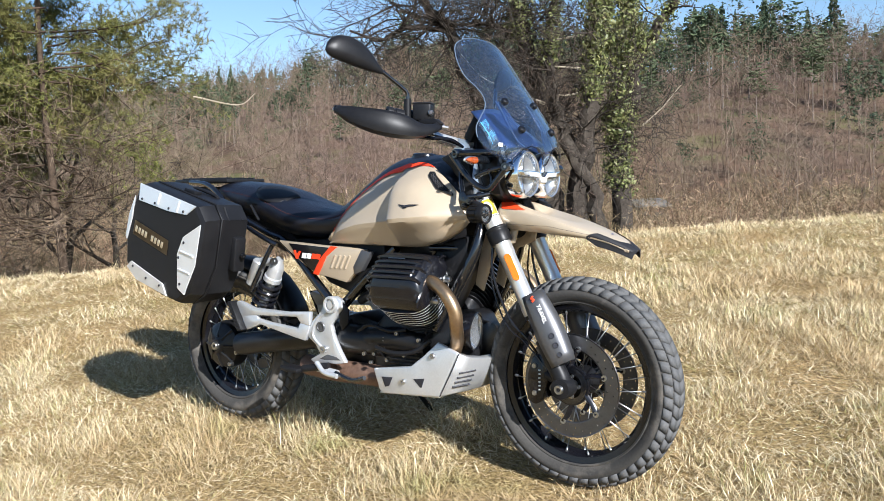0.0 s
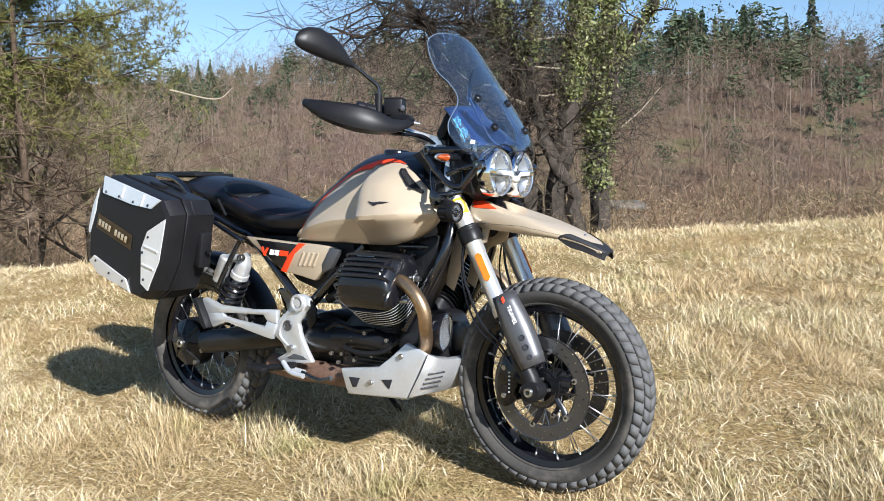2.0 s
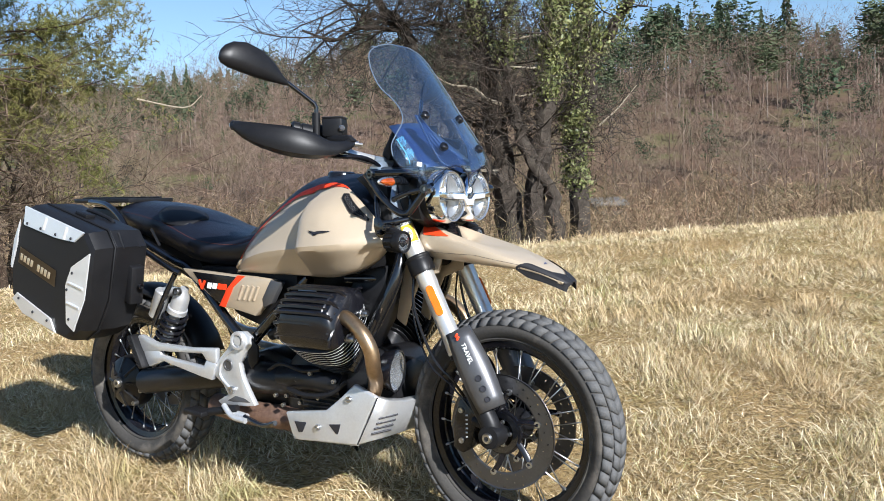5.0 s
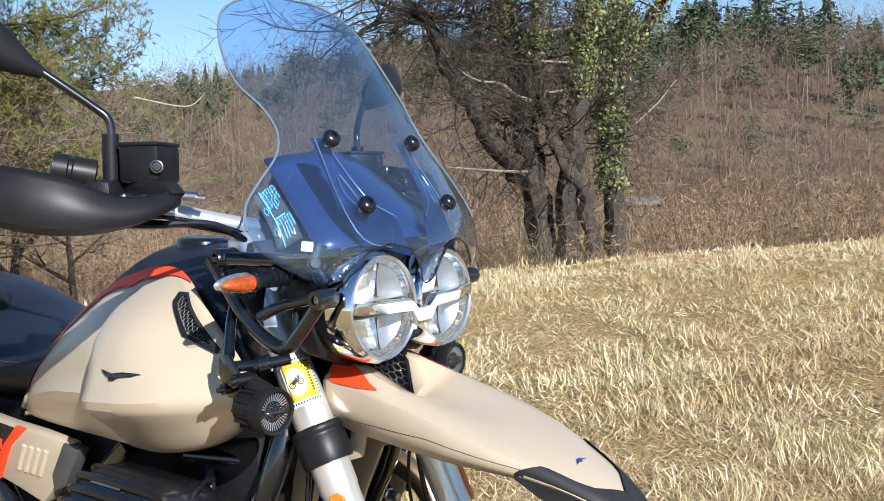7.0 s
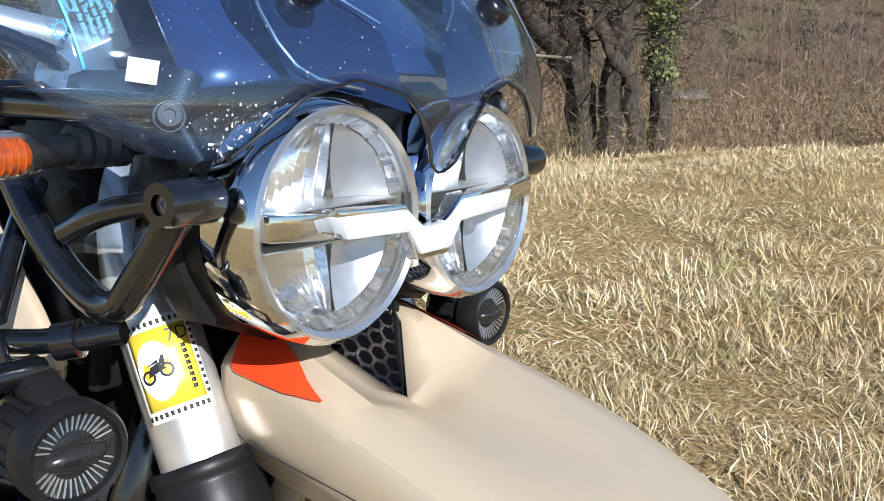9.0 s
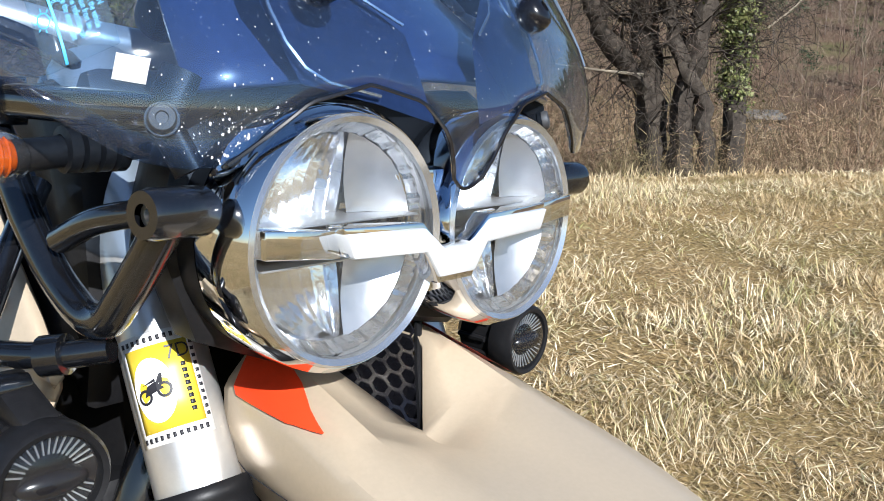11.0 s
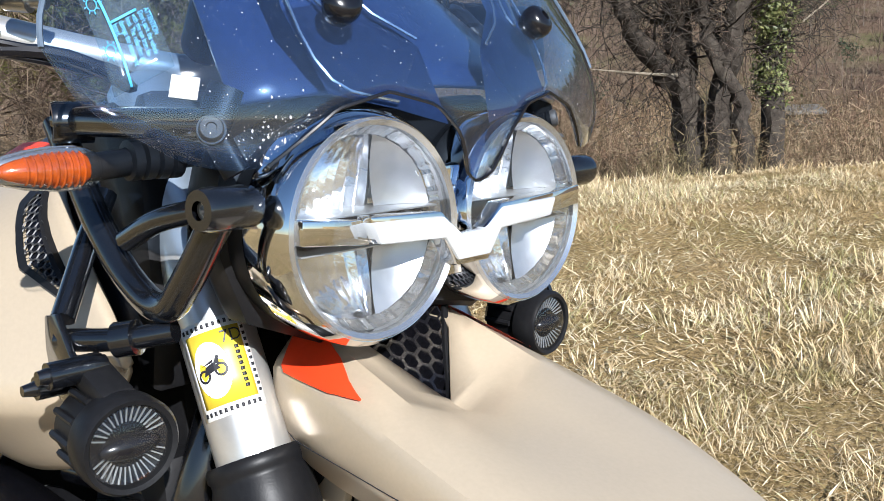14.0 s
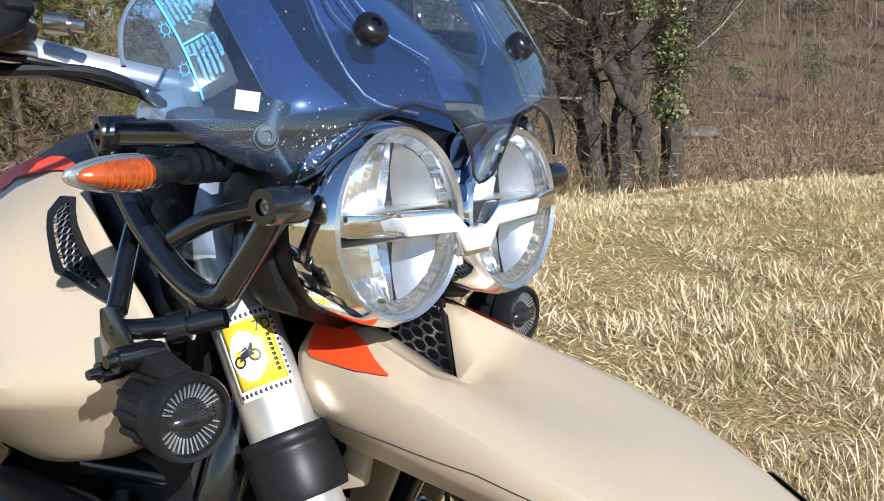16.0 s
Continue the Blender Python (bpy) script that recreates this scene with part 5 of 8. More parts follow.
part("screen_edge", tube(rimline, 0.0017, 6, 1, bent=False), SCREEN_EDGE, ws, "ground edge of the screen")
for y, z in ((0.090, 1.200), (0.093, 1.110)):
    for side in (-1, 1):
        p = screen_at(y * side, z)
        nrm = Vector((0.80, 0.2 * side, 0.56)).normalized()
        sc = part("screen_bolt", lathe([(0.0, 0.004), (0.0035, 0.004), (0.004, 0.0075), (0.0085, 0.0065), (0.0115, 0.004), (0.0125, 0.001), (0.0125, -0.003), (0.009, -0.012), (0, -0.012)], p + nrm * 0.003, nrm, 24), GLOSS, ws, "black screen bolt")
# dark instrument shroud and brackets behind the screen, sky reflection painted in their blue
def shroud_section(t):
    x = 1.345 - 0.20 * t
    z = 1.065 + 0.165 * t
    w = 0.155 - 0.065 * t
    return [(x + 0.025 * (1 - abs(u) ** 2), u * w, z - 0.012 * abs(u) ** 2) for u in np.linspace(-1, 1, 11)]


sh = part("instrument_shroud", loft([shroud_section(t) for t in np.linspace(0, 0.75, 8)], closed=False), DASH, bike, "dark instrument shroud behind the screen, sky blue painted in", 60)
sh.modifiers.new("thick", "SOLIDIFY").thickness = 0.004
for side in (-1, 1):
    pts = [(0.02, 1.05), (0.06, 1.06), (0.105, 1.07), (0.115, 1.12), (0.10, 1.215), (0.082, 1.215), (0.066, 1.13), (0.03, 1.10)]
    bm = bmesh.new()
    bm.faces.new([bm.verts.new(screen_at(side * y, z) + Vector((-0.016, 0, -0.012))) for y, z in pts])
    bmesh.ops.solidify(bm, geom=list(bm.faces), thickness=0.006)
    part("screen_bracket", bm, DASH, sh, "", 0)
    # Light-grey lines drawn in for the highlights on the bracket edges.
    for line in ([(0.098, 1.212), (0.113, 1.125), (0.104, 1.075), (0.062, 1.062)], [(0.086, 1.205), (0.070, 1.130), (0.034, 1.102)], [(0.092, 1.160), (0.084, 1.128), (0.090, 1.118), (0.100, 1.135), (0.096, 1.160)]):
        part("bracket_glint", tube([screen_at(side * y, z) + Vector((-0.012, 0, -0.009)) for y, z in line], 0.0011, 5, 3), LENS_RIM, sh)
part("dashboard", rbox((1.175, 0, 1.125), (0.035, 0.15, 0.09), 0.010, (0, 30, 0)), BLACK, bike, "small black instrument panel")

# warning sticker on the screen
def lettering(text, size, at, material, parent, name="lettering", mapper=None, spacing=1.0):
    cu = bpy.data.curves.new(name, "FONT")
    cu.body, cu.size, cu.space_line = text, size, spacing
    cu.extrude = 0.0
    tmp = bpy.data.objects.new(name, cu)
    me = bpy.data.meshes.new_from_object(tmp)
    bpy.data.objects.remove(tmp)
    if mapper:
        for v in me.vertices:
            v.co = mapper(v.co.x, v.co.y)
    ob = new(name, me)
    ob.parent = parent
    if not mapper:
        ob.matrix_local = at
    me.materials.clear()
    me.materials.append(material)
    return ob


def on_screen(u, v):
    """Sticker plane: u along the sticker's text, v up it; laid onto the screen's right lower lobe."""
    y = -0.219 + 0.10 * u + 0.87 * v
    z = 1.093 - 0.995 * u + 0.50 * v
    return screen_at(y, z, 0.0035)


def sticker_patch(name, u0, u1, v0, v1, material, lift=0.0):
    n, m2 = 8, 4
    secs = [[on_screen(u0 + (u1 - u0) * i / n, v0 + (v1 - v0) * j / m2) + Vector((lift, -lift * 0.3, lift * 0.6)) for i in range(n + 1)] for j in range(m2 + 1)]
    ob = part(name, loft(secs, closed=False), material, ws, "", 60)
    ob.modifiers.new("thick", "SOLIDIFY").thickness = 0.0004
    return ob


sticker_patch("warning_sticker", -0.034, 0.034, -0.009, 0.0245, STICKER_FILM, -0.001)["label"] = "clear warning sticker with blue print"
sticker_patch("sticker_line", -0.034, 0.034, -0.0006, 0.0008, CYAN, 0.0006)
sticker_patch("sticker_line", -0.0006, 0.0006, 0.0, 0.016, CYAN, 0.0006)
EN = "ATTENTION\nDon't park the vehicle\nwith the sun from be-\nhind. The reflection can\ndamage the instrument\nboard."
IT = "ATTENZIONE\nNon parcheggiare il\nveicolo con il sole alle\nspalle. La riflessione dei\nraggi solari pu\u00f2 dan-\nneggiare il cruscotto."
for text, u0 in ((EN, 0.0020), (IT, -0.0325)):
    lettering(text, 0.0043, None, CYAN, ws, "warning_text", lambda x, y, u0=u0: on_screen(u0 + x * 0.60, 0.0195 + y * 0.98) + Vector((0.0008, -0.0004, 0.0008)), 0.88)
for u0 in (-0.012, 0.013):
    bits = [tube([on_screen(u0 + 0.0032 * math.cos(a), -0.0048 + 0.0026 * math.sin(a)) + Vector((0.0008, 0, 0.0006)) for a in np.linspace(0, 2 * math.pi, 13)], 0.0003, 4, 1, bent=False)]
    for a in np.linspace(0, 2 * math.pi, 8, endpoint=False):
        bits.append(tube([on_screen(u0 + r * math.cos(a), -0.0048 + r * 0.8 * math.sin(a)) + Vector((0.0008, 0, 0.0006)) for r in (0.0038, 0.0052)], 0.0003, 4, 1, bent=False))
    part("sticker_symbol", join(*bits), CYAN, ws)
sq = []
for u, v in ((0, 0), (1, 0), (1, 1), (0, 1)):
    sq.append(screen_at(-0.200 + 0.013 * u + 0.003 * v, 1.054 + 0.012 * v - 0.002 * u, 0.004))
bm = bmesh.new()
bm.faces.new([bm.verts.new(p) for p in sq])
bmesh.ops.solidify(bm, geom=list(bm.faces), thickness=0.0004)
part("white_label", bm, WHITE, ws, "small white hologram label", 0)

# dust specks and dried splashes on the screen
FLECK = mat("dried_splash", (0.50, 0.50, 0.49), 0.7, 0, 0.1)
fr = np.random.default_rng(77)
spots_at = [(-0.21 + 0.42 * fr.random(), 1.03 + 0.15 * fr.random() ** 1.3, 0.00016 + 0.00028 * fr.random() ** 3) for _ in range(500)]
spots_at += [(-0.143 + 0.012 * fr.normal(), 1.030 + 0.009 * fr.normal(), 0.0002 + 0.0006 * fr.random() ** 4) for _ in range(170)]
spots_at += [(0.005 + 0.006 * fr.normal(), 1.135 + 0.012 * fr.normal(), 0.0003 + 0.0005 * fr.random() ** 2) for _ in range(26)]
vs, fs = [], []
for y, z, size in spots_at:
    if z < float(np.interp(abs(y), *LOWER.T)) + 0.003:
        continue
    turn = fr.random() * 3.1
    n = len(vs)
    for q in range(5):
        a = turn + q * 1.2566
        r_ = size * (0.6 + 0.7 * fr.random())
        vs.append(tuple(screen_at(y + r_ * math.cos(a), z + 1.6 * r_ * math.sin(a), 0.0026)))
    fs += [(n, n + 1, n + 2), (n, n + 2, n + 3), (n, n + 3, n + 4)]
tagged(raw("dried_dust", vs, fs, FLECK, ws, "white dust specks and dried splashes"), kind="stuff")

# handlebar, grips, guards, mirrors
part("handlebar", tube([(0.955, -0.445, 1.165), (1.03, -0.33, 1.135), (1.075, -0.24, 1.115), (1.13, -0.12, 1.085), (1.15, -0.05, 1.075), (1.15, 0.05, 1.075), (1.13, 0.12, 1.085), (1.075, 0.24, 1.115), (1.03, 0.33, 1.135), (0.955, 0.445, 1.165)], 0.0140, 14, 6), FORK, bike, "silver tapered handlebar")
part("cross_clamp", rbox((1.15, 0, 1.07), (0.05, 0.09, 0.045), 0.008), BLACK, bike)
for side in (-1, 1):
    S = lambda x, y, z: Vector((x, y * side, z))
    grip = part("grip", tube([S(0.965, 0.43, 1.161), S(1.045, 0.305, 1.128)], 0.0175, 16, bent=False), BLACK, bike, "ribbed rubber grip")
    part("switch_block", rbox(S(1.062, 0.275, 1.125), (0.045, 0.06, 0.05), 0.012, (0, 0, -32 * side)), BLACK, bike)
    # hand guard: a curved shield in front of the grip
    H = [  # along the guard: x, y, top z, bottom z
        (0.935, 0.462, 1.184, 1.164), (0.985, 0.466, 1.180, 1.134), (1.045, 0.452, 1.172, 1.106), (1.100, 0.420, 1.164, 1.086), (1.140, 0.375, 1.150, 1.079), (1.160, 0.325, 1.128, 1.083), (1.168, 0.275, 1.128, 1.096), (1.160, 0.235, 1.140, 1.112)]
    secs = []
    for s in np.linspace(0, 1, 22):
        rows = [(i / 7, *h) for i, h in enumerate(H)]
        x, y, zt, zb = smooth_table(rows, s)
        out = Vector((0.55 + 0.4 * s, 0.75 * (1 - s) + 0.1, 0)).normalized()
        ring = []
        for q in np.linspace(0, 1, 9):
            bulge = math.sin(q * math.pi) * 0.009 + 0.012 * q
            p = Vector((x, y, zt + (zb - zt) * q)) + out * bulge - out * (0.022 * (q > 0.9))
            ring.append(S(*p))
        secs.append(ring)
    hg = part("hand_guard", loft(secs, closed=False), BLACK, bike, "matt black hand guard", 50)
    hg.modifiers.new("thick", "SOLIDIFY").thickness = 0.004
    part("bar_end", lathe([(0, 0.010), (0.006, 0.010), (0.013, 0.006), (0.014, -0.014), (0, -0.014)], S(0.944, 0.460, 1.172), (-0.5, 0.85 * side, 0.1), 20), BLACK, hg)
    part("bar_end_bolt", lathe([(0, 0.003), (0.005, 0.003), (0.005, 0), (0, 0)], S(0.9395, 0.4675, 1.173), (-0.5, 0.85 * side, 0.1), 12), STEEL, hg)
    part("guard_arm", tube([S(1.165, 0.245, 1.125), S(1.125, 0.215, 1.118), S(1.085, 0.225, 1.112)], 0.011, 10, 5), BLACK, hg)
    # fluid reservoir
    res = part("fluid_reservoir", rbox(S(1.093, 0.222, 1.170), (0.058, 0.066, 0.052), 0.006, (0, 0, -25 * side)), BLACK, bike, "black brake fluid reservoir")
    part("reservoir_lid", rbox(S(1.093, 0.222, 1.197), (0.059, 0.067, 0.006), 0.0025, (0, 0, -25 * side)), BLACK, res)
    part("sight_glass", lathe([(0.0, 0.001), (0.0055, 0.001), (0.007, 0.003), (0.0085, 0.002), (0.0085, 0), (0, 0)], S(1.126, 0.226, 1.166) + Vector((0.0085, 0.016 * side, 0)), (0.68, 0.73 * side, 0), 20), STEEL, res)
    part("sight_window", lathe([(0.0, 0.0035), (0.0055, 0.0030), (0.0055, 0), (0, 0)], S(1.126, 0.226, 1.166) + Vector((0.0085, 0.016 * side, 0)), (0.68, 0.73 * side, 0), 20), DARK, res)
    part("switch_drum", lathe([(0.012, -0.030), (0.021, -0.028), (0.022, -0.010), (0.0195, -0.008), (0.0195, -0.004), (0.022, -0.002), (0.022, 0.026), (0.012, 0.028)], S(1.043, 0.305, 1.160), (0.53, -0.83 * side, -0.2), 28), BLACK, bike, "black switch and throttle drum")
    wedge = prism([(1.028, 1.184), (1.057, 1.181), (1.084, 1.151), (1.160, 1.146), (1.180, 1.130), (1.150, 1.110), (1.075, 1.098), (1.050, 1.112), (1.064, 1.140)], side * 0.228, side * 0.252, "xz", 0.006)
    part("guard_perch", wedge, BLACK, hg, "moulded arm of the hand guard")
    part("lever", tube([S(1.105, 0.235, 1.128), S(1.11, 0.30, 1.120), S(1.07, 0.38, 1.132), S(1.03, 0.43, 1.145)], 0.0065, 8, 6, flat=0.7), STEEL_BLACK, bike, "black brake lever")
    part("lever_bolt", lathe([(0, 0.03), (0.005, 0.03), (0.005, 0.018), (0.0085, 0.018), (0.0085, 0), (0, 0)], S(1.135, 0.20, 1.125), (0.75, -0.6 * side, -0.1), 12), STEEL, bike)
    # mirror
    stalk = part("mirror", tube([S(1.056, 0.258, 1.165), S(1.056, 0.256, 1.205), S(1.054, 0.258, 1.232), S(1.044, 0.272, 1.248), S(1.020, 0.312, 1.282), S(1.008, 0.332, 1.298)], 0.0062, 12, 6), STEEL_BLACK, bike, "black mirror on a bent stalk")
    part("stalk_base", tube([S(1.056, 0.258, 1.150), S(1.056, 0.257, 1.212)], 0.0115, 14, bent=False), BLACK, stalk)
    c0, c1 = S(1.012, 0.326, 1.292), S(0.952, 0.512, 1.352)
    d = (c1 - c0).normalized()
    up = (Vector((0, 0, 1)) - d * d.z).normalized()
    fr = d.cross(up).normalized()
    if fr.x < 0:
        fr = -fr
    secs = []
    for t, hu, hl_, th in ((0, 0.008, 0.008, 0.007), (0.08, 0.014, 0.012, 0.010), (0.25, 0.036, 0.020, 0.017), (0.45, 0.052, 0.026, 0.022), (0.68, 0.056, 0.028, 0.024), (0.86, 0.046, 0.026, 0.020), (0.96, 0.030, 0.020, 0.014), (1.0, 0.014, 0.010, 0.008)):
        c = c0.lerp(c1, t) + up * (0.006 * math.sin(t * 3.1))
        ring = []
        for a in np.linspace(0, 2 * math.pi, 20, endpoint=False):
            hgt = hu if math.sin(a) > 0 else hl_
            f = math.cos(a)
            ring.append(c + up * hgt * math.sin(a) + fr * th * (f if f > 0 else f * 0.35))
        secs.append(ring)
    part("mirror_head", loft(secs), BLACK, stalk, "matt black mirror housing", 28)
    part("mirror_glass", loft([[c0.lerp(c1, t) + up * (0.006 * math.sin(t * 3.1) + h * k) - fr * 0.0105 for k in (1, -0.5)] for t, h in ((0.14, 0.02), (0.3, 0.036), (0.5, 0.047), (0.7, 0.050), (0.88, 0.038))], closed=False), CHROME, stalk)
# hoses across the bar
for y0, z0 in ((-0.19, 1.094), (-0.185, 1.086)):
    part("control_cable", tube([(1.10, y0 - 0.10, z0 + 0.01), (1.145, y0 - 0.02, z0), (1.17, y0 + 0.08, z0 - 0.03), (1.20, y0 + 0.13, z0 - 0.11)], 0.0030, 8, 6), GLOSS, bike)
part("lever_cable", tube([(1.09, -0.34, 1.10), (1.12, -0.26, 1.088), (1.16, -0.17, 1.085), (1.19, -0.10, 1.04)], 0.0055, 8, 6), GLOSS, bike)

# indicators, lamp guard, spot lamps
for side in (-1, 1):
    S = lambda x, y, z: Vector((x, -y, z)) if side < 0 else Vector((x - 0.012, y - 0.016, z))
    shape = ((0, 0.55), (0.05, 0.86), (0.15, 1.0), (0.40, 0.99), (0.62, 0.86), (0.80, 0.66), (0.92, 0.46), (0.98, 0.28), (1.0, 0.10))
    pod = lambda x, deep, y, length, high: loft([[S(x + deep * f * math.cos(a), y + t * length, 1.0155 + high * f * math.sin(a)) for a in np.linspace(0, 2 * math.pi, 24, endpoint=False)] for t, f in shape])
    ind = part("indicator", pod(1.287, 0.0105, 0.2165, 0.052, 0.0100), AMBER, bike, "amber indicator with clear lens", 60)
    part("indicator_back", pod(1.280, 0.0070, 0.2130, 0.062, 0.0132), LENS_RIM, ind, "silver-grey lamp back")
    part("indicator_lens", pod(1.2885, 0.0150, 0.2125, 0.063, 0.0127), CLEAR, ind, "clear indicator lens", 60)
    for k in range(9):
        fk = float(np.interp(0.12 + 0.075 * k, *np.array(shape).T))
        part("lens_flute", tube([S(1.287 + 0.0108 * fk * math.cos(a), 0.2165 + 0.052 * (0.12 + 0.075 * k), 1.0155 + 0.0103 * fk * math.sin(a)) for a in np.linspace(-1.3, 1.3, 9)], 0.0009, 5, 2), AMBER, ind)
    stem = [tube([S(1.288, 0.135, 1.022), S(1.288, 0.219, 1.0155)], 0.0085, 14, bent=False)] + [lathe([(0.008, -0.004), (0.0125, -0.003), (0.0125, 0.003), (0.008, 0.004)], S(1.288, yy, 1.0185), (0, 1, 0), 16) for yy in (0.163, 0.172, 0.181, 0.190)]
    part("indicator_stem", join(*stem), BLACK, ind, "ribbed rubber stem")
    g = part("lamp_guard", tube([S(1.172, 0.186, 1.040), S(1.200, 0.186, 1.005), S(1.228, 0.186, 0.972), S(1.258, 0.185, 0.945), S(1.290, 0.184, 0.929), S(1.312, 0.183, 0.930), S(1.326, 0.182, 0.943), S(1.346, 0.181, 0.965), S(1.367, 0.180, 0.990)], 0.0098, 14, 6), STEEL_BLACK, bike, "black bent tube lamp guard")
    part("upper_rail", join(tube([S(1.183, 0.186, 1.041), S(1.345, 0.168, 1.040)], 0.0102, 14, bent=False), lathe([(0.0085, 0.006), (0.0135, 0.006), (0.0145, 0.003), (0.0145, -0.02), (0.0085, -0.02)], S(1.193, 0.192, 1.040), (-0.3, side, 0), 20)), STEEL_BLACK, g)
    part("guard_strut", tube([S(1.262, 0.184, 0.966), S(1.30, 0.18, 0.982), S(1.345, 0.17, 0.992)], 0.0076, 12, 5), STEEL_BLACK, g)
    part("guard_boss", lathe([(0.0055, 0.004), (0.0115, 0.004), (0.0128, 0.0), (0.0128, -0.030), (0.010, -0.035), (0.0, -0.035)], S(1.372, 0.192, 0.995), (0.12, side, 0.02), 24), STEEL_BLACK, g)
    part("boss_bolt", bolt(S(1.372, 0.187, 0.995), (0.12, side, 0.02), 0.0062, 0.006), STEEL, g)
    part("guard_post", tube([S(1.305, 0.165, 0.935), S(1.30, 0.155, 0.985)], 0.005, 8, bent=False), STEEL_BLACK, g)
    way = Vector((0.80, 0.48 * side, 0.25)).normalized()
    part("mount_bolt", lathe([(0, 0.0035), (0.0028, 0.0035), (0.0032, 0.005), (0.0062, 0.0045), (0.0072, 0.0025), (0.0072, 0.0), (0, 0.0)], S(1.352, 0.173, 1.038), way, 24), DULL, g, "dull steel screen mount bolt")
    part("mount_washer", lathe([(0, 0.0), (0.0085, 0.0), (0.0085, -0.003), (0.0072, -0.004), (0.0085, -0.005), (0.0085, -0.009), (0.007, -0.016), (0, -0.016)], S(1.352, 0.173, 1.038), way, 24), BLACK, g)
    part("mount_tab", join(tube([S(1.345, 0.168, 1.040), S(1.346, 0.158, 1.062)], 0.0105, 12, bent=False, flat=0.4), tube([S(1.345, 0.168, 1.036), S(1.356, 0.160, 1.012)], 0.0085, 12, bent=False, flat=0.5)), BLACK, g)
    # spot lamp with bracket plate
    c = Vector((1.3095, -0.218, 0.8535)) if side < 0 else Vector((1.2955, 0.1994, 0.848))
    ax = Vector((1, 0.05 * side, -0.02)).normalized()
    spl = part("spot_lamp", lathe([(0.0, -0.052), (0.015, -0.052), (0.020, -0.046), (0.025, -0.042), (0.026, -0.010), (0.0295, -0.008), (0.0305, -0.002), (0.0305, 0.012), (0.0285, 0.015), (0.0255, 0.014), (0.025, 0.007)], c, ax, 40), BLACK, bike, "round black auxiliary spot lamp")
    for k in range(12):
        a = 2 * math.pi * k / 12
        u, v = Vector((0, math.cos(a), math.sin(a))), ax
        part("cooling_fin", tube([c + u * 0.027 - v * 0.040, c + u * 0.027 - v * 0.012], 0.0026, 6, bent=False), BLACK, spl)
    part("lamp_dish", lathe([(0.0250, 0.007), (0.015, 0.003), (0, 0.002)], c, ax, 40), GLOSS, spl)
    ribs = []
    for k in range(36):
        a = 2 * math.pi * k / 36
        if abs(math.sin(a)) < 0.30:
            continue
        u = Vector((0, math.cos(a), math.sin(a)))
        ribs.append(tube([c + ax * 0.0075 + u * 0.0140, c + ax * 0.0100 + u * 0.0238], 0.0006, 4, bent=False))
    part("lens_ribs", join(*ribs), RIB_GREY, spl)
    bm = bmesh.new()
    bmesh.ops.create_uvsphere(bm, u_segments=24, v_segments=12, radius=1)
    bmesh.ops.scale(bm, vec=(0.008, 0.0195, 0.0080), verts=bm.verts)
    bm.transform(Matrix.Translation(c + ax * 0.0105))
    part("projector", bm, GLOSS, spl, "", 180)
    part("spot_lens", lathe([(0.0255, 0.012), (0.017, 0.017), (0, 0.0185)], c, ax, 40), CLEAR, spl)
    part("bracket_plate", prism([(1.228, 0.918), (1.246, 0.922), (1.262, 0.900), (1.286, 0.884), (1.292, 0.872), (1.276, 0.864), (1.244, 0.864), (1.232, 0.874), (1.226, 0.896)], 0.222 * side, 0.227 * side, "xz", 0.0015), STEEL_BLACK, spl, "black bracket plate")
    part("lamp_arm", tube([S(1.240, 0.222, 0.903), S(1.285, 0.200, 0.908), S(1.311, 0.180, 0.914)], 0.0076, 12, 5), STEEL_BLACK, spl)
    part("arm_clamp", lathe([(0.0075, -0.008), (0.0115, -0.007), (0.0115, 0.007), (0.0075, 0.008)], S(1.285, 0.199, 0.908), (0.75, -0.55 * side, 0.17), 16), STEEL_BLACK, spl)
    part("frame_stay", tube([S(1.238, 0.219, 0.916), S(1.212, 0.190, 0.955), S(1.195, 0.165, 0.990)], 0.0080, 10, 4), STEEL_BLACK, spl)
    hw = [lathe([(0, 0.012), (0.0045, 0.012), (0.0055, 0.006), (0.0085, 0.006), (0.0085, -0.018), (0.0065, -0.03), (0, -0.03)], S(1.276, 0.240, 0.892), (0, side, 0), 14), lathe([(0, 0.014), (0.0035, 0.014), (0.005, 0.006), (0.0075, 0.006), (0.0075, -0.014), (0, -0.014)], S(1.256, 0.240, 0.880), (0, side, 0), 14)]
    part("lamp_hardware", join(*hw), STEEL_BLACK, spl)
    part("spot_neck", rbox(S(1.285, 0.218, 0.884), (0.05, 0.022, 0.016), 0.004, (0, 18, 0)), BLACK, spl)

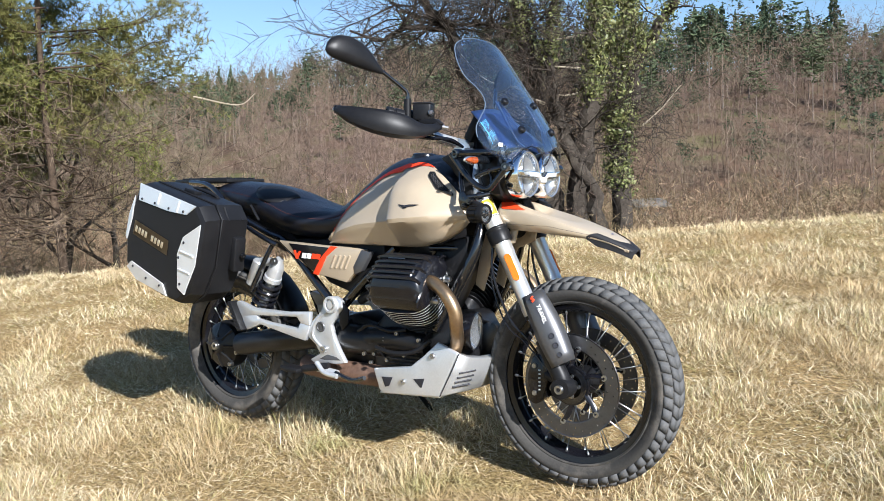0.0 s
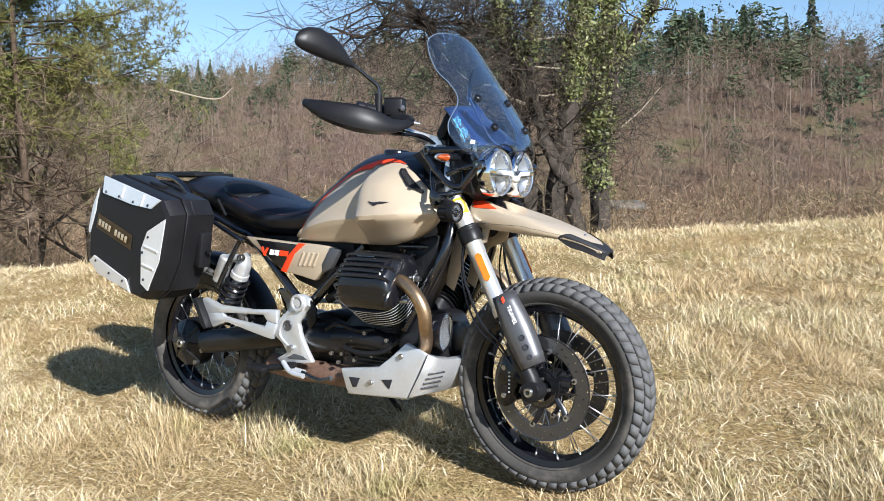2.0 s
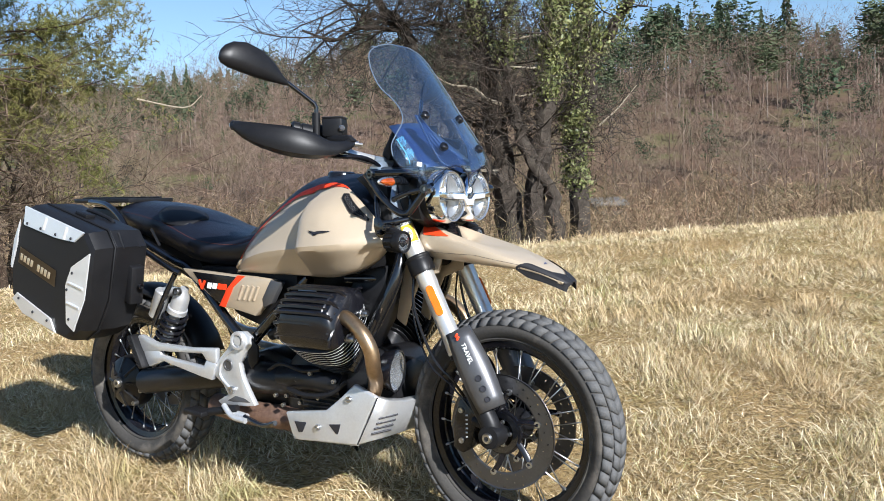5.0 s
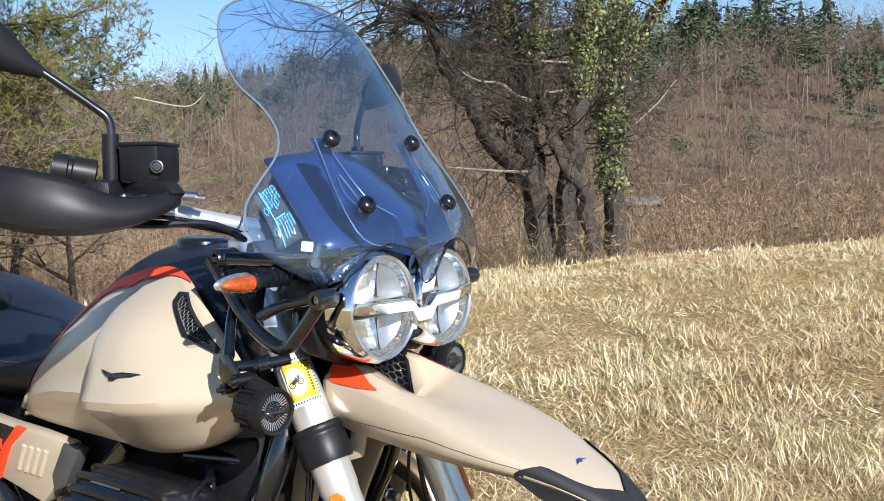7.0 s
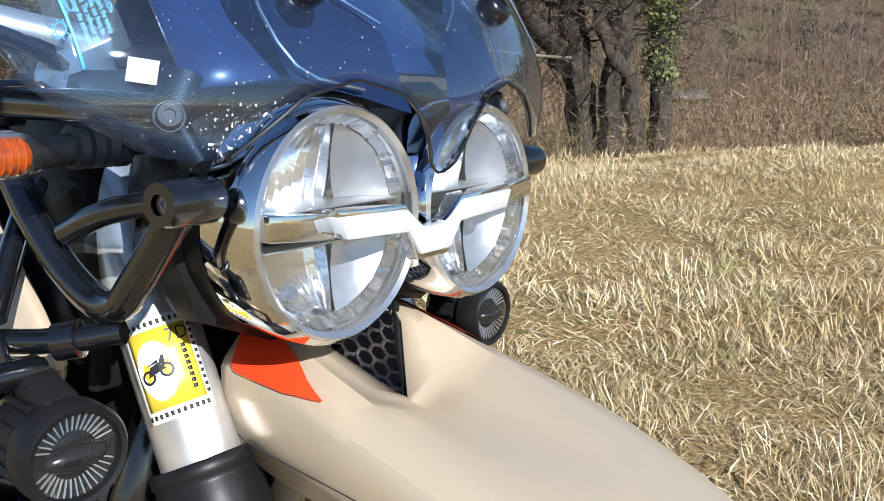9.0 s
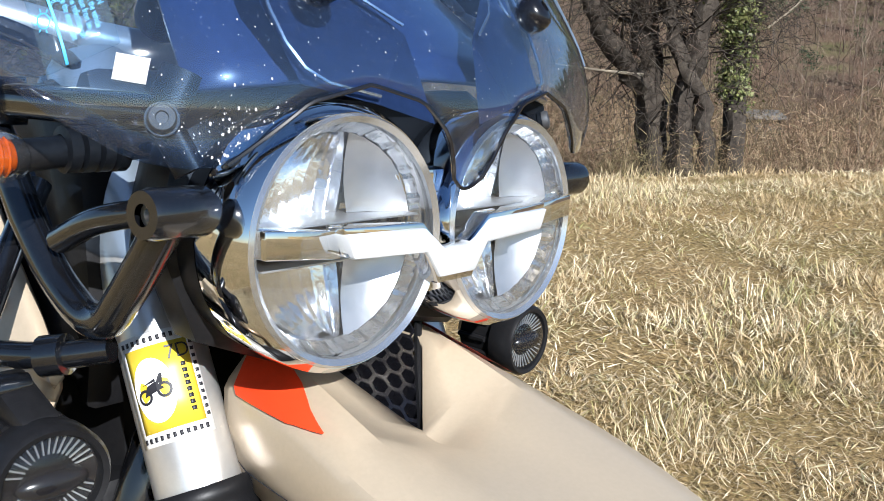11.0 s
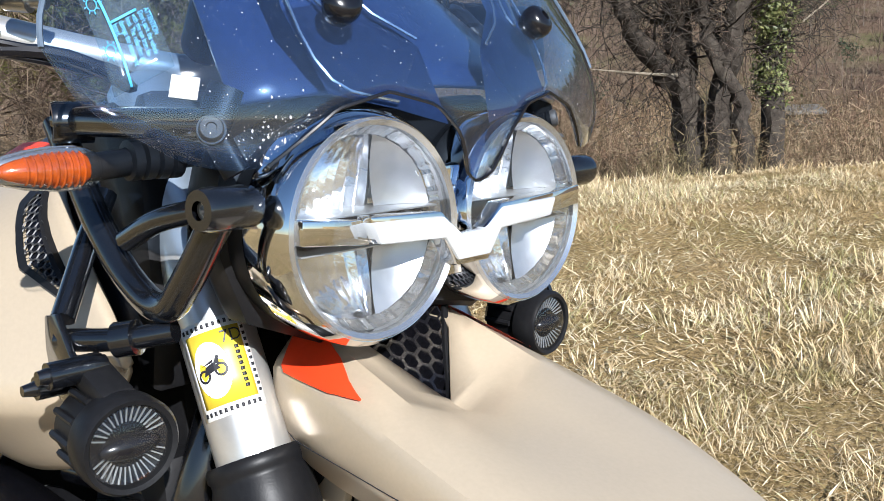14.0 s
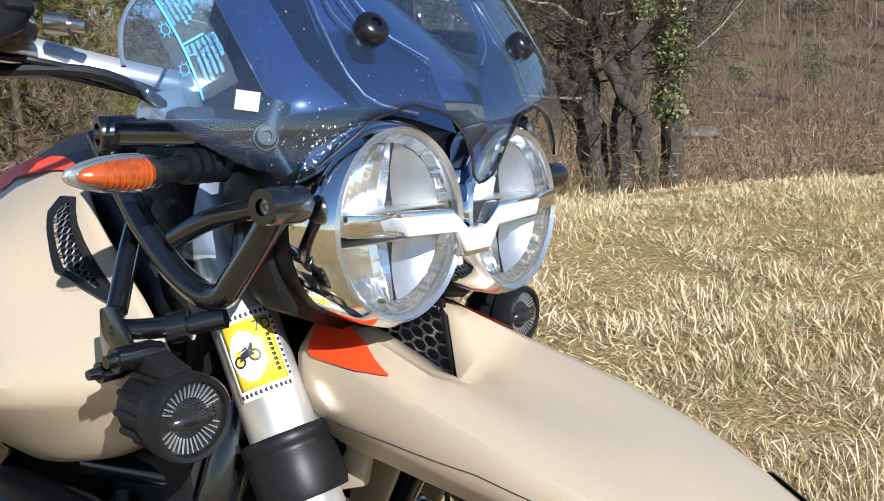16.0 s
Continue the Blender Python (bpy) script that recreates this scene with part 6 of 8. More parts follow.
# tank and side panels
TANK_REAR = [  # x, top z/y, mid y, crease z/y, bottom z/y
    (0.622, 0.762, 0.151, 0.153, 0.752, 0.155, 0.742, 0.150),
    (0.680, 0.835, 0.157, 0.171, 0.782, 0.182, 0.742, 0.160),
    (0.740, 0.894, 0.150, 0.179, 0.800, 0.196, 0.742, 0.165),
    (0.800, 0.944, 0.138, 0.182, 0.812, 0.204, 0.742, 0.168),
    (0.880, 0.989, 0.134, 0.188, 0.820, 0.210, 0.742, 0.170),
    (0.948, 1.010, 0.132, 0.192, 0.826, 0.214, 0.741, 0.171),
]
TANK_FRONT = [
    (0.957, 1.013, 0.131, 0.203, 0.828, 0.230, 0.741, 0.172),
    (0.967, 1.015, 0.130, 0.228, 0.831, 0.264, 0.741, 0.176),
    (1.030, 1.016, 0.133, 0.234, 0.836, 0.272, 0.743, 0.180),
    (1.075, 1.003, 0.146, 0.226, 0.839, 0.266, 0.750, 0.180),
    (1.115, 0.981, 0.162, 0.210, 0.842, 0.252, 0.760, 0.176),
    (1.155, 0.949, 0.168, 0.196, 0.844, 0.228, 0.775, 0.172),
    (1.195, 0.910, 0.168, 0.182, 0.846, 0.200, 0.800, 0.168),
    (1.225, 0.874, 0.168, 0.174, 0.848, 0.178, 0.832, 0.166),
]


TANK = TANK_REAR + TANK_FRONT


def tank_column(x, n=22):
    zt, yt, ym, zc, yc, zb, yb = smooth_table(TANK, x)
    keys = [(0, zt, yt), (0.06, zt - 0.006, yt + 0.006), (0.5, (zt + zc) / 2 + 0.008, ym), (0.88, zc + 0.018, yc - 0.007), (1.0, zc, yc), (1.08, zc - 0.010, yc - 0.004), (1.5, (zc + zb) / 2, (yc + yb) / 2 + 0.002), (1.95, zb + 0.004, yb + 0.004), (2.05, zb, yb - 0.012)]
    return [smooth_table(keys, t) for t in np.linspace(0, 2.05, n)]


xs = np.concatenate([np.linspace(0.622, 0.940, 20), np.linspace(0.946, 0.970, 7), np.linspace(0.98, 1.225, 21)])
for side in (-1, 1):
    tp = part("tank_panel", loft([[Vector((x, side * y, z)) for z, y in tank_column(x)] for x in xs], closed=False), SAND, bike, "sand-painted fuel tank side with a deep knee crease", 32)
    tp.modifiers.new("thick", "SOLIDIFY").thickness = 0.005
    # red line along the rear and upper edge
    secs = []
    for x in np.concatenate([np.linspace(0.6225, 0.94, 30), np.linspace(0.950, 1.085, 12)]):
        keys = [Vector((x, side * y, z)) for z, y in tank_column(x, 160)]
        wide = float(np.interp(x, [0.622, 0.70, 0.85, 0.90, 0.94, 1.0, 1.085], [0.018, 0.017, 0.016, 0.020, 0.028, 0.024, 0.001]))
        acc, row = 0.0, []
        marks = list(np.linspace(0, wide, 6))
        for p, q in zip(keys, keys[1:]):
            d = (q - p)
            while marks and acc + d.length >= marks[0]:
                dn = d.normalized()
                n = Vector((0, -dn.z * side, dn.y * side))
                if n.y * side < 0:
                    n = -n
                row.append(p.lerp(q, (marks.pop(0) - acc) / d.length) + (n + Vector((-0.5 if x < 0.9 else 0, 0, 0.4))).normalized() * 0.0030)
            acc += d.length
        while len(row) < 6:
            row.append(row[-1])
        secs.append(row)
    part("red_stripe", loft(secs, closed=False), RED, tp, "red stripe along the tank edge", 60)
    # honeycomb vent
    vent = [(1.074, 0.9876), (1.0895, 0.987), (1.176, 0.9147), (1.175, 0.909), (1.122, 0.9324), (1.102, 0.9538), (1.077, 0.9757)]
    hole = [(1.0872, 0.9828), (1.0941, 0.9827), (1.1634, 0.9213), (1.1602, 0.9203), (1.128, 0.9350), (1.109, 0.9541), (1.0875, 0.974)]
    vent = [(p[0] + (q[0] - p[0]) * k / 4, p[1] + (q[1] - p[1]) * k / 4) for p, q in zip(vent, vent[1:] + vent[:1]) for k in range(4)]

    def skin_y(x, z, lift):
        col = tank_column(x)
        zz = [c[0] for c in col][::-1]
        yy = [c[1] for c in col][::-1]
        return Vector((x + lift * 0.3, side * (float(np.interp(z, zz, yy)) + lift), z))

    cx, cz = np.mean([p[0] for p in vent]), np.mean([p[1] for p in vent])
    field = [(p[0] + (q[0] - p[0]) * k / 4, p[1] + (q[1] - p[1]) * k / 4) for p, q in zip(hole, hole[1:] + hole[:1]) for k in range(4)]
    outer = [skin_y(x, z, 0.0055) for x, z in vent]
    inner = [skin_y(x, z, 0.0065) for x, z in field]
    low = [skin_y(x, z, -0.002) for x, z in vent]
    bm = bmesh.new()
    o, i_, l = [[bm.verts.new(p) for p in s] for s in (outer, inner, low)]
    for k in range(28):
        j = (k + 1) % 28
        bm.faces.new((o[k], o[j], i_[j], i_[k]))
        bm.faces.new((l[k], l[j], o[j], o[k]))
    vf = part("tank_vent", bm, BLACK, tp, "black honeycomb vent in the tank panel", 0)
    bm = bmesh.new()
    mid_v = bm.verts.new(skin_y(cx, cz, 0.0032))
    rim_v = [bm.verts.new(skin_y(x, z, 0.0032)) for x, z in field]
    for k in range(28):
        bm.faces.new((mid_v, rim_v[k], rim_v[(k + 1) % 28]))
    part("vent_backing", bm, GLOSS, vf, "", 0)
    bm = bmesh.new()

    def inside(x, z):
        n = False
        for (x1, z1), (x2, z2) in zip(field, field[1:] + field[:1]):
            if (z1 > z) != (z2 > z) and x < (x2 - x1) * (z - z1) / (z2 - z1) + x1:
                n = not n
        return n

    for i in range(-12, 13):
        for j in range(-12, 13):
            hx, hz = cx + (i + 0.5 * (j % 2)) * 0.0060, cz + j * 0.0052
            if not inside(hx, hz):
                continue
            ro, ri = [], []
            for k in range(6):
                a = math.pi / 3 * k + math.pi / 6
                ro.append(bm.verts.new(skin_y(hx + 0.0035 * math.cos(a), hz + 0.0035 * math.sin(a), 0.0058)))
                ri.append(bm.verts.new(skin_y(hx + 0.0026 * math.cos(a), hz + 0.0026 * math.sin(a), 0.0050)))
            for k in range(6):
                bm.faces.new((ro[k], ro[(k + 1) % 6], ri[(k + 1) % 6], ri[k]))
    part("vent_mesh", bm, MESH_GREY, vf, "", 0)
    # spread-wing emblem, kept to its plain outline
    wing = [(1.014, 0.886), (1.030, 0.8835), (1.040, 0.882), (1.046, 0.8835), (1.060, 0.885), (1.090, 0.884), (1.072, 0.8795), (1.052, 0.877), (1.046, 0.873), (1.036, 0.872), (1.034, 0.876), (1.024, 0.879)]
    bm = bmesh.new()
    bm.faces.new([bm.verts.new(skin_y(x, z - 0.002, 0.003)) for x, z in wing])
    bmesh.ops.solidify(bm, geom=list(bm.faces), thickness=0.0025)
    part("tank_emblem", bm, DARK, tp, "small dark metal wing emblem", 0)

# black tank top between the panels
def tank_top(x):
    zt, yt = smooth_table(TANK, min(max(x, 0.622), 1.225))[:2]
    zt = max(zt, 0.835)
    zc = float(smooth_table([(0.50, 0.828), (0.571, 0.880), (0.611, 0.906), (0.658, 0.937), (0.705, 0.968), (0.753, 1.001), (0.803, 1.030), (0.864, 1.052), (0.959, 1.058), (1.025, 1.055), (1.10, 1.042), (1.16, 1.025), (1.225, 0.985)], x)[0])
    w = yt - 0.002 if x > 0.66 else 0.085 + 0.055 * (x - 0.50) / 0.16
    return [Vector((x, y * (w - 0.004), zt - 0.016 + (zc - zt + 0.006) * (1 - abs(y) ** 2.0))) for y in np.linspace(-1, 1, 17)]


part("tank_top", loft([tank_top(x) for x in np.linspace(0.50, 1.21, 26)], closed=False), SEAT, bike, "satin black tank top", 50).modifiers.new("thick", "SOLIDIFY").thickness = 0.004
part("fuel_cap", lathe([(0.0, 0.012), (0.035, 0.012), (0.042, 0.008), (0.045, 0), (0.045, -0.01)], (0.93, 0, 1.044), (0.05, 0, 1), 32), GLOSS, bike)
part("tank_core", rbox((0.98, 0, 0.84), (0.40, 0.22, 0.20), 0.04), BLACK, bike)
for side in (-1, 1):
    part("cockpit_side", prism([(1.10, 1.03), (1.165, 1.055), (1.215, 1.02), (1.225, 0.90), (1.215, 0.84), (1.19, 0.86), (1.18, 0.945), (1.14, 1.0)], side * 0.105, side * 0.150, "xz", 0.008), BLACK, bike, "black cockpit side cover")

part("inner_frame_cover", prism([(0.42, 0.755), (0.86, 0.765), (0.86, 0.60), (0.74, 0.56), (0.60, 0.60), (0.50, 0.68)], -0.140, 0.140, "xz", 0.012), BLACK, bike, "black inner body cover")

# seat
SEATS = [  # x, half width, bottom z, edge z, centre z
    (-0.055, 0.085, 0.905, 0.942, 0.966), (0.0, 0.120, 0.885, 0.944, 0.974), (0.12, 0.146, 0.855, 0.934, 0.968), (0.25, 0.155, 0.822, 0.912, 0.948), (0.33, 0.160, 0.797, 0.888, 0.924),
    (0.40, 0.168, 0.777, 0.864, 0.898), (0.48, 0.168, 0.765, 0.846, 0.880), (0.56, 0.150, 0.762, 0.838, 0.868), (0.62, 0.134, 0.765, 0.844, 0.872), (0.68, 0.115, 0.80, 0.872, 0.902), (0.715, 0.105, 0.84, 0.905, 0.925)]
secs = []
for x in np.linspace(-0.055, 0.715, 34):
    w, zb, ze, zc = smooth_table(SEATS, x)
    half = [(-w * 0.80, zb), (-w * 0.96, zb + (ze - zb) * 0.35), (-w, zb + (ze - zb) * 0.72), (-w * 0.93, ze), (-w * 0.72, ze + (zc - ze) * 0.55), (-w * 0.38, zc - 0.004), (0, zc)]
    full = half + [(-y, z) for y, z in half[-2::-1]]
    secs.append([Vector((x, y, z)) for y, z in full])
seat = part("seat", loft(secs), SEAT, bike, "black stitched two-level seat", 55)
# raised pad and stitching on the seat
pad = []
for t in np.linspace(0, 1, 9):
    x = 0.205 + 0.165 * t
    w = 0.105 * math.sin(math.pi * (0.10 + 0.80 * t)) ** 0.6
    zz = smooth_table(SEATS, x)
    pad.append([Vector((x, -0.025 - 0.055 + u * w * 0.75, float(zz[3] - (zz[3] - zz[2]) * abs((-0.08 + u * w * 0.75) / zz[0]) ** 1.6) + 0.010 * (1 - abs(u) ** 3))) for u in np.linspace(-1, 1, 9)])
part("seat_pad", loft(pad, closed=False), BLACK, seat, "embossed seat pad", 50).modifiers.new("thick", "SOLIDIFY").thickness = 0.012
for n in range(7):
    part("embossed_bar", rbox((0.235 + 0.017 * n, -0.115 + 0.002 * n, 0.922 - 0.0035 * n), (0.010, 0.012, 0.004), 0.001, (0, 12, 0)), SEAT, seat)
for side in (-1, 1):
    for k, rise in ((0.86, 0.0), ):
        pts = []
        for x in np.linspace(0.02, 0.66, 16):
            w, zb, ze, zc = smooth_table(SEATS, x)
            pts.append((x, side * (w * 0.965), zb + (ze - zb) * 0.86 + 0.002))
        part("seam", tube(pts, 0.0007, 5, 2), mat("seam_thread", (0.09, 0.025, 0.02), 0.7), seat)
part("seat_buckle", rbox((0.50, -0.05, 0.862), (0.085, 0.035, 0.012), 0.004, (0, 6, -20)), GLOSS, seat)

# tail rack and subframe
rk = part("rear_rack", prism([(-0.335, 0.05), (-0.325, 0.085), (-0.10, 0.110), (0.02, 0.10), (0.02, -0.10), (-0.10, -0.110), (-0.325, -0.085), (-0.335, -0.05)], 0.968, 0.984, "xy", 0.004), BLACK, bike, "black plastic luggage rack")
for y in (-0.06, 0, 0.06):
    part("rack_rib", rbox((-0.15, y, 0.9865), (0.30, 0.012, 0.006), 0.002), BLACK, rk)
for side in (-1, 1):
    S = lambda x, y, z: Vector((x, y * side, z))
    part("grab_rail", tube([S(-0.20, 0.10, 0.972), S(-0.07, 0.125, 0.960), S(0.03, 0.145, 0.915), S(0.10, 0.155, 0.845), S(0.17, 0.16, 0.79)], 0.011, 12, 6), STEEL_BLACK, bike, "black tubular grab rail")
    part("subframe_tube", tube([S(0.05, 0.12, 0.86), S(0.30, 0.15, 0.775), S(0.42, 0.165, 0.735), S(0.60, 0.17, 0.575), S(0.68, 0.165, 0.50)], 0.016, 12, 6, flat=1.0), STEEL_BLACK, bike, "black frame tube")
    part("frame_tube", tube([S(0.66, 0.165, 0.50), S(0.80, 0.16, 0.63), S(0.92, 0.15, 0.735)], 0.017, 12, 5), STEEL_BLACK, bike)
    part("down_tube", tube([S(1.215, 0.06, 0.92), S(1.232, 0.13, 0.755), S(1.165, 0.15, 0.61), S(1.085, 0.155, 0.475)], 0.018, 12, 6), STEEL_BLACK, bike, "black frame down tube")
    part("cross_stay", tube([S(1.17, 0.12, 0.74), S(1.06, 0.15, 0.74)], 0.012, 10, bent=False), STEEL_BLACK, bike)
    # side panel with louvres and stripe
    outline = [(0.398, 0.752), (0.62, 0.738), (0.72, 0.735), (0.815, 0.728), (0.80, 0.700), (0.775, 0.655), (0.730, 0.612), (0.66, 0.625), (0.585, 0.636), (0.52, 0.672), (0.45, 0.715)]
    sp = part("side_panel", prism(outline, side * 0.165, side * 0.192, "xz", 0.006), SAND, bike, "sand side panel with louvres and a red stripe")
    part("panel_cover", prism([(0.455, 0.742), (0.655, 0.731), (0.595, 0.640), (0.555, 0.655), (0.50, 0.694)], side * 0.188, side * 0.1945, "xz", 0.002), GLOSS, sp)
    part("red_stripe", prism([(0.660, 0.737), (0.690, 0.735), (0.640, 0.700), (0.600, 0.633), (0.574, 0.637), (0.612, 0.694)], side * 0.188, side * 0.1955, "xz", 0.0015), RED, sp)
    part("grey_edge", prism([(0.800, 0.728), (0.845, 0.722), (0.80, 0.655), (0.768, 0.640), (0.762, 0.668)], side * 0.172, side * 0.1935, "xz", 0.003), GREY, sp)
    for k in range(4):
        x0 = 0.672 + 0.022 * k
        part("louvre", tube([S(x0 - 0.010, 0.1925, 0.662), S(x0 + 0.012, 0.1925, 0.706)], 0.0048, 8, bent=False), SAND, sp)
    part("model_mark", prism([(0.482, 0.716), (0.490, 0.719), (0.497, 0.700), (0.510, 0.716), (0.518, 0.714), (0.501, 0.686), (0.494, 0.688)], side * 0.194, side * 0.197, "xz"), RED, sp)
    for k, (x0, col) in enumerate(((0.522, WHITE), (0.546, WHITE), (0.570, RED), (0.590, RED))):
        part("model_mark", prism([(x0, 0.692 - 0.0006 * k), (x0 + 0.018, 0.690 - 0.0006 * k), (x0 + 0.024, 0.708 - 0.0006 * k), (x0 + 0.006, 0.710 - 0.0006 * k)], side * 0.194, side * 0.197, "xz"), col, sp)

# engine
eng = part("engine", join(prism([(0.80, 0.30), (0.84, 0.26), (1.14, 0.26), (1.18, 0.30), (1.17, 0.44), (1.12, 0.52), (0.86, 0.52), (0.80, 0.46)], -0.14, 0.14, "xz", 0.02), prism([(0.52, 0.34), (0.60, 0.30), (0.82, 0.29), (0.82, 0.47), (0.70, 0.50), (0.56, 0.46)], -0.115, 0.115, "xz", 0.02)), ENGINE, bike, "black air-cooled V-twin engine")
part("alternator_cover", lathe([(0, 0.035), (0.07, 0.035), (0.085, 0.025), (0.09, 0.0), (0.09, -0.02)], (1.15, 0.02, 0.40), (1, 0, 0), 40), ENGINE, eng)
for k in range(6):
    part("sump_fin", rbox((1.0, 0, 0.318 + 0.014 * k), (0.24, 0.305, 0.0045), 0.0015), ENGINE, eng)
for side in (-1, 1):
    S = lambda x, y, z: Vector((x, y * side, z))
    ax = Vector((0.02, 0.707 * side, 0.707)).normalized()
    o = S(1.018, -0.005, 0.405)
    side_x = Vector((1, 0, 0))
    v = ax.cross(side_x).normalized()

    def cyl_ring(h, rx, rv, n=28, p=3.2):
        out = []
        for k in range(n):
            a = 2 * math.pi * k / n
            c, s = math.cos(a), math.sin(a)
            out.append(o + ax * h + side_x * rx * math.copysign(abs(c) ** (2 / p), c) + v * rv * math.copysign(abs(s) ** (2 / p), s))
        return out

    barrel = part("cylinder", loft([cyl_ring(0.10, 0.070, 0.068), cyl_ring(0.30, 0.070, 0.068)]), ENGINE, eng, "finned black cylinder")
    for k in range(12):
        h = 0.155 + 0.0125 * k
        gro = 0.083 + 0.003 * k if k < 6 else 0.101 + 0.002 * (k - 6)
        part("fin", loft([cyl_ring(h, gro, gro * 0.95), cyl_ring(h + 0.0015, gro + 0.002, gro * 0.95 + 0.002), cyl_ring(h + 0.0035, gro + 0.002, gro * 0.95 + 0.002), cyl_ring(h + 0.005, gro, gro * 0.95)]), ENGINE, barrel)
        if k >= 5:
            part("machined_edge", loft([cyl_ring(h + 0.0012, gro + 0.0027, gro * 0.95 + 0.0027), cyl_ring(h + 0.0038, gro + 0.0027, gro * 0.95 + 0.0027)], caps=False), PLATE, barrel)
    head = part("rocker_cover", loft([cyl_ring(0.306, 0.112, 0.100, p=7), cyl_ring(0.328, 0.113, 0.101, p=7), cyl_ring(0.352, 0.108, 0.093, p=7), cyl_ring(0.382, 0.098, 0.070, p=6), cyl_ring(0.394, 0.088, 0.052, p=6)]), GLOSS, eng, "ribbed gloss black rocker cover", 25)
    for k in range(8):
        w_ = -0.088 + 0.0215 * k
        hh = 0.396 - 0.9 * max(0, abs(w_) - 0.045) - 0.010 * (abs(w_) > 0.08)
        c = o + ax * hh + v * w_
        part("cover_rib", tube([c - side_x * 0.104 - ax * 0.022, c - side_x * 0.090, c + side_x * (0.055 if k % 2 else 0.075), c + side_x * 0.098 - ax * 0.022], 0.0060, 6, 3), GLOSS, head)
    for k in range(5):
        reach = 0.040 + 0.013 * k
        drop = 0.392 - 0.010 * k
        part("front_rib", tube([o + ax * (drop - 0.020) + side_x * (0.062 + 0.009 * k) - v * reach * 1.15, o + ax * drop + side_x * (0.066 + 0.009 * k) - v * reach * 0.8, o + ax * drop + side_x * (0.066 + 0.009 * k) + v * reach * 0.8, o + ax * (drop - 0.020) + side_x * (0.062 + 0.009 * k) + v * reach * 1.15], 0.0046, 6, 3), GLOSS, head)
    part("cover_badge", rbox(tuple(o + ax * 0.397 - v * (0.040 * side) - side_x * 0.025), (0.068, 0.014, 0.004), 0.001, (-45 * side, 0, 0)), STEEL, head)
    for dx, dv in ((0.098, 0.045), (0.098, -0.045), (-0.098, 0.045), (-0.098, -0.045)):
        part("head_nut", lathe([(0, 0.028), (0.007, 0.028), (0.010, 0.022), (0.010, 0.010), (0.013, 0.008), (0.013, 0), (0, 0)], o + ax * 0.292 + side_x * dx * 1.06 + v * dv, side_x if dx > 0 else -side_x, 14), STEEL, head)
    # exhaust header
    hp = part("exhaust_header", tube([S(1.095, 0.235, 0.640), S(1.145, 0.248, 0.638), S(1.198, 0.255, 0.604), S(1.226, 0.250, 0.555), S(1.222, 0.235, 0.503), S(1.184, 0.176, 0.450), S(1.150, 0.150, 0.40), S(1.10, 0.135, 0.345), S(1.02, 0.125, 0.30), S(0.92, 0.12, 0.285)], 0.0215, 18, 6), BRONZE, bike, "heat-tinted bronze exhaust header")
    part("exhaust_flange", lathe([(0.0225, -0.004), (0.036, -0.004), (0.036, 0.006), (0.0225, 0.008)], S(1.118, 0.242, 0.648), (0.95, 0.3 * side, 0), 20), STEEL, hp)
part("gearbox_cover", join(tube([(0.56, -0.135, 0.40), (0.72, -0.135, 0.41), (0.86, -0.13, 0.41)], 0.052, 18, 5), tube([(0.80, -0.145, 0.42), (0.93, -0.15, 0.43), (1.05, -0.145, 0.42)], 0.04, 14, 5)), ENGINE, eng)
for x, z in ((0.80, 0.372), (0.845, 0.375), (0.89, 0.43), (0.95, 0.455), (0.98, 0.385), (0.83, 0.345), (0.90, 0.36), (1.04, 0.44)):
    part("case_bolt", bolt((x, -0.178 if x < 0.93 else -0.186, z), (0, -1, 0), 0.007, 0.01), STEEL, eng)
for pts, r in (([(0.78, -0.19, 0.45), (0.84, -0.195, 0.475), (0.92, -0.19, 0.46), (0.99, -0.19, 0.47)], 0.006), ([(0.86, -0.19, 0.40), (0.94, -0.2, 0.39), (1.02, -0.19, 0.40), (1.08, -0.18, 0.44)], 0.008), ([(1.10, -0.14, 0.72), (1.12, -0.17, 0.62), (1.09, -0.18, 0.52), (1.05, -0.16, 0.46)], 0.008), ([(0.76, -0.15, 0.55), (0.84, -0.17, 0.58), (0.92, -0.16, 0.56)], 0.016)):
    part("hose", tube(pts, r, 10, 6), BLACK, eng)
part("airbox_cover", prism([(1.057, 0.712), (1.10, 0.760), (1.191, 0.781), (1.202, 0.686), (1.150, 0.60), (1.10, 0.52), (1.07, 0.56), (1.075, 0.65)], -0.135, -0.03, "xz", 0.012), BLACK, bike, "black airbox side cover")
part("oil_filler", lathe([(0.008, 0.012), (0.018, 0.012), (0.020, 0), (0.008, 0)], (1.02, -0.145, 0.335), (0, -1, 0), 20), STEEL, eng)

# auxiliary horn lamp low in front of the engine
hc = Vector((1.205, -0.112, 0.474))
aux = part("low_lamp", lathe([(0, -0.06), (0.03, -0.055), (0.054, -0.03), (0.062, 0.0), (0.062, 0.008), (0.058, 0.010), (0.056, 0.004)], hc, (0.97, 0.22, -0.05), 36), GLOSS, bike, "round auxiliary lamp with clear ribbed lens")
part("aux_reflector", lathe([(0.056, 0.004), (0.040, -0.010), (0.015, -0.016), (0, -0.018)], hc, (0.97, 0.22, -0.05), 32), mat("aux_reflector_silver", (0.62, 0.63, 0.65), 0.22, 0.85, 0.1, 30, 120, 1.0, 45), aux)
part("aux_lens", lathe([(0.0575, 0.007), (0.040, 0.016), (0, 0.020)], hc, (0.97, 0.22, -0.05), 32), CLEAR, aux)

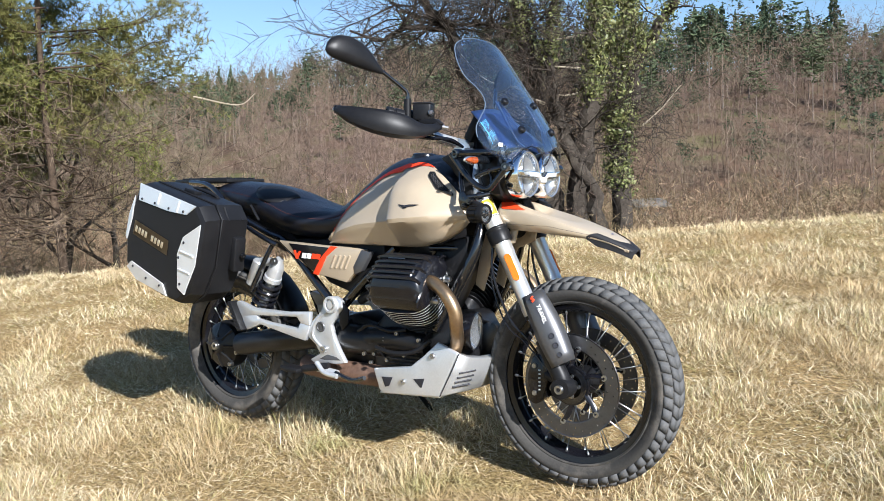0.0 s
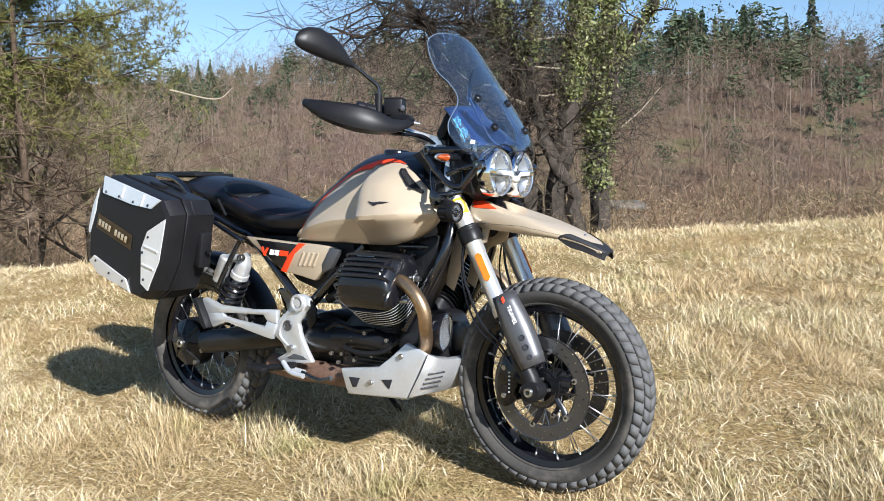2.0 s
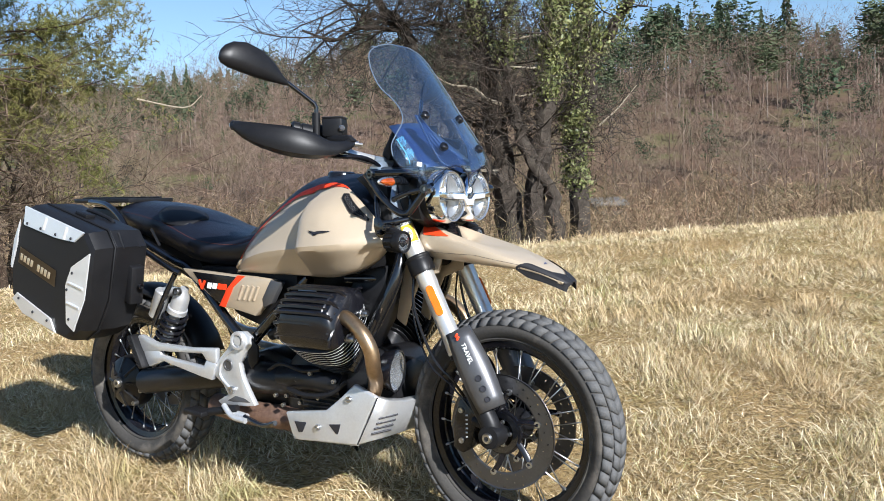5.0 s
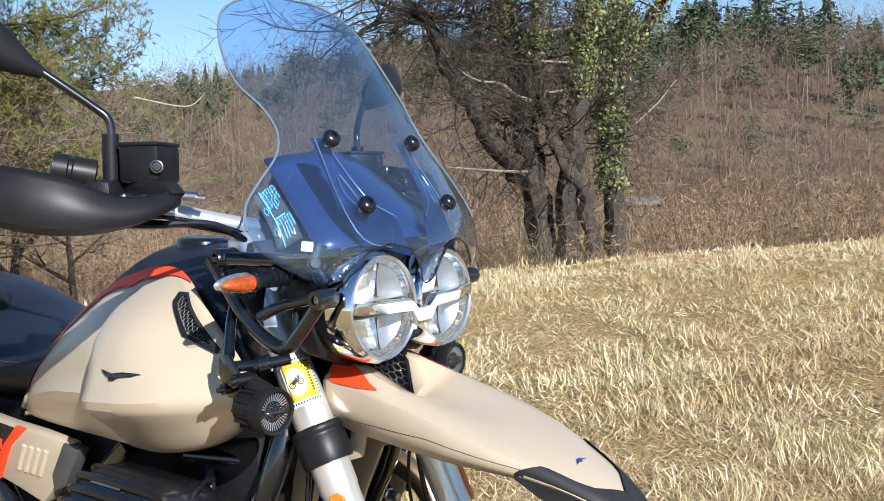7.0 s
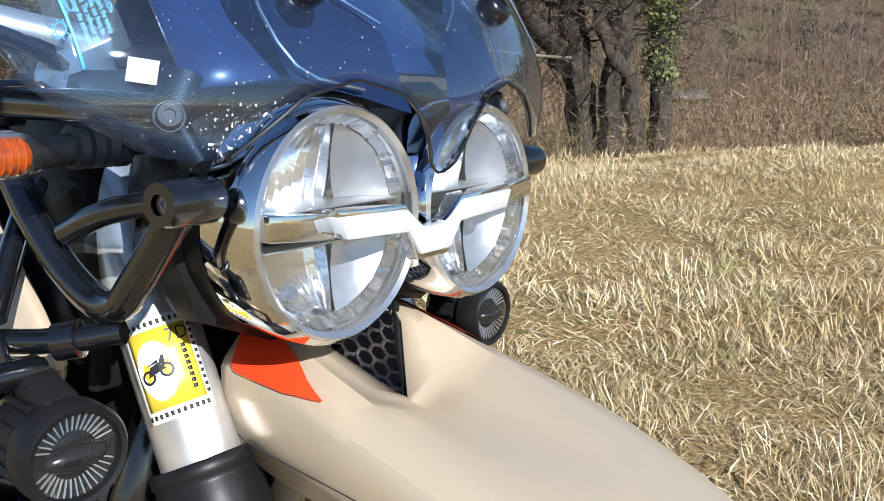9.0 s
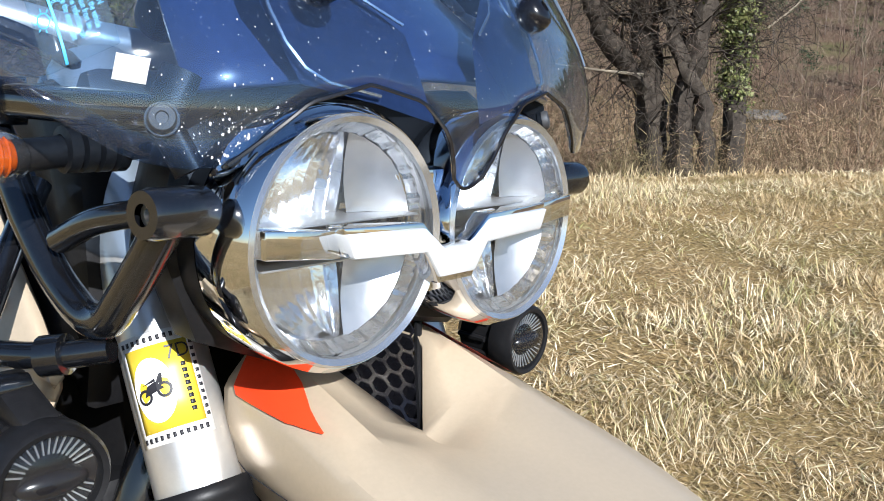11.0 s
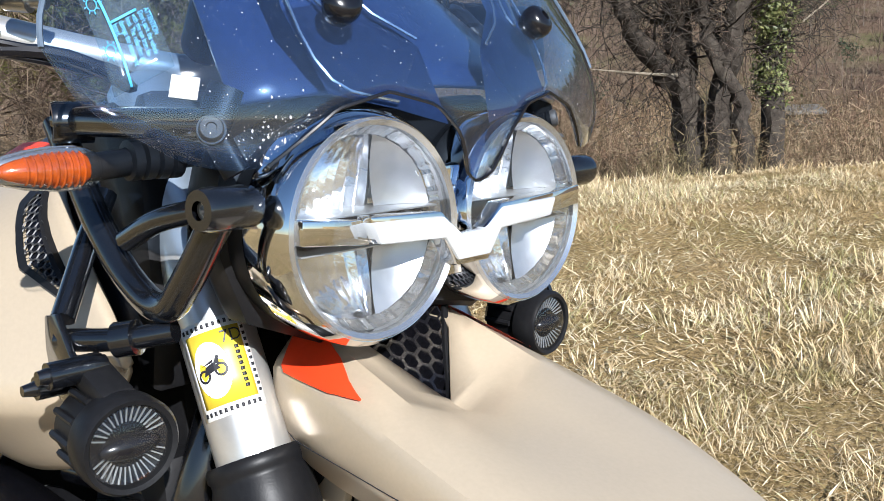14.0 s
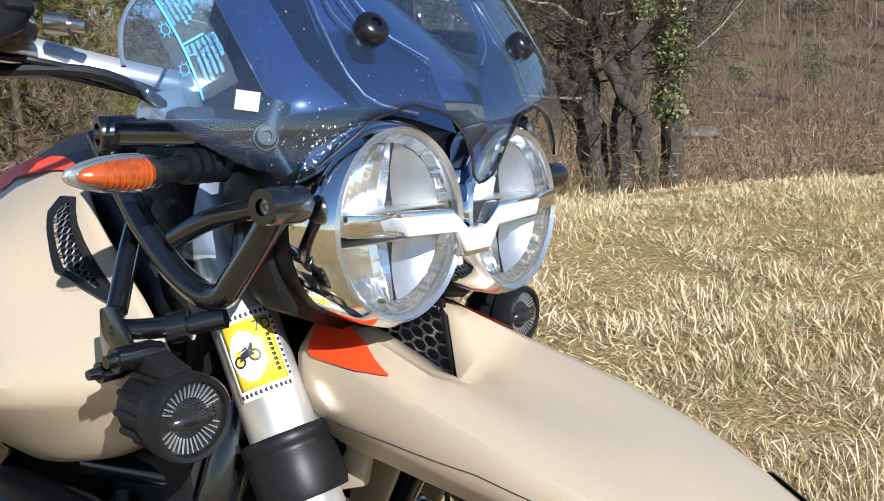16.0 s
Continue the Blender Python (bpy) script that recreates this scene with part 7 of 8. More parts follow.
# skid plate
SIDE = [(0.846, 0.328), (0.872, 0.256), (0.899, 0.247), (1.121, 0.262), (1.197, 0.412), (1.117, 0.441), (1.060, 0.392), (1.006, 0.351)]
sk = part("skid_plate", prism(SIDE, -0.192, -0.176, "xz", 0.006, 3), ALU, bike, "scuffed silver aluminium skid plate", 30)
part("skid_side", prism(SIDE, 0.176, 0.192, "xz", 0.006, 3), ALU, sk)
part("skid_floor", rbox((0.99, 0, 0.254), (0.25, 0.36, 0.008), 0.003, (0, -3, 0)), ALU, sk)
face = []
for y, xt, zt, xb, zb in ((-0.189, 1.200, 0.412, 1.123, 0.266), (-0.150, 1.219, 0.398, 1.150, 0.272), (-0.095, 1.233, 0.388, 1.172, 0.276), (0, 1.240, 0.384, 1.180, 0.276), (0.095, 1.233, 0.388, 1.172, 0.276), (0.150, 1.219, 0.398, 1.150, 0.272), (0.189, 1.200, 0.412, 1.123, 0.266)):
    face.append([Vector((xt - 0.02, y * 0.98, zt + 0.004)), Vector((xt, y, zt - 0.004)), Vector((xb + (xt - xb) * 0.5 + 0.006, y, (zt + zb) / 2)), Vector((xb, y, zb)), Vector((xb - 0.03, y * 0.98, zb - 0.012))])
fp = part("skid_front", loft(face, closed=False), ALU, sk, "scratched front face of the skid plate", 35)
fp.modifiers.new("thick", "SOLIDIFY").thickness = 0.005
for pts in ([(0.884, 0.304), (0.931, 0.306), (0.916, 0.275), (0.900, 0.271)], [(1.019, 0.311), (1.064, 0.317), (1.053, 0.286), (1.046, 0.286)]):
    part("skid_cutout", prism(pts, -0.1938, -0.188, "xz", 0.001), DARK, sk)
for x, z in ((0.977, 0.297), (1.099, 0.395)):
    part("skid_bolt", bolt((x, -0.1925, z), (0, -1, 0), 0.009, 0.008), STEEL, sk)
for k in range(4):
    z = 0.296 + 0.016 * k
    f = (z - 0.272) / 0.126
    part("skid_slot", tube([(1.140 + 0.070 * f + 0.006, -0.168, z), (1.165 + 0.065 * f + 0.009, -0.112, z + 0.004)], 0.0032, 8, bent=False), DARK, sk)
part("skid_seam", tube([(1.1995, -0.1895, 0.410), (1.164, -0.1905, 0.340), (1.124, -0.190, 0.265)], 0.0016, 6, bent=False), DARK, sk)
part("collector", join(tube([(0.45, -0.10, 0.285), (0.62, -0.125, 0.283), (0.78, -0.13, 0.288), (0.90, -0.12, 0.282)], 0.038, 18, 5), tube([(0.66, -0.135, 0.300), (0.88, -0.135, 0.300)], 0.028, 14, bent=False)), RUST, bike, "rust-stained exhaust collector box")

# footrest bracket castings
for side in (-1, 1):
    br = part("footrest_bracket", prism([(0.639, 0.541), (0.655, 0.560), (0.691, 0.564), (0.718, 0.548), (0.720, 0.520), (0.697, 0.497), (0.668, 0.462), (0.681, 0.416), (0.703, 0.378), (0.733, 0.334), (0.690, 0.327), (0.581, 0.322), (0.563, 0.331), (0.612, 0.357), (0.592, 0.385), (0.552, 0.413), (0.558, 0.440), (0.579, 0.471), (0.614, 0.503)], side * 0.185, side * 0.205, "xz", 0.005), ALU, bike, "cast silver footrest bracket")
    part("bracket_boss", lathe([(0.0, 0.010), (0.014, 0.010), (0.015, 0.004), (0.019, 0.004), (0.021, 0.013), (0.028, 0.013), (0.030, 0.009), (0.030, -0.004), (0, -0.004)], (0.672, side * 0.205, 0.534), (0, side, 0), 32), ALU, br, "large bolt boss")
    part("bracket_hole", lathe([(0, 0.001), (0.013, 0.001), (0.014, 0.004), (0.018, 0.004), (0.019, 0), (0, 0)], (0.619, side * 0.205, 0.452), (0, side, 0), 24), GREY, br)
    part("bracket_bolt", lathe([(0.0, 0.004), (0.005, 0.004), (0.006, 0.009), (0.012, 0.009), (0.0125, -0.002), (0, -0.002)], (0.634, side * 0.2055, 0.374), (0, side, 0), 22), STEEL, br)
    part("bracket_recess", prism([(0.648, 0.357), (0.690, 0.352), (0.712, 0.342), (0.640, 0.336), (0.612, 0.338)], side * 0.2042, side * 0.2062, "xz", 0.001), GREY, br)
    part("bracket_rib", tube([(0.650, side * 0.204, 0.505), (0.606, side * 0.205, 0.478), (0.580, side * 0.205, 0.420), (0.628, side * 0.205, 0.375)], 0.005, 8, 5), ALU, br)
    # pillion footrest hanger with a long slot
    up_bar = prism([(0.572, 0.502), (0.459, 0.494), (0.285, 0.497), (0.204, 0.519), (0.178, 0.511), (0.215, 0.460), (0.297, 0.470), (0.506, 0.479), (0.523, 0.459), (0.568, 0.452)], side * 0.192, side * 0.212, "xz", 0.005)
    low_bar = prism([(0.215, 0.466), (0.225, 0.431), (0.243, 0.411), (0.316, 0.437), (0.498, 0.403), (0.548, 0.396), (0.568, 0.452), (0.523, 0.461), (0.511, 0.438), (0.364, 0.450), (0.306, 0.458), (0.297, 0.472)], side * 0.1925, side * 0.2115, "xz", 0.005)
    part("pillion_hanger", join(up_bar, low_bar), ALU, br, "silver pillion footrest hanger")
    part("pillion_pad", prism([(0.165, 0.515), (0.186, 0.520), (0.244, 0.412), (0.222, 0.405)], side * 0.200, side * 0.240, "xz", 0.005), BLACK, br, "black pillion footrest rubber")
    for k in range(7):
        part("pad_rubber", rbox((0.180 + 0.0072 * k, side * 0.2405, 0.503 - 0.0138 * k), (0.017, 0.005, 0.007), 0.001, (0, 28, 0)), BLACK, br)
    pg = part("footrest", join(rbox((0.52, side * 0.245, 0.300), (0.085, 0.055, 0.018), 0.006, (0, 4, 0)), tube([(0.56, side * 0.235, 0.302), (0.66, side * 0.21, 0.318)], 0.013, 12, bent=False)), BLACK, br, "rubber-topped footrest")
    part("peg_hinge", join(tube([(0.595, side * 0.215, 0.308), (0.70, side * 0.21, 0.296)], 0.012, 12, bent=False), tube([(0.62, side * 0.23, 0.330), (0.66, side * 0.235, 0.300), (0.72, side * 0.235, 0.292)], 0.009, 10, 4)), ALU, br)
part("brake_pedal", tube([(0.70, -0.22, 0.30), (0.78, -0.225, 0.285), (0.84, -0.23, 0.30)], 0.008, 10, 5), STEEL_BLACK, bike)
part("heel_guard", prism([(0.715, 0.545), (0.745, 0.520), (0.742, 0.47), (0.715, 0.445), (0.702, 0.47), (0.700, 0.52)], -0.200, -0.192, "xz", 0.003), BLACK, bike, "pierced black heel guard")

# swing arm, shaft drive, shock
part("shaft_drive", join(tube([(0.66, -0.125, 0.415), (0.50, -0.130, 0.395), (0.30, -0.132, 0.365), (0.12, -0.13, 0.335)], 0.044, 20, 5), tube([(0.69, -0.12, 0.42), (0.60, -0.125, 0.41)], 0.055, 20, bent=False)), ENGINE, bike, "black shaft-drive swing arm")
fd = part("final_drive", lathe([(0.0, -0.155), (0.022, -0.155), (0.030, -0.148), (0.060, -0.142), (0.088, -0.125), (0.095, -0.10), (0.095, -0.07), (0.06, -0.06), (0, -0.06)], (0.0, 0, 0.321), (0, 1, 0), 40), ENGINE, bike, "black final-drive case")
part("rear_axle_nut", lathe([(0.007, 0.010), (0.014, 0.010), (0.016, 0.006), (0.016, -0.01), (0.007, -0.01)], (0.0, -0.158, 0.321), (0, -1, 0), 20, closed=True), STEEL, fd)
for k in range(8):
    a = 2 * math.pi * k / 8
    part("drive_web", tube([(0.035 * math.cos(a), -0.150, 0.321 + 0.035 * math.sin(a)), (0.088 * math.cos(a), -0.126, 0.321 + 0.088 * math.sin(a))], 0.006, 6, bent=False), ENGINE, fd)
for x, z in ((0.10, 0.30), (0.06, 0.25)):
    part("drive_bolt", bolt((x, -0.165 + 0.04, z), (0, -1, 0), 0.009, 0.02), STEEL, fd)
part("left_swing_arm", tube([(0.62, 0.12, 0.41), (0.30, 0.125, 0.36), (0.0, 0.12, 0.321)], 0.03, 14, 5), ENGINE, bike)
t0, t1 = Vector((0.375, -0.165, 0.672)), Vector((0.245, -0.155, 0.455))
sd = (t1 - t0).normalized()
shock = part("shock_absorber", join(lathe([(0, -0.012), (0.014, -0.012), (0.016, 0.0), (0.024, 0.012), (0.028, 0.03), (0.030, 0.065), (0.034, 0.068), (0.034, 0.085), (0.026, 0.088), (0.018, 0.09), (0.018, 0.26), (0, 0.26)], t0, sd, 28)), ALU, bike, "silver shock absorber with remote reservoir")
coil = []
for k in range(0, 6 * 16 + 1):
    a = 2 * math.pi * k / 16
    m = frame_of(t0 + sd * (0.090 + 0.145 * k / 96), sd)
    coil.append(m @ Vector((0.037 * math.cos(a), 0.037 * math.sin(a), 0)))
part("spring", tube(coil, 0.0078, 8, 1, bent=False), GLOSS, shock, "black coil spring")
part("shock_bolt", bolt(t0 + Vector((0.0, -0.02, 0.0)), (0, -1, 0), 0.014, 0.016), STEEL, shock)
part("reservoir", lathe([(0, 0), (0.022, 0), (0.026, 0.005), (0.026, 0.075), (0.024, 0.078), (0.024, 0.10), (0.020, 0.104), (0, 0.104)], (0.285, -0.175, 0.672), (-0.45, 0, -0.89), 28), ALU, shock)
part("reservoir_link", tube([(0.29, -0.172, 0.668), (0.365, -0.168, 0.668)], 0.016, 12, bent=False), ALU, shock)
# rear mudguard and tail
secs = []
for t in np.linspace(0, 1, 12):
    a = math.radians(20 + 120 * t)
    secs.append([(0.0 + (0.352 - 0.03 * abs(q) ** 3) * math.cos(a), q * 0.075, 0.321 + (0.352 - 0.03 * abs(q) ** 3) * math.sin(a)) for q in np.linspace(-1, 1, 7)])
part("rear_mudguard", loft(secs, closed=False), BLACK, bike, "black rear mudguard").modifiers.new("thick", "SOLIDIFY").thickness = 0.003
part("tail_body", prism([(-0.20, 0.955), (0.10, 0.93), (0.34, 0.80), (0.42, 0.745), (0.34, 0.70), (0.10, 0.80), (-0.18, 0.90)], -0.105, 0.105, "xz", 0.012), BLACK, bike)
part("side_stand", tube([(0.66, 0.16, 0.31), (0.70, 0.26, 0.14), (0.72, 0.31, 0.07)], 0.012, 10, 4), STEEL_BLACK, bike, "black side stand")

# registration sticker on the right fork leg
def on_fork(u, v, lift=0.0012):
    """u round the tube, v up it, in metres."""
    c = FK(0.864) + FDIR * v
    n0 = Vector((FDIR.z, 0, -FDIR.x))
    n1 = Vector((0, -1, 0))
    a = math.radians(40) - u * 0.93 / 0.0275
    return c + (n0 * math.cos(a) + n1 * math.sin(a)) * (0.0275 + lift)


def fork_patch(name, u0, u1, v0, v1, material, lift, parent, n=12):
    secs = [[on_fork(u0 + (u1 - u0) * i / n, v, lift) for i in range(n + 1)] for v in np.linspace(v0, v1, 4)]
    ob = part(name, loft(secs, closed=False), material, parent, "", 80)
    ob.modifiers.new("thick", "SOLIDIFY").thickness = 0.0003
    return ob


leg = bpy.data.objects["fork_leg"]
st = fork_patch("toll_sticker", -0.026, 0.026, -0.034, 0.034, WHITE, 0.0008, leg)
st["label"] = "yellow and white road toll sticker"
fork_patch("sticker_field", -0.021, 0.021, -0.026, 0.026, YELLOW, 0.0011, leg)
bits = [bmesh.new()]
bm = bits[0]
ctr = bm.verts.new(on_fork(-0.006, -0.001, 0.0016))
ring = [bm.verts.new(on_fork(-0.006 + 0.0135 * math.cos(a), -0.001 + 0.020 * math.sin(a), 0.0016)) for a in np.linspace(0, 2 * math.pi, 28, endpoint=False)]
for k in range(28):
    bm.faces.new((ctr, ring[k], ring[(k + 1) % 28]))
part("sticker_oval", bm, WHITE, leg, "", 80)
for cu_, cv in ((-0.0125, -0.004), (0.0005, -0.002)):
    bm = bmesh.new()
    a_ = [[bm.verts.new(on_fork(cu_ + r * math.cos(a), cv + r * math.sin(a), 0.0019)) for a in np.linspace(0, 2 * math.pi, 20, endpoint=False)] for r in (0.0048, 0.0032)]
    for k in range(20):
        bm.faces.new((a_[0][k], a_[0][(k + 1) % 20], a_[1][(k + 1) % 20], a_[1][k]))
    part("sticker_wheel_print", bm, DARK, leg, "", 0)
for pts in ([(-0.0125, -0.004), (-0.010, 0.002), (-0.004, 0.004), (0.0005, -0.001), (-0.004, -0.002)], [(-0.004, 0.003), (-0.001, 0.008), (0.001, 0.008), (0.0, 0.002)], [(-0.013, 0.003), (-0.004, 0.006), (-0.004, 0.004)]):
    bm = bmesh.new()
    bm.faces.new([bm.verts.new(on_fork(u, v, 0.0020)) for u, v in pts])
    part("sticker_print", bm, DARK, leg, "", 0)
lettering("7D", 0.0125, None, DARK, leg, "sticker_letters", lambda x, y: on_fork(0.0055 + x * 1.0, 0.0150 + y, 0.0020))
for k in range(8):
    fork_patch("print_bar", 0.0135, 0.0165, -0.019 + 0.004 * k, -0.0165 + 0.004 * k, DARK, 0.0015, leg, 2)
for k in range(11):
    fork_patch("print_bar", -0.0225 + 0.0042 * k, -0.0205 + 0.0042 * k, 0.0285, 0.0315, DARK, 0.0013, leg, 1)
    fork_patch("print_bar", -0.0225 + 0.0042 * k, -0.0205 + 0.0042 * k, -0.0315, -0.0285, DARK, 0.0013, leg, 1)
    fork_patch("print_bar", 0.0222, 0.0246, -0.024 + 0.0046 * k, -0.0218 + 0.0046 * k, DARK, 0.0013, leg, 1)
# travel lettering down the right guard
gm = Matrix((FDIR * -1, Vector((0.62, -0.78, 0.32)).normalized().cross(FDIR * -1).normalized(), Vector((0.62, -0.78, 0.32)).normalized())).transposed().to_4x4()
lettering("TRAVEL", 0.017, Matrix.Translation(FK(0.560) + Vector((0.038, -0.036, 0.016)) + Vector((0.62, -0.78, 0.32)).normalized() * 0.0075) @ gm, WHITE, bpy.data.objects["stanchion_guard"], "guard_lettering")
for k in range(2):
    part("guard_mark", rbox(tuple(FK(0.578 - 0.008 * k + 0.004) + Vector((0.036, -0.0355, 0.018))), (0.006, 0.003, 0.012), 0.0005, (0, 27, 38)), RED, bpy.data.objects["stanchion_guard"])

# ---- right pannier, hung on its rack ----
pannier = tagged(new("pannier"), "black hard pannier with bare aluminium corner plates and badge", "pannier")
pannier.matrix_world = LEAN
PA, PU = Vector((math.cos(math.radians(-15.5)), 0, math.sin(math.radians(-15.5)))), Vector((math.sin(math.radians(15.5)), 0, math.cos(math.radians(15.5))))
PC = Vector((0.085, 0, 0.742))


def pan(a, u, y):
    """a ahead along the case, u up it, y outward."""
    p = PC + PA * a + PU * u
    return Vector((p.x, -y, p.z))


CASE = [(-0.215, 0.06), (-0.185, 0.165), (-0.155, 0.192), (0.17, 0.192), (0.215, 0.150), (0.222, -0.02), (0.19, -0.135), (0.14, -0.185), (0.04, -0.190), (-0.12, -0.180), (-0.20, -0.135), (-0.222, -0.03)]
secs = []
for y, s in ((0.262, 0.94), (0.272, 0.98), (0.32, 1.0), (0.385, 1.0), (0.392, 0.985), (0.400, 1.0), (0.440, 0.985), (0.458, 0.955), (0.466, 0.90)):
    secs.append([pan(a * s, u * s, y) for a, u in CASE])
part("shell", loft(secs), BLACK, pannier, "black moulded case", 25)
part("lid_seam", tube([pan(a * 1.004, u * 1.004, 0.392) for a, u in CASE + CASE[:1]], 0.004, 6, 1, bent=False), BLACK, pannier)


def plate(name, pts, label=""):
    bm = bmesh.new()
    low = [bm.verts.new(pan(a, u, y)) for a, u, y in pts]
    bm.faces.new(low)
    r = bmesh.ops.extrude_face_region(bm, geom=list(bm.faces))
    vs = [e for e in r["geom"] if isinstance(e, bmesh.types.BMVert)]
    bmesh.ops.translate(bm, vec=(0, -0.006, 0.001), verts=vs)
    bmesh.ops.bevel(bm, geom=list(bm.edges), offset=0.0018, segments=2, affect="EDGES")
    return part(name, bm, PLATE, pannier, label)


tpz = plate("corner_plate", [(-0.165, 0.184, 0.462), (0.158, 0.184, 0.462), (0.118, 0.142, 0.4665), (0.02, 0.128, 0.4665), (-0.155, 0.122, 0.4665)], "bare aluminium corner plate")
fpz = plate("corner_plate", [(0.196, 0.130, 0.462), (0.200, -0.02, 0.462), (0.166, -0.140, 0.463), (0.128, -0.125, 0.4665), (0.100, -0.005, 0.4665), (0.118, 0.062, 0.4665)], "bare aluminium corner plate")
bpz = plate("corner_plate", [(-0.178, -0.140, 0.463), (-0.115, -0.172, 0.462), (0.075, -0.176, 0.462), (0.045, -0.135, 0.4665), (-0.150, -0.110, 0.4665)], "bare aluminium corner plate")
rpz = plate("corner_plate", [(-0.204, 0.06, 0.4635), (-0.184, 0.135, 0.4625), (-0.180, 0.05, 0.4668), (-0.196, -0.04, 0.4665), (-0.208, -0.03, 0.4635)])
for own, a, u in ((tpz, -0.135, 0.133), (tpz, -0.06, 0.137), (tpz, 0.02, 0.140), (tpz, 0.10, 0.150), (fpz, 0.128, 0.045), (fpz, 0.112, -0.015), (fpz, 0.140, -0.105), (bpz, -0.135, -0.125), (bpz, -0.05, -0.145), (bpz, 0.03, -0.147)):
    part("rivet", lathe([(0, 0.003), (0.004, 0.0025), (0.005, 0), (0, 0)], pan(a, u, 0.4725), (0, -1, 0.1), 12), DARK, own)
for a in (-0.04, 0.07):
    part("pressed_rib", tube([pan(a, 0.178, 0.470), pan(a - 0.005, 0.138, 0.4735)], 0.0045, 6, bent=False), PLATE, tpz)
part("pressed_rib", tube([pan(0.186, 0.010, 0.4700), pan(0.118, 0.010, 0.4735)], 0.0045, 6, bent=False), PLATE, fpz)
part("pressed_rib", tube([pan(0.180, -0.055, 0.4700), pan(0.122, -0.055, 0.4735)], 0.0045, 6, bent=False), PLATE, fpz)
bm = bmesh.new()
bd = [pan(-0.165, 0.045, 0.468), pan(0.040, 0.025, 0.468), pan(0.042, -0.030, 0.468), pan(-0.168, -0.010, 0.468)]
bm.faces.new([bm.verts.new(p) for p in bd])
bmesh.ops.solidify(bm, geom=list(bm.faces), thickness=-0.005)
badge = part("name_badge", bm, BRASS, pannier, "bronze-coloured name badge", 0)
for k in range(9):
    if k == 4:
        continue
    a = -0.142 + 0.0195 * k
    u = 0.0215 - 0.0195 * 0.0975 * k * 1.0 - 0.0045
    part("badge_bar", rbox(tuple(pan(a, u, 0.4745)), (0.0115, 0.003, 0.022), 0.001, (0, 21, 0)), BRASS_LIGHT, badge)
for a in (0.0, 0.06, -0.08):
    part("pressed_groove", tube([pan(0.16 + 0.02 * (a > 0), 0.187, 0.30 + a), pan(0.214, 0.145, 0.30 + a)], 0.005, 6, bent=False), BLACK, pannier)
part("latch", prism([(0.30, 0.775), (0.335, 0.762), (0.318, 0.640), (0.285, 0.650)], -0.335, -0.285, "xz", 0.006), BLACK, pannier, "black plastic latch")
part("latch_lock", bolt((0.338, -0.31, 0.70), (1, -0.1, -0.1), 0.010, 0.010), STEEL_BLACK, pannier)
part("carry_handle", tube([pan(-0.06, 0.188, 0.31), pan(-0.04, 0.198, 0.31), pan(0.06, 0.198, 0.31), pan(0.085, 0.188, 0.31)], 0.007, 8, 5), BLACK, pannier)
part("hinge_block", rbox(tuple(pan(0.0, 0.196, 0.36)), (0.06, 0.035, 0.016), 0.004, (0, 15.5, 0)), BLACK, pannier)
rack = part("pannier_rack", join(tube([(0.40, -0.20, 0.735), (0.34, -0.21, 0.76), (0.10, -0.21, 0.86), (-0.10, -0.20, 0.88)], 0.009, 10, 5), tube([(0.37, -0.195, 0.73), (0.33, -0.205, 0.66), (0.26, -0.20, 0.56)], 0.009, 10, 5)), STEEL_BLACK, bike, "black steel pannier rack")


# ---- grass ----
rnd = np.random.default_rng(5)


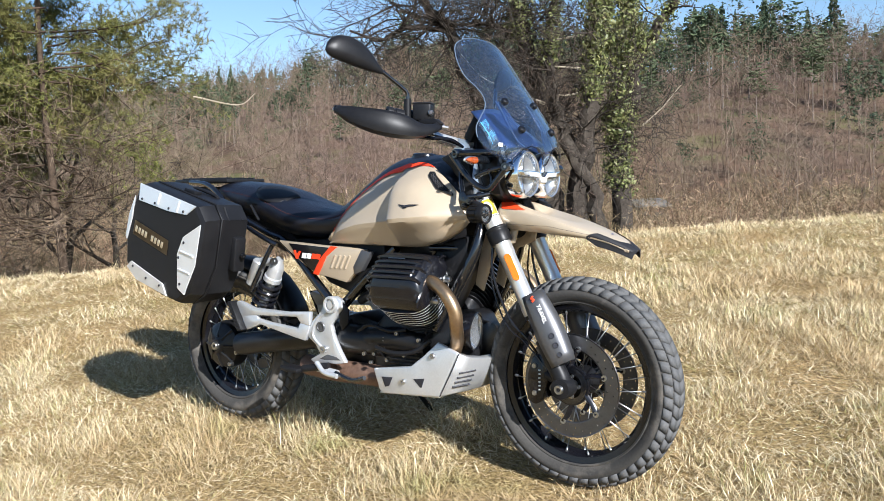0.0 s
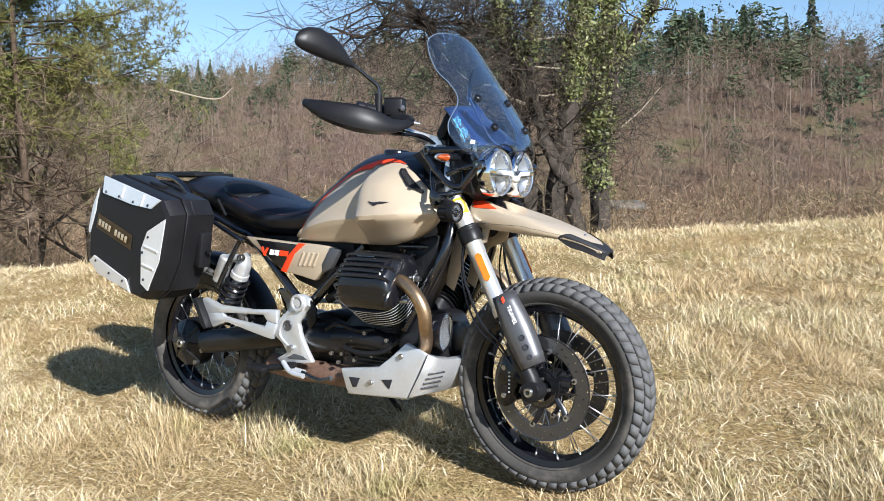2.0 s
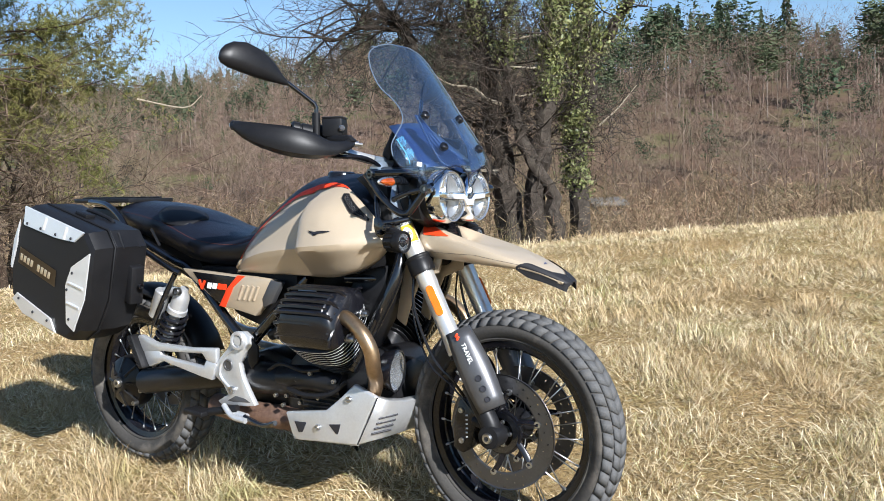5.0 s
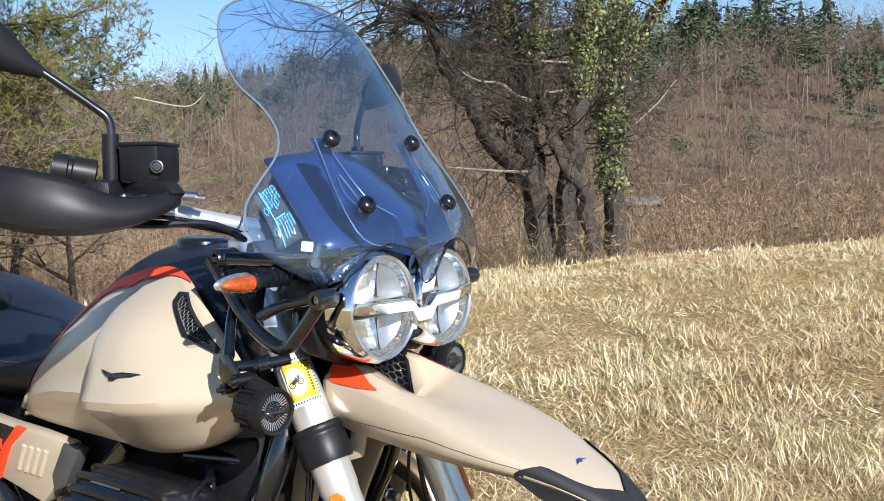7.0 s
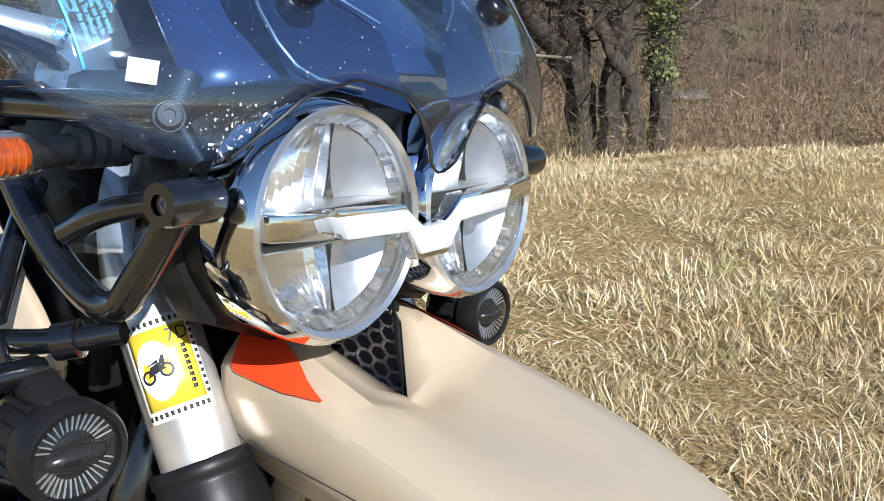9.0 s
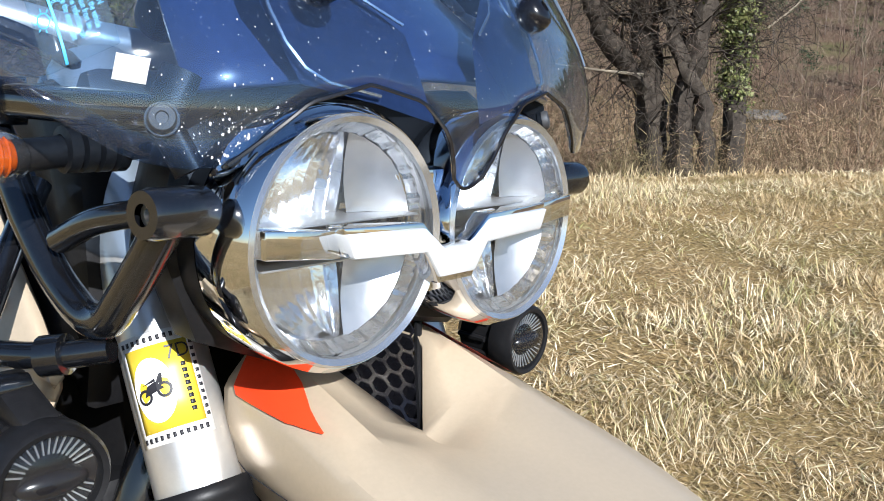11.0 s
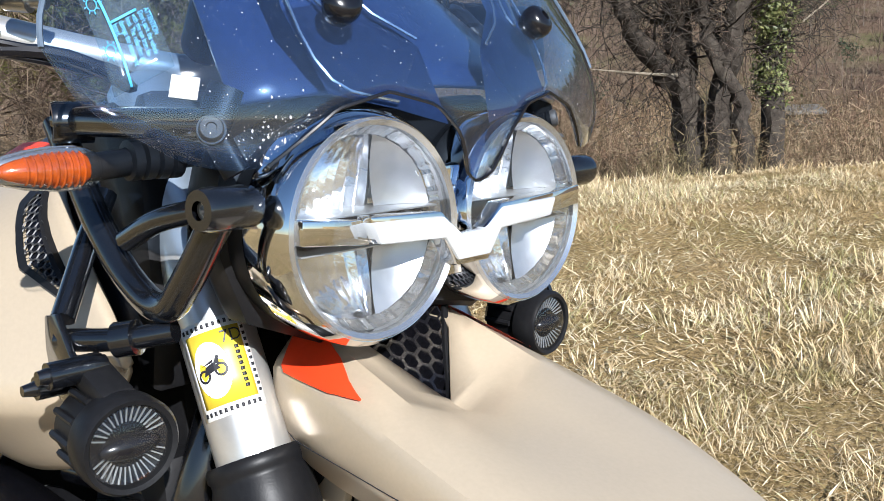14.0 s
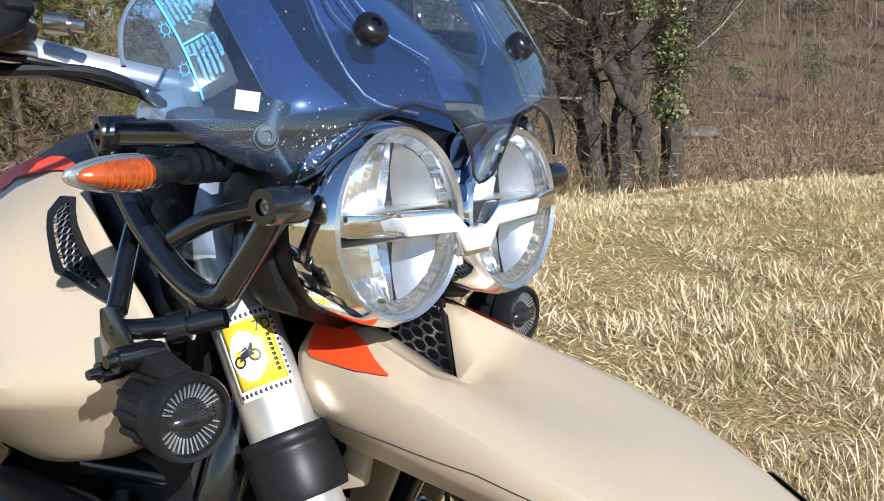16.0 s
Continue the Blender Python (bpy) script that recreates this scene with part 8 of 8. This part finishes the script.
def grass_field(n, s0, s1, spread, length, width, ring=None):
    """Dry blades, mostly lying, bent in the middle, thicker where tufts stand."""
    s = s0 + (s1 - s0) * rnd.random(n)
    side = (rnd.random(n) * 2 - 1) * (spread * (s + 1.2))
    x = VIEW_FROM[0] + s * AHEAD[0] + side * RIGHT[0]
    y = VIEW_FROM[1] + s * AHEAD[1] + side * RIGHT[1]
    if ring:
        az, far = rnd.random(n) * 2 * np.pi, ring * np.sqrt(rnd.random(n))
        x, y = 0.9 + far * np.cos(az), -0.3 + far * np.sin(az)
    tuft = 0.5 + 0.5 * np.sin(x * 6.3 + 2 * np.sin(y * 4.1)) * np.sin(y * 7.1 + 1.7 * np.sin(x * 3.3))
    patchy = 0.5 + 0.5 * np.sin(x * 2.1 + 1.2 * np.sin(y * 1.7 + 0.5)) * np.sin(y * 2.3 + 0.9)
    keep = rnd.random(n) < 0.45 + 0.55 * tuft
    x, y, tuft, patchy = x[keep], y[keep], tuft[keep], patchy[keep]
    m = len(x)
    root = np.stack([x, y, height(x, y) - 0.004], -1)
    comb = 2.2 * np.sin(x * 1.1 + 0.6 * y) + 1.5 * np.sin(y * 1.9 - x * 0.7)
    az = comb * 0.35 + rnd.random(m) * 2 * np.pi
    lie = np.stack([np.cos(az), np.sin(az), np.zeros(m)], -1)
    rise = (0.08 + 0.95 * rnd.random(m) ** 1.3 * (0.30 + 0.95 * tuft))[:, None]
    ln = (length * (0.45 + 0.9 * rnd.random(m)) * (0.65 + 0.6 * tuft * patchy))[:, None]
    mid = root + (lie * (1 - 0.45 * rise) + np.array([0, 0, 1.0]) * rise) * ln * 0.5
    tip = mid + (lie * (1 - 0.4 * rise) + rnd.normal(0, 0.05, (m, 3)) + np.array([0, 0, 1.0]) * (rise * 0.97 - 0.06)) * ln * 0.5
    tip[:, 2] = np.maximum(tip[:, 2], root[:, 2] + 0.004)
    across = unit(np.cross(lie, [0, 0, 1.0]) + rnd.normal(0, 0.35, (m, 3))) * (width * (0.6 + 0.8 * rnd.random(m)))[:, None]
    v = np.stack([root, mid + across, tip, mid - across], 1).reshape(-1, 3)
    f = np.arange(len(v)).reshape(-1, 4)
    return v, f


bits = [grass_field(360000, 0.9, 4.6, 0.58, 0.082, 0.0011), grass_field(190000, 4.4, 8.4, 0.60, 0.088, 0.0019), grass_field(70000, 8.2, 14.5, 0.66, 0.085, 0.0034), grass_field(75000, 0, 1, 0, 0.09, 0.0024, 7.5)]
v, f = merged(bits)
tagged(raw("dry_grass", v, f, GRASS), "matted dry straw-coloured meadow grass with a few green blades", "grass", kind="stuff")
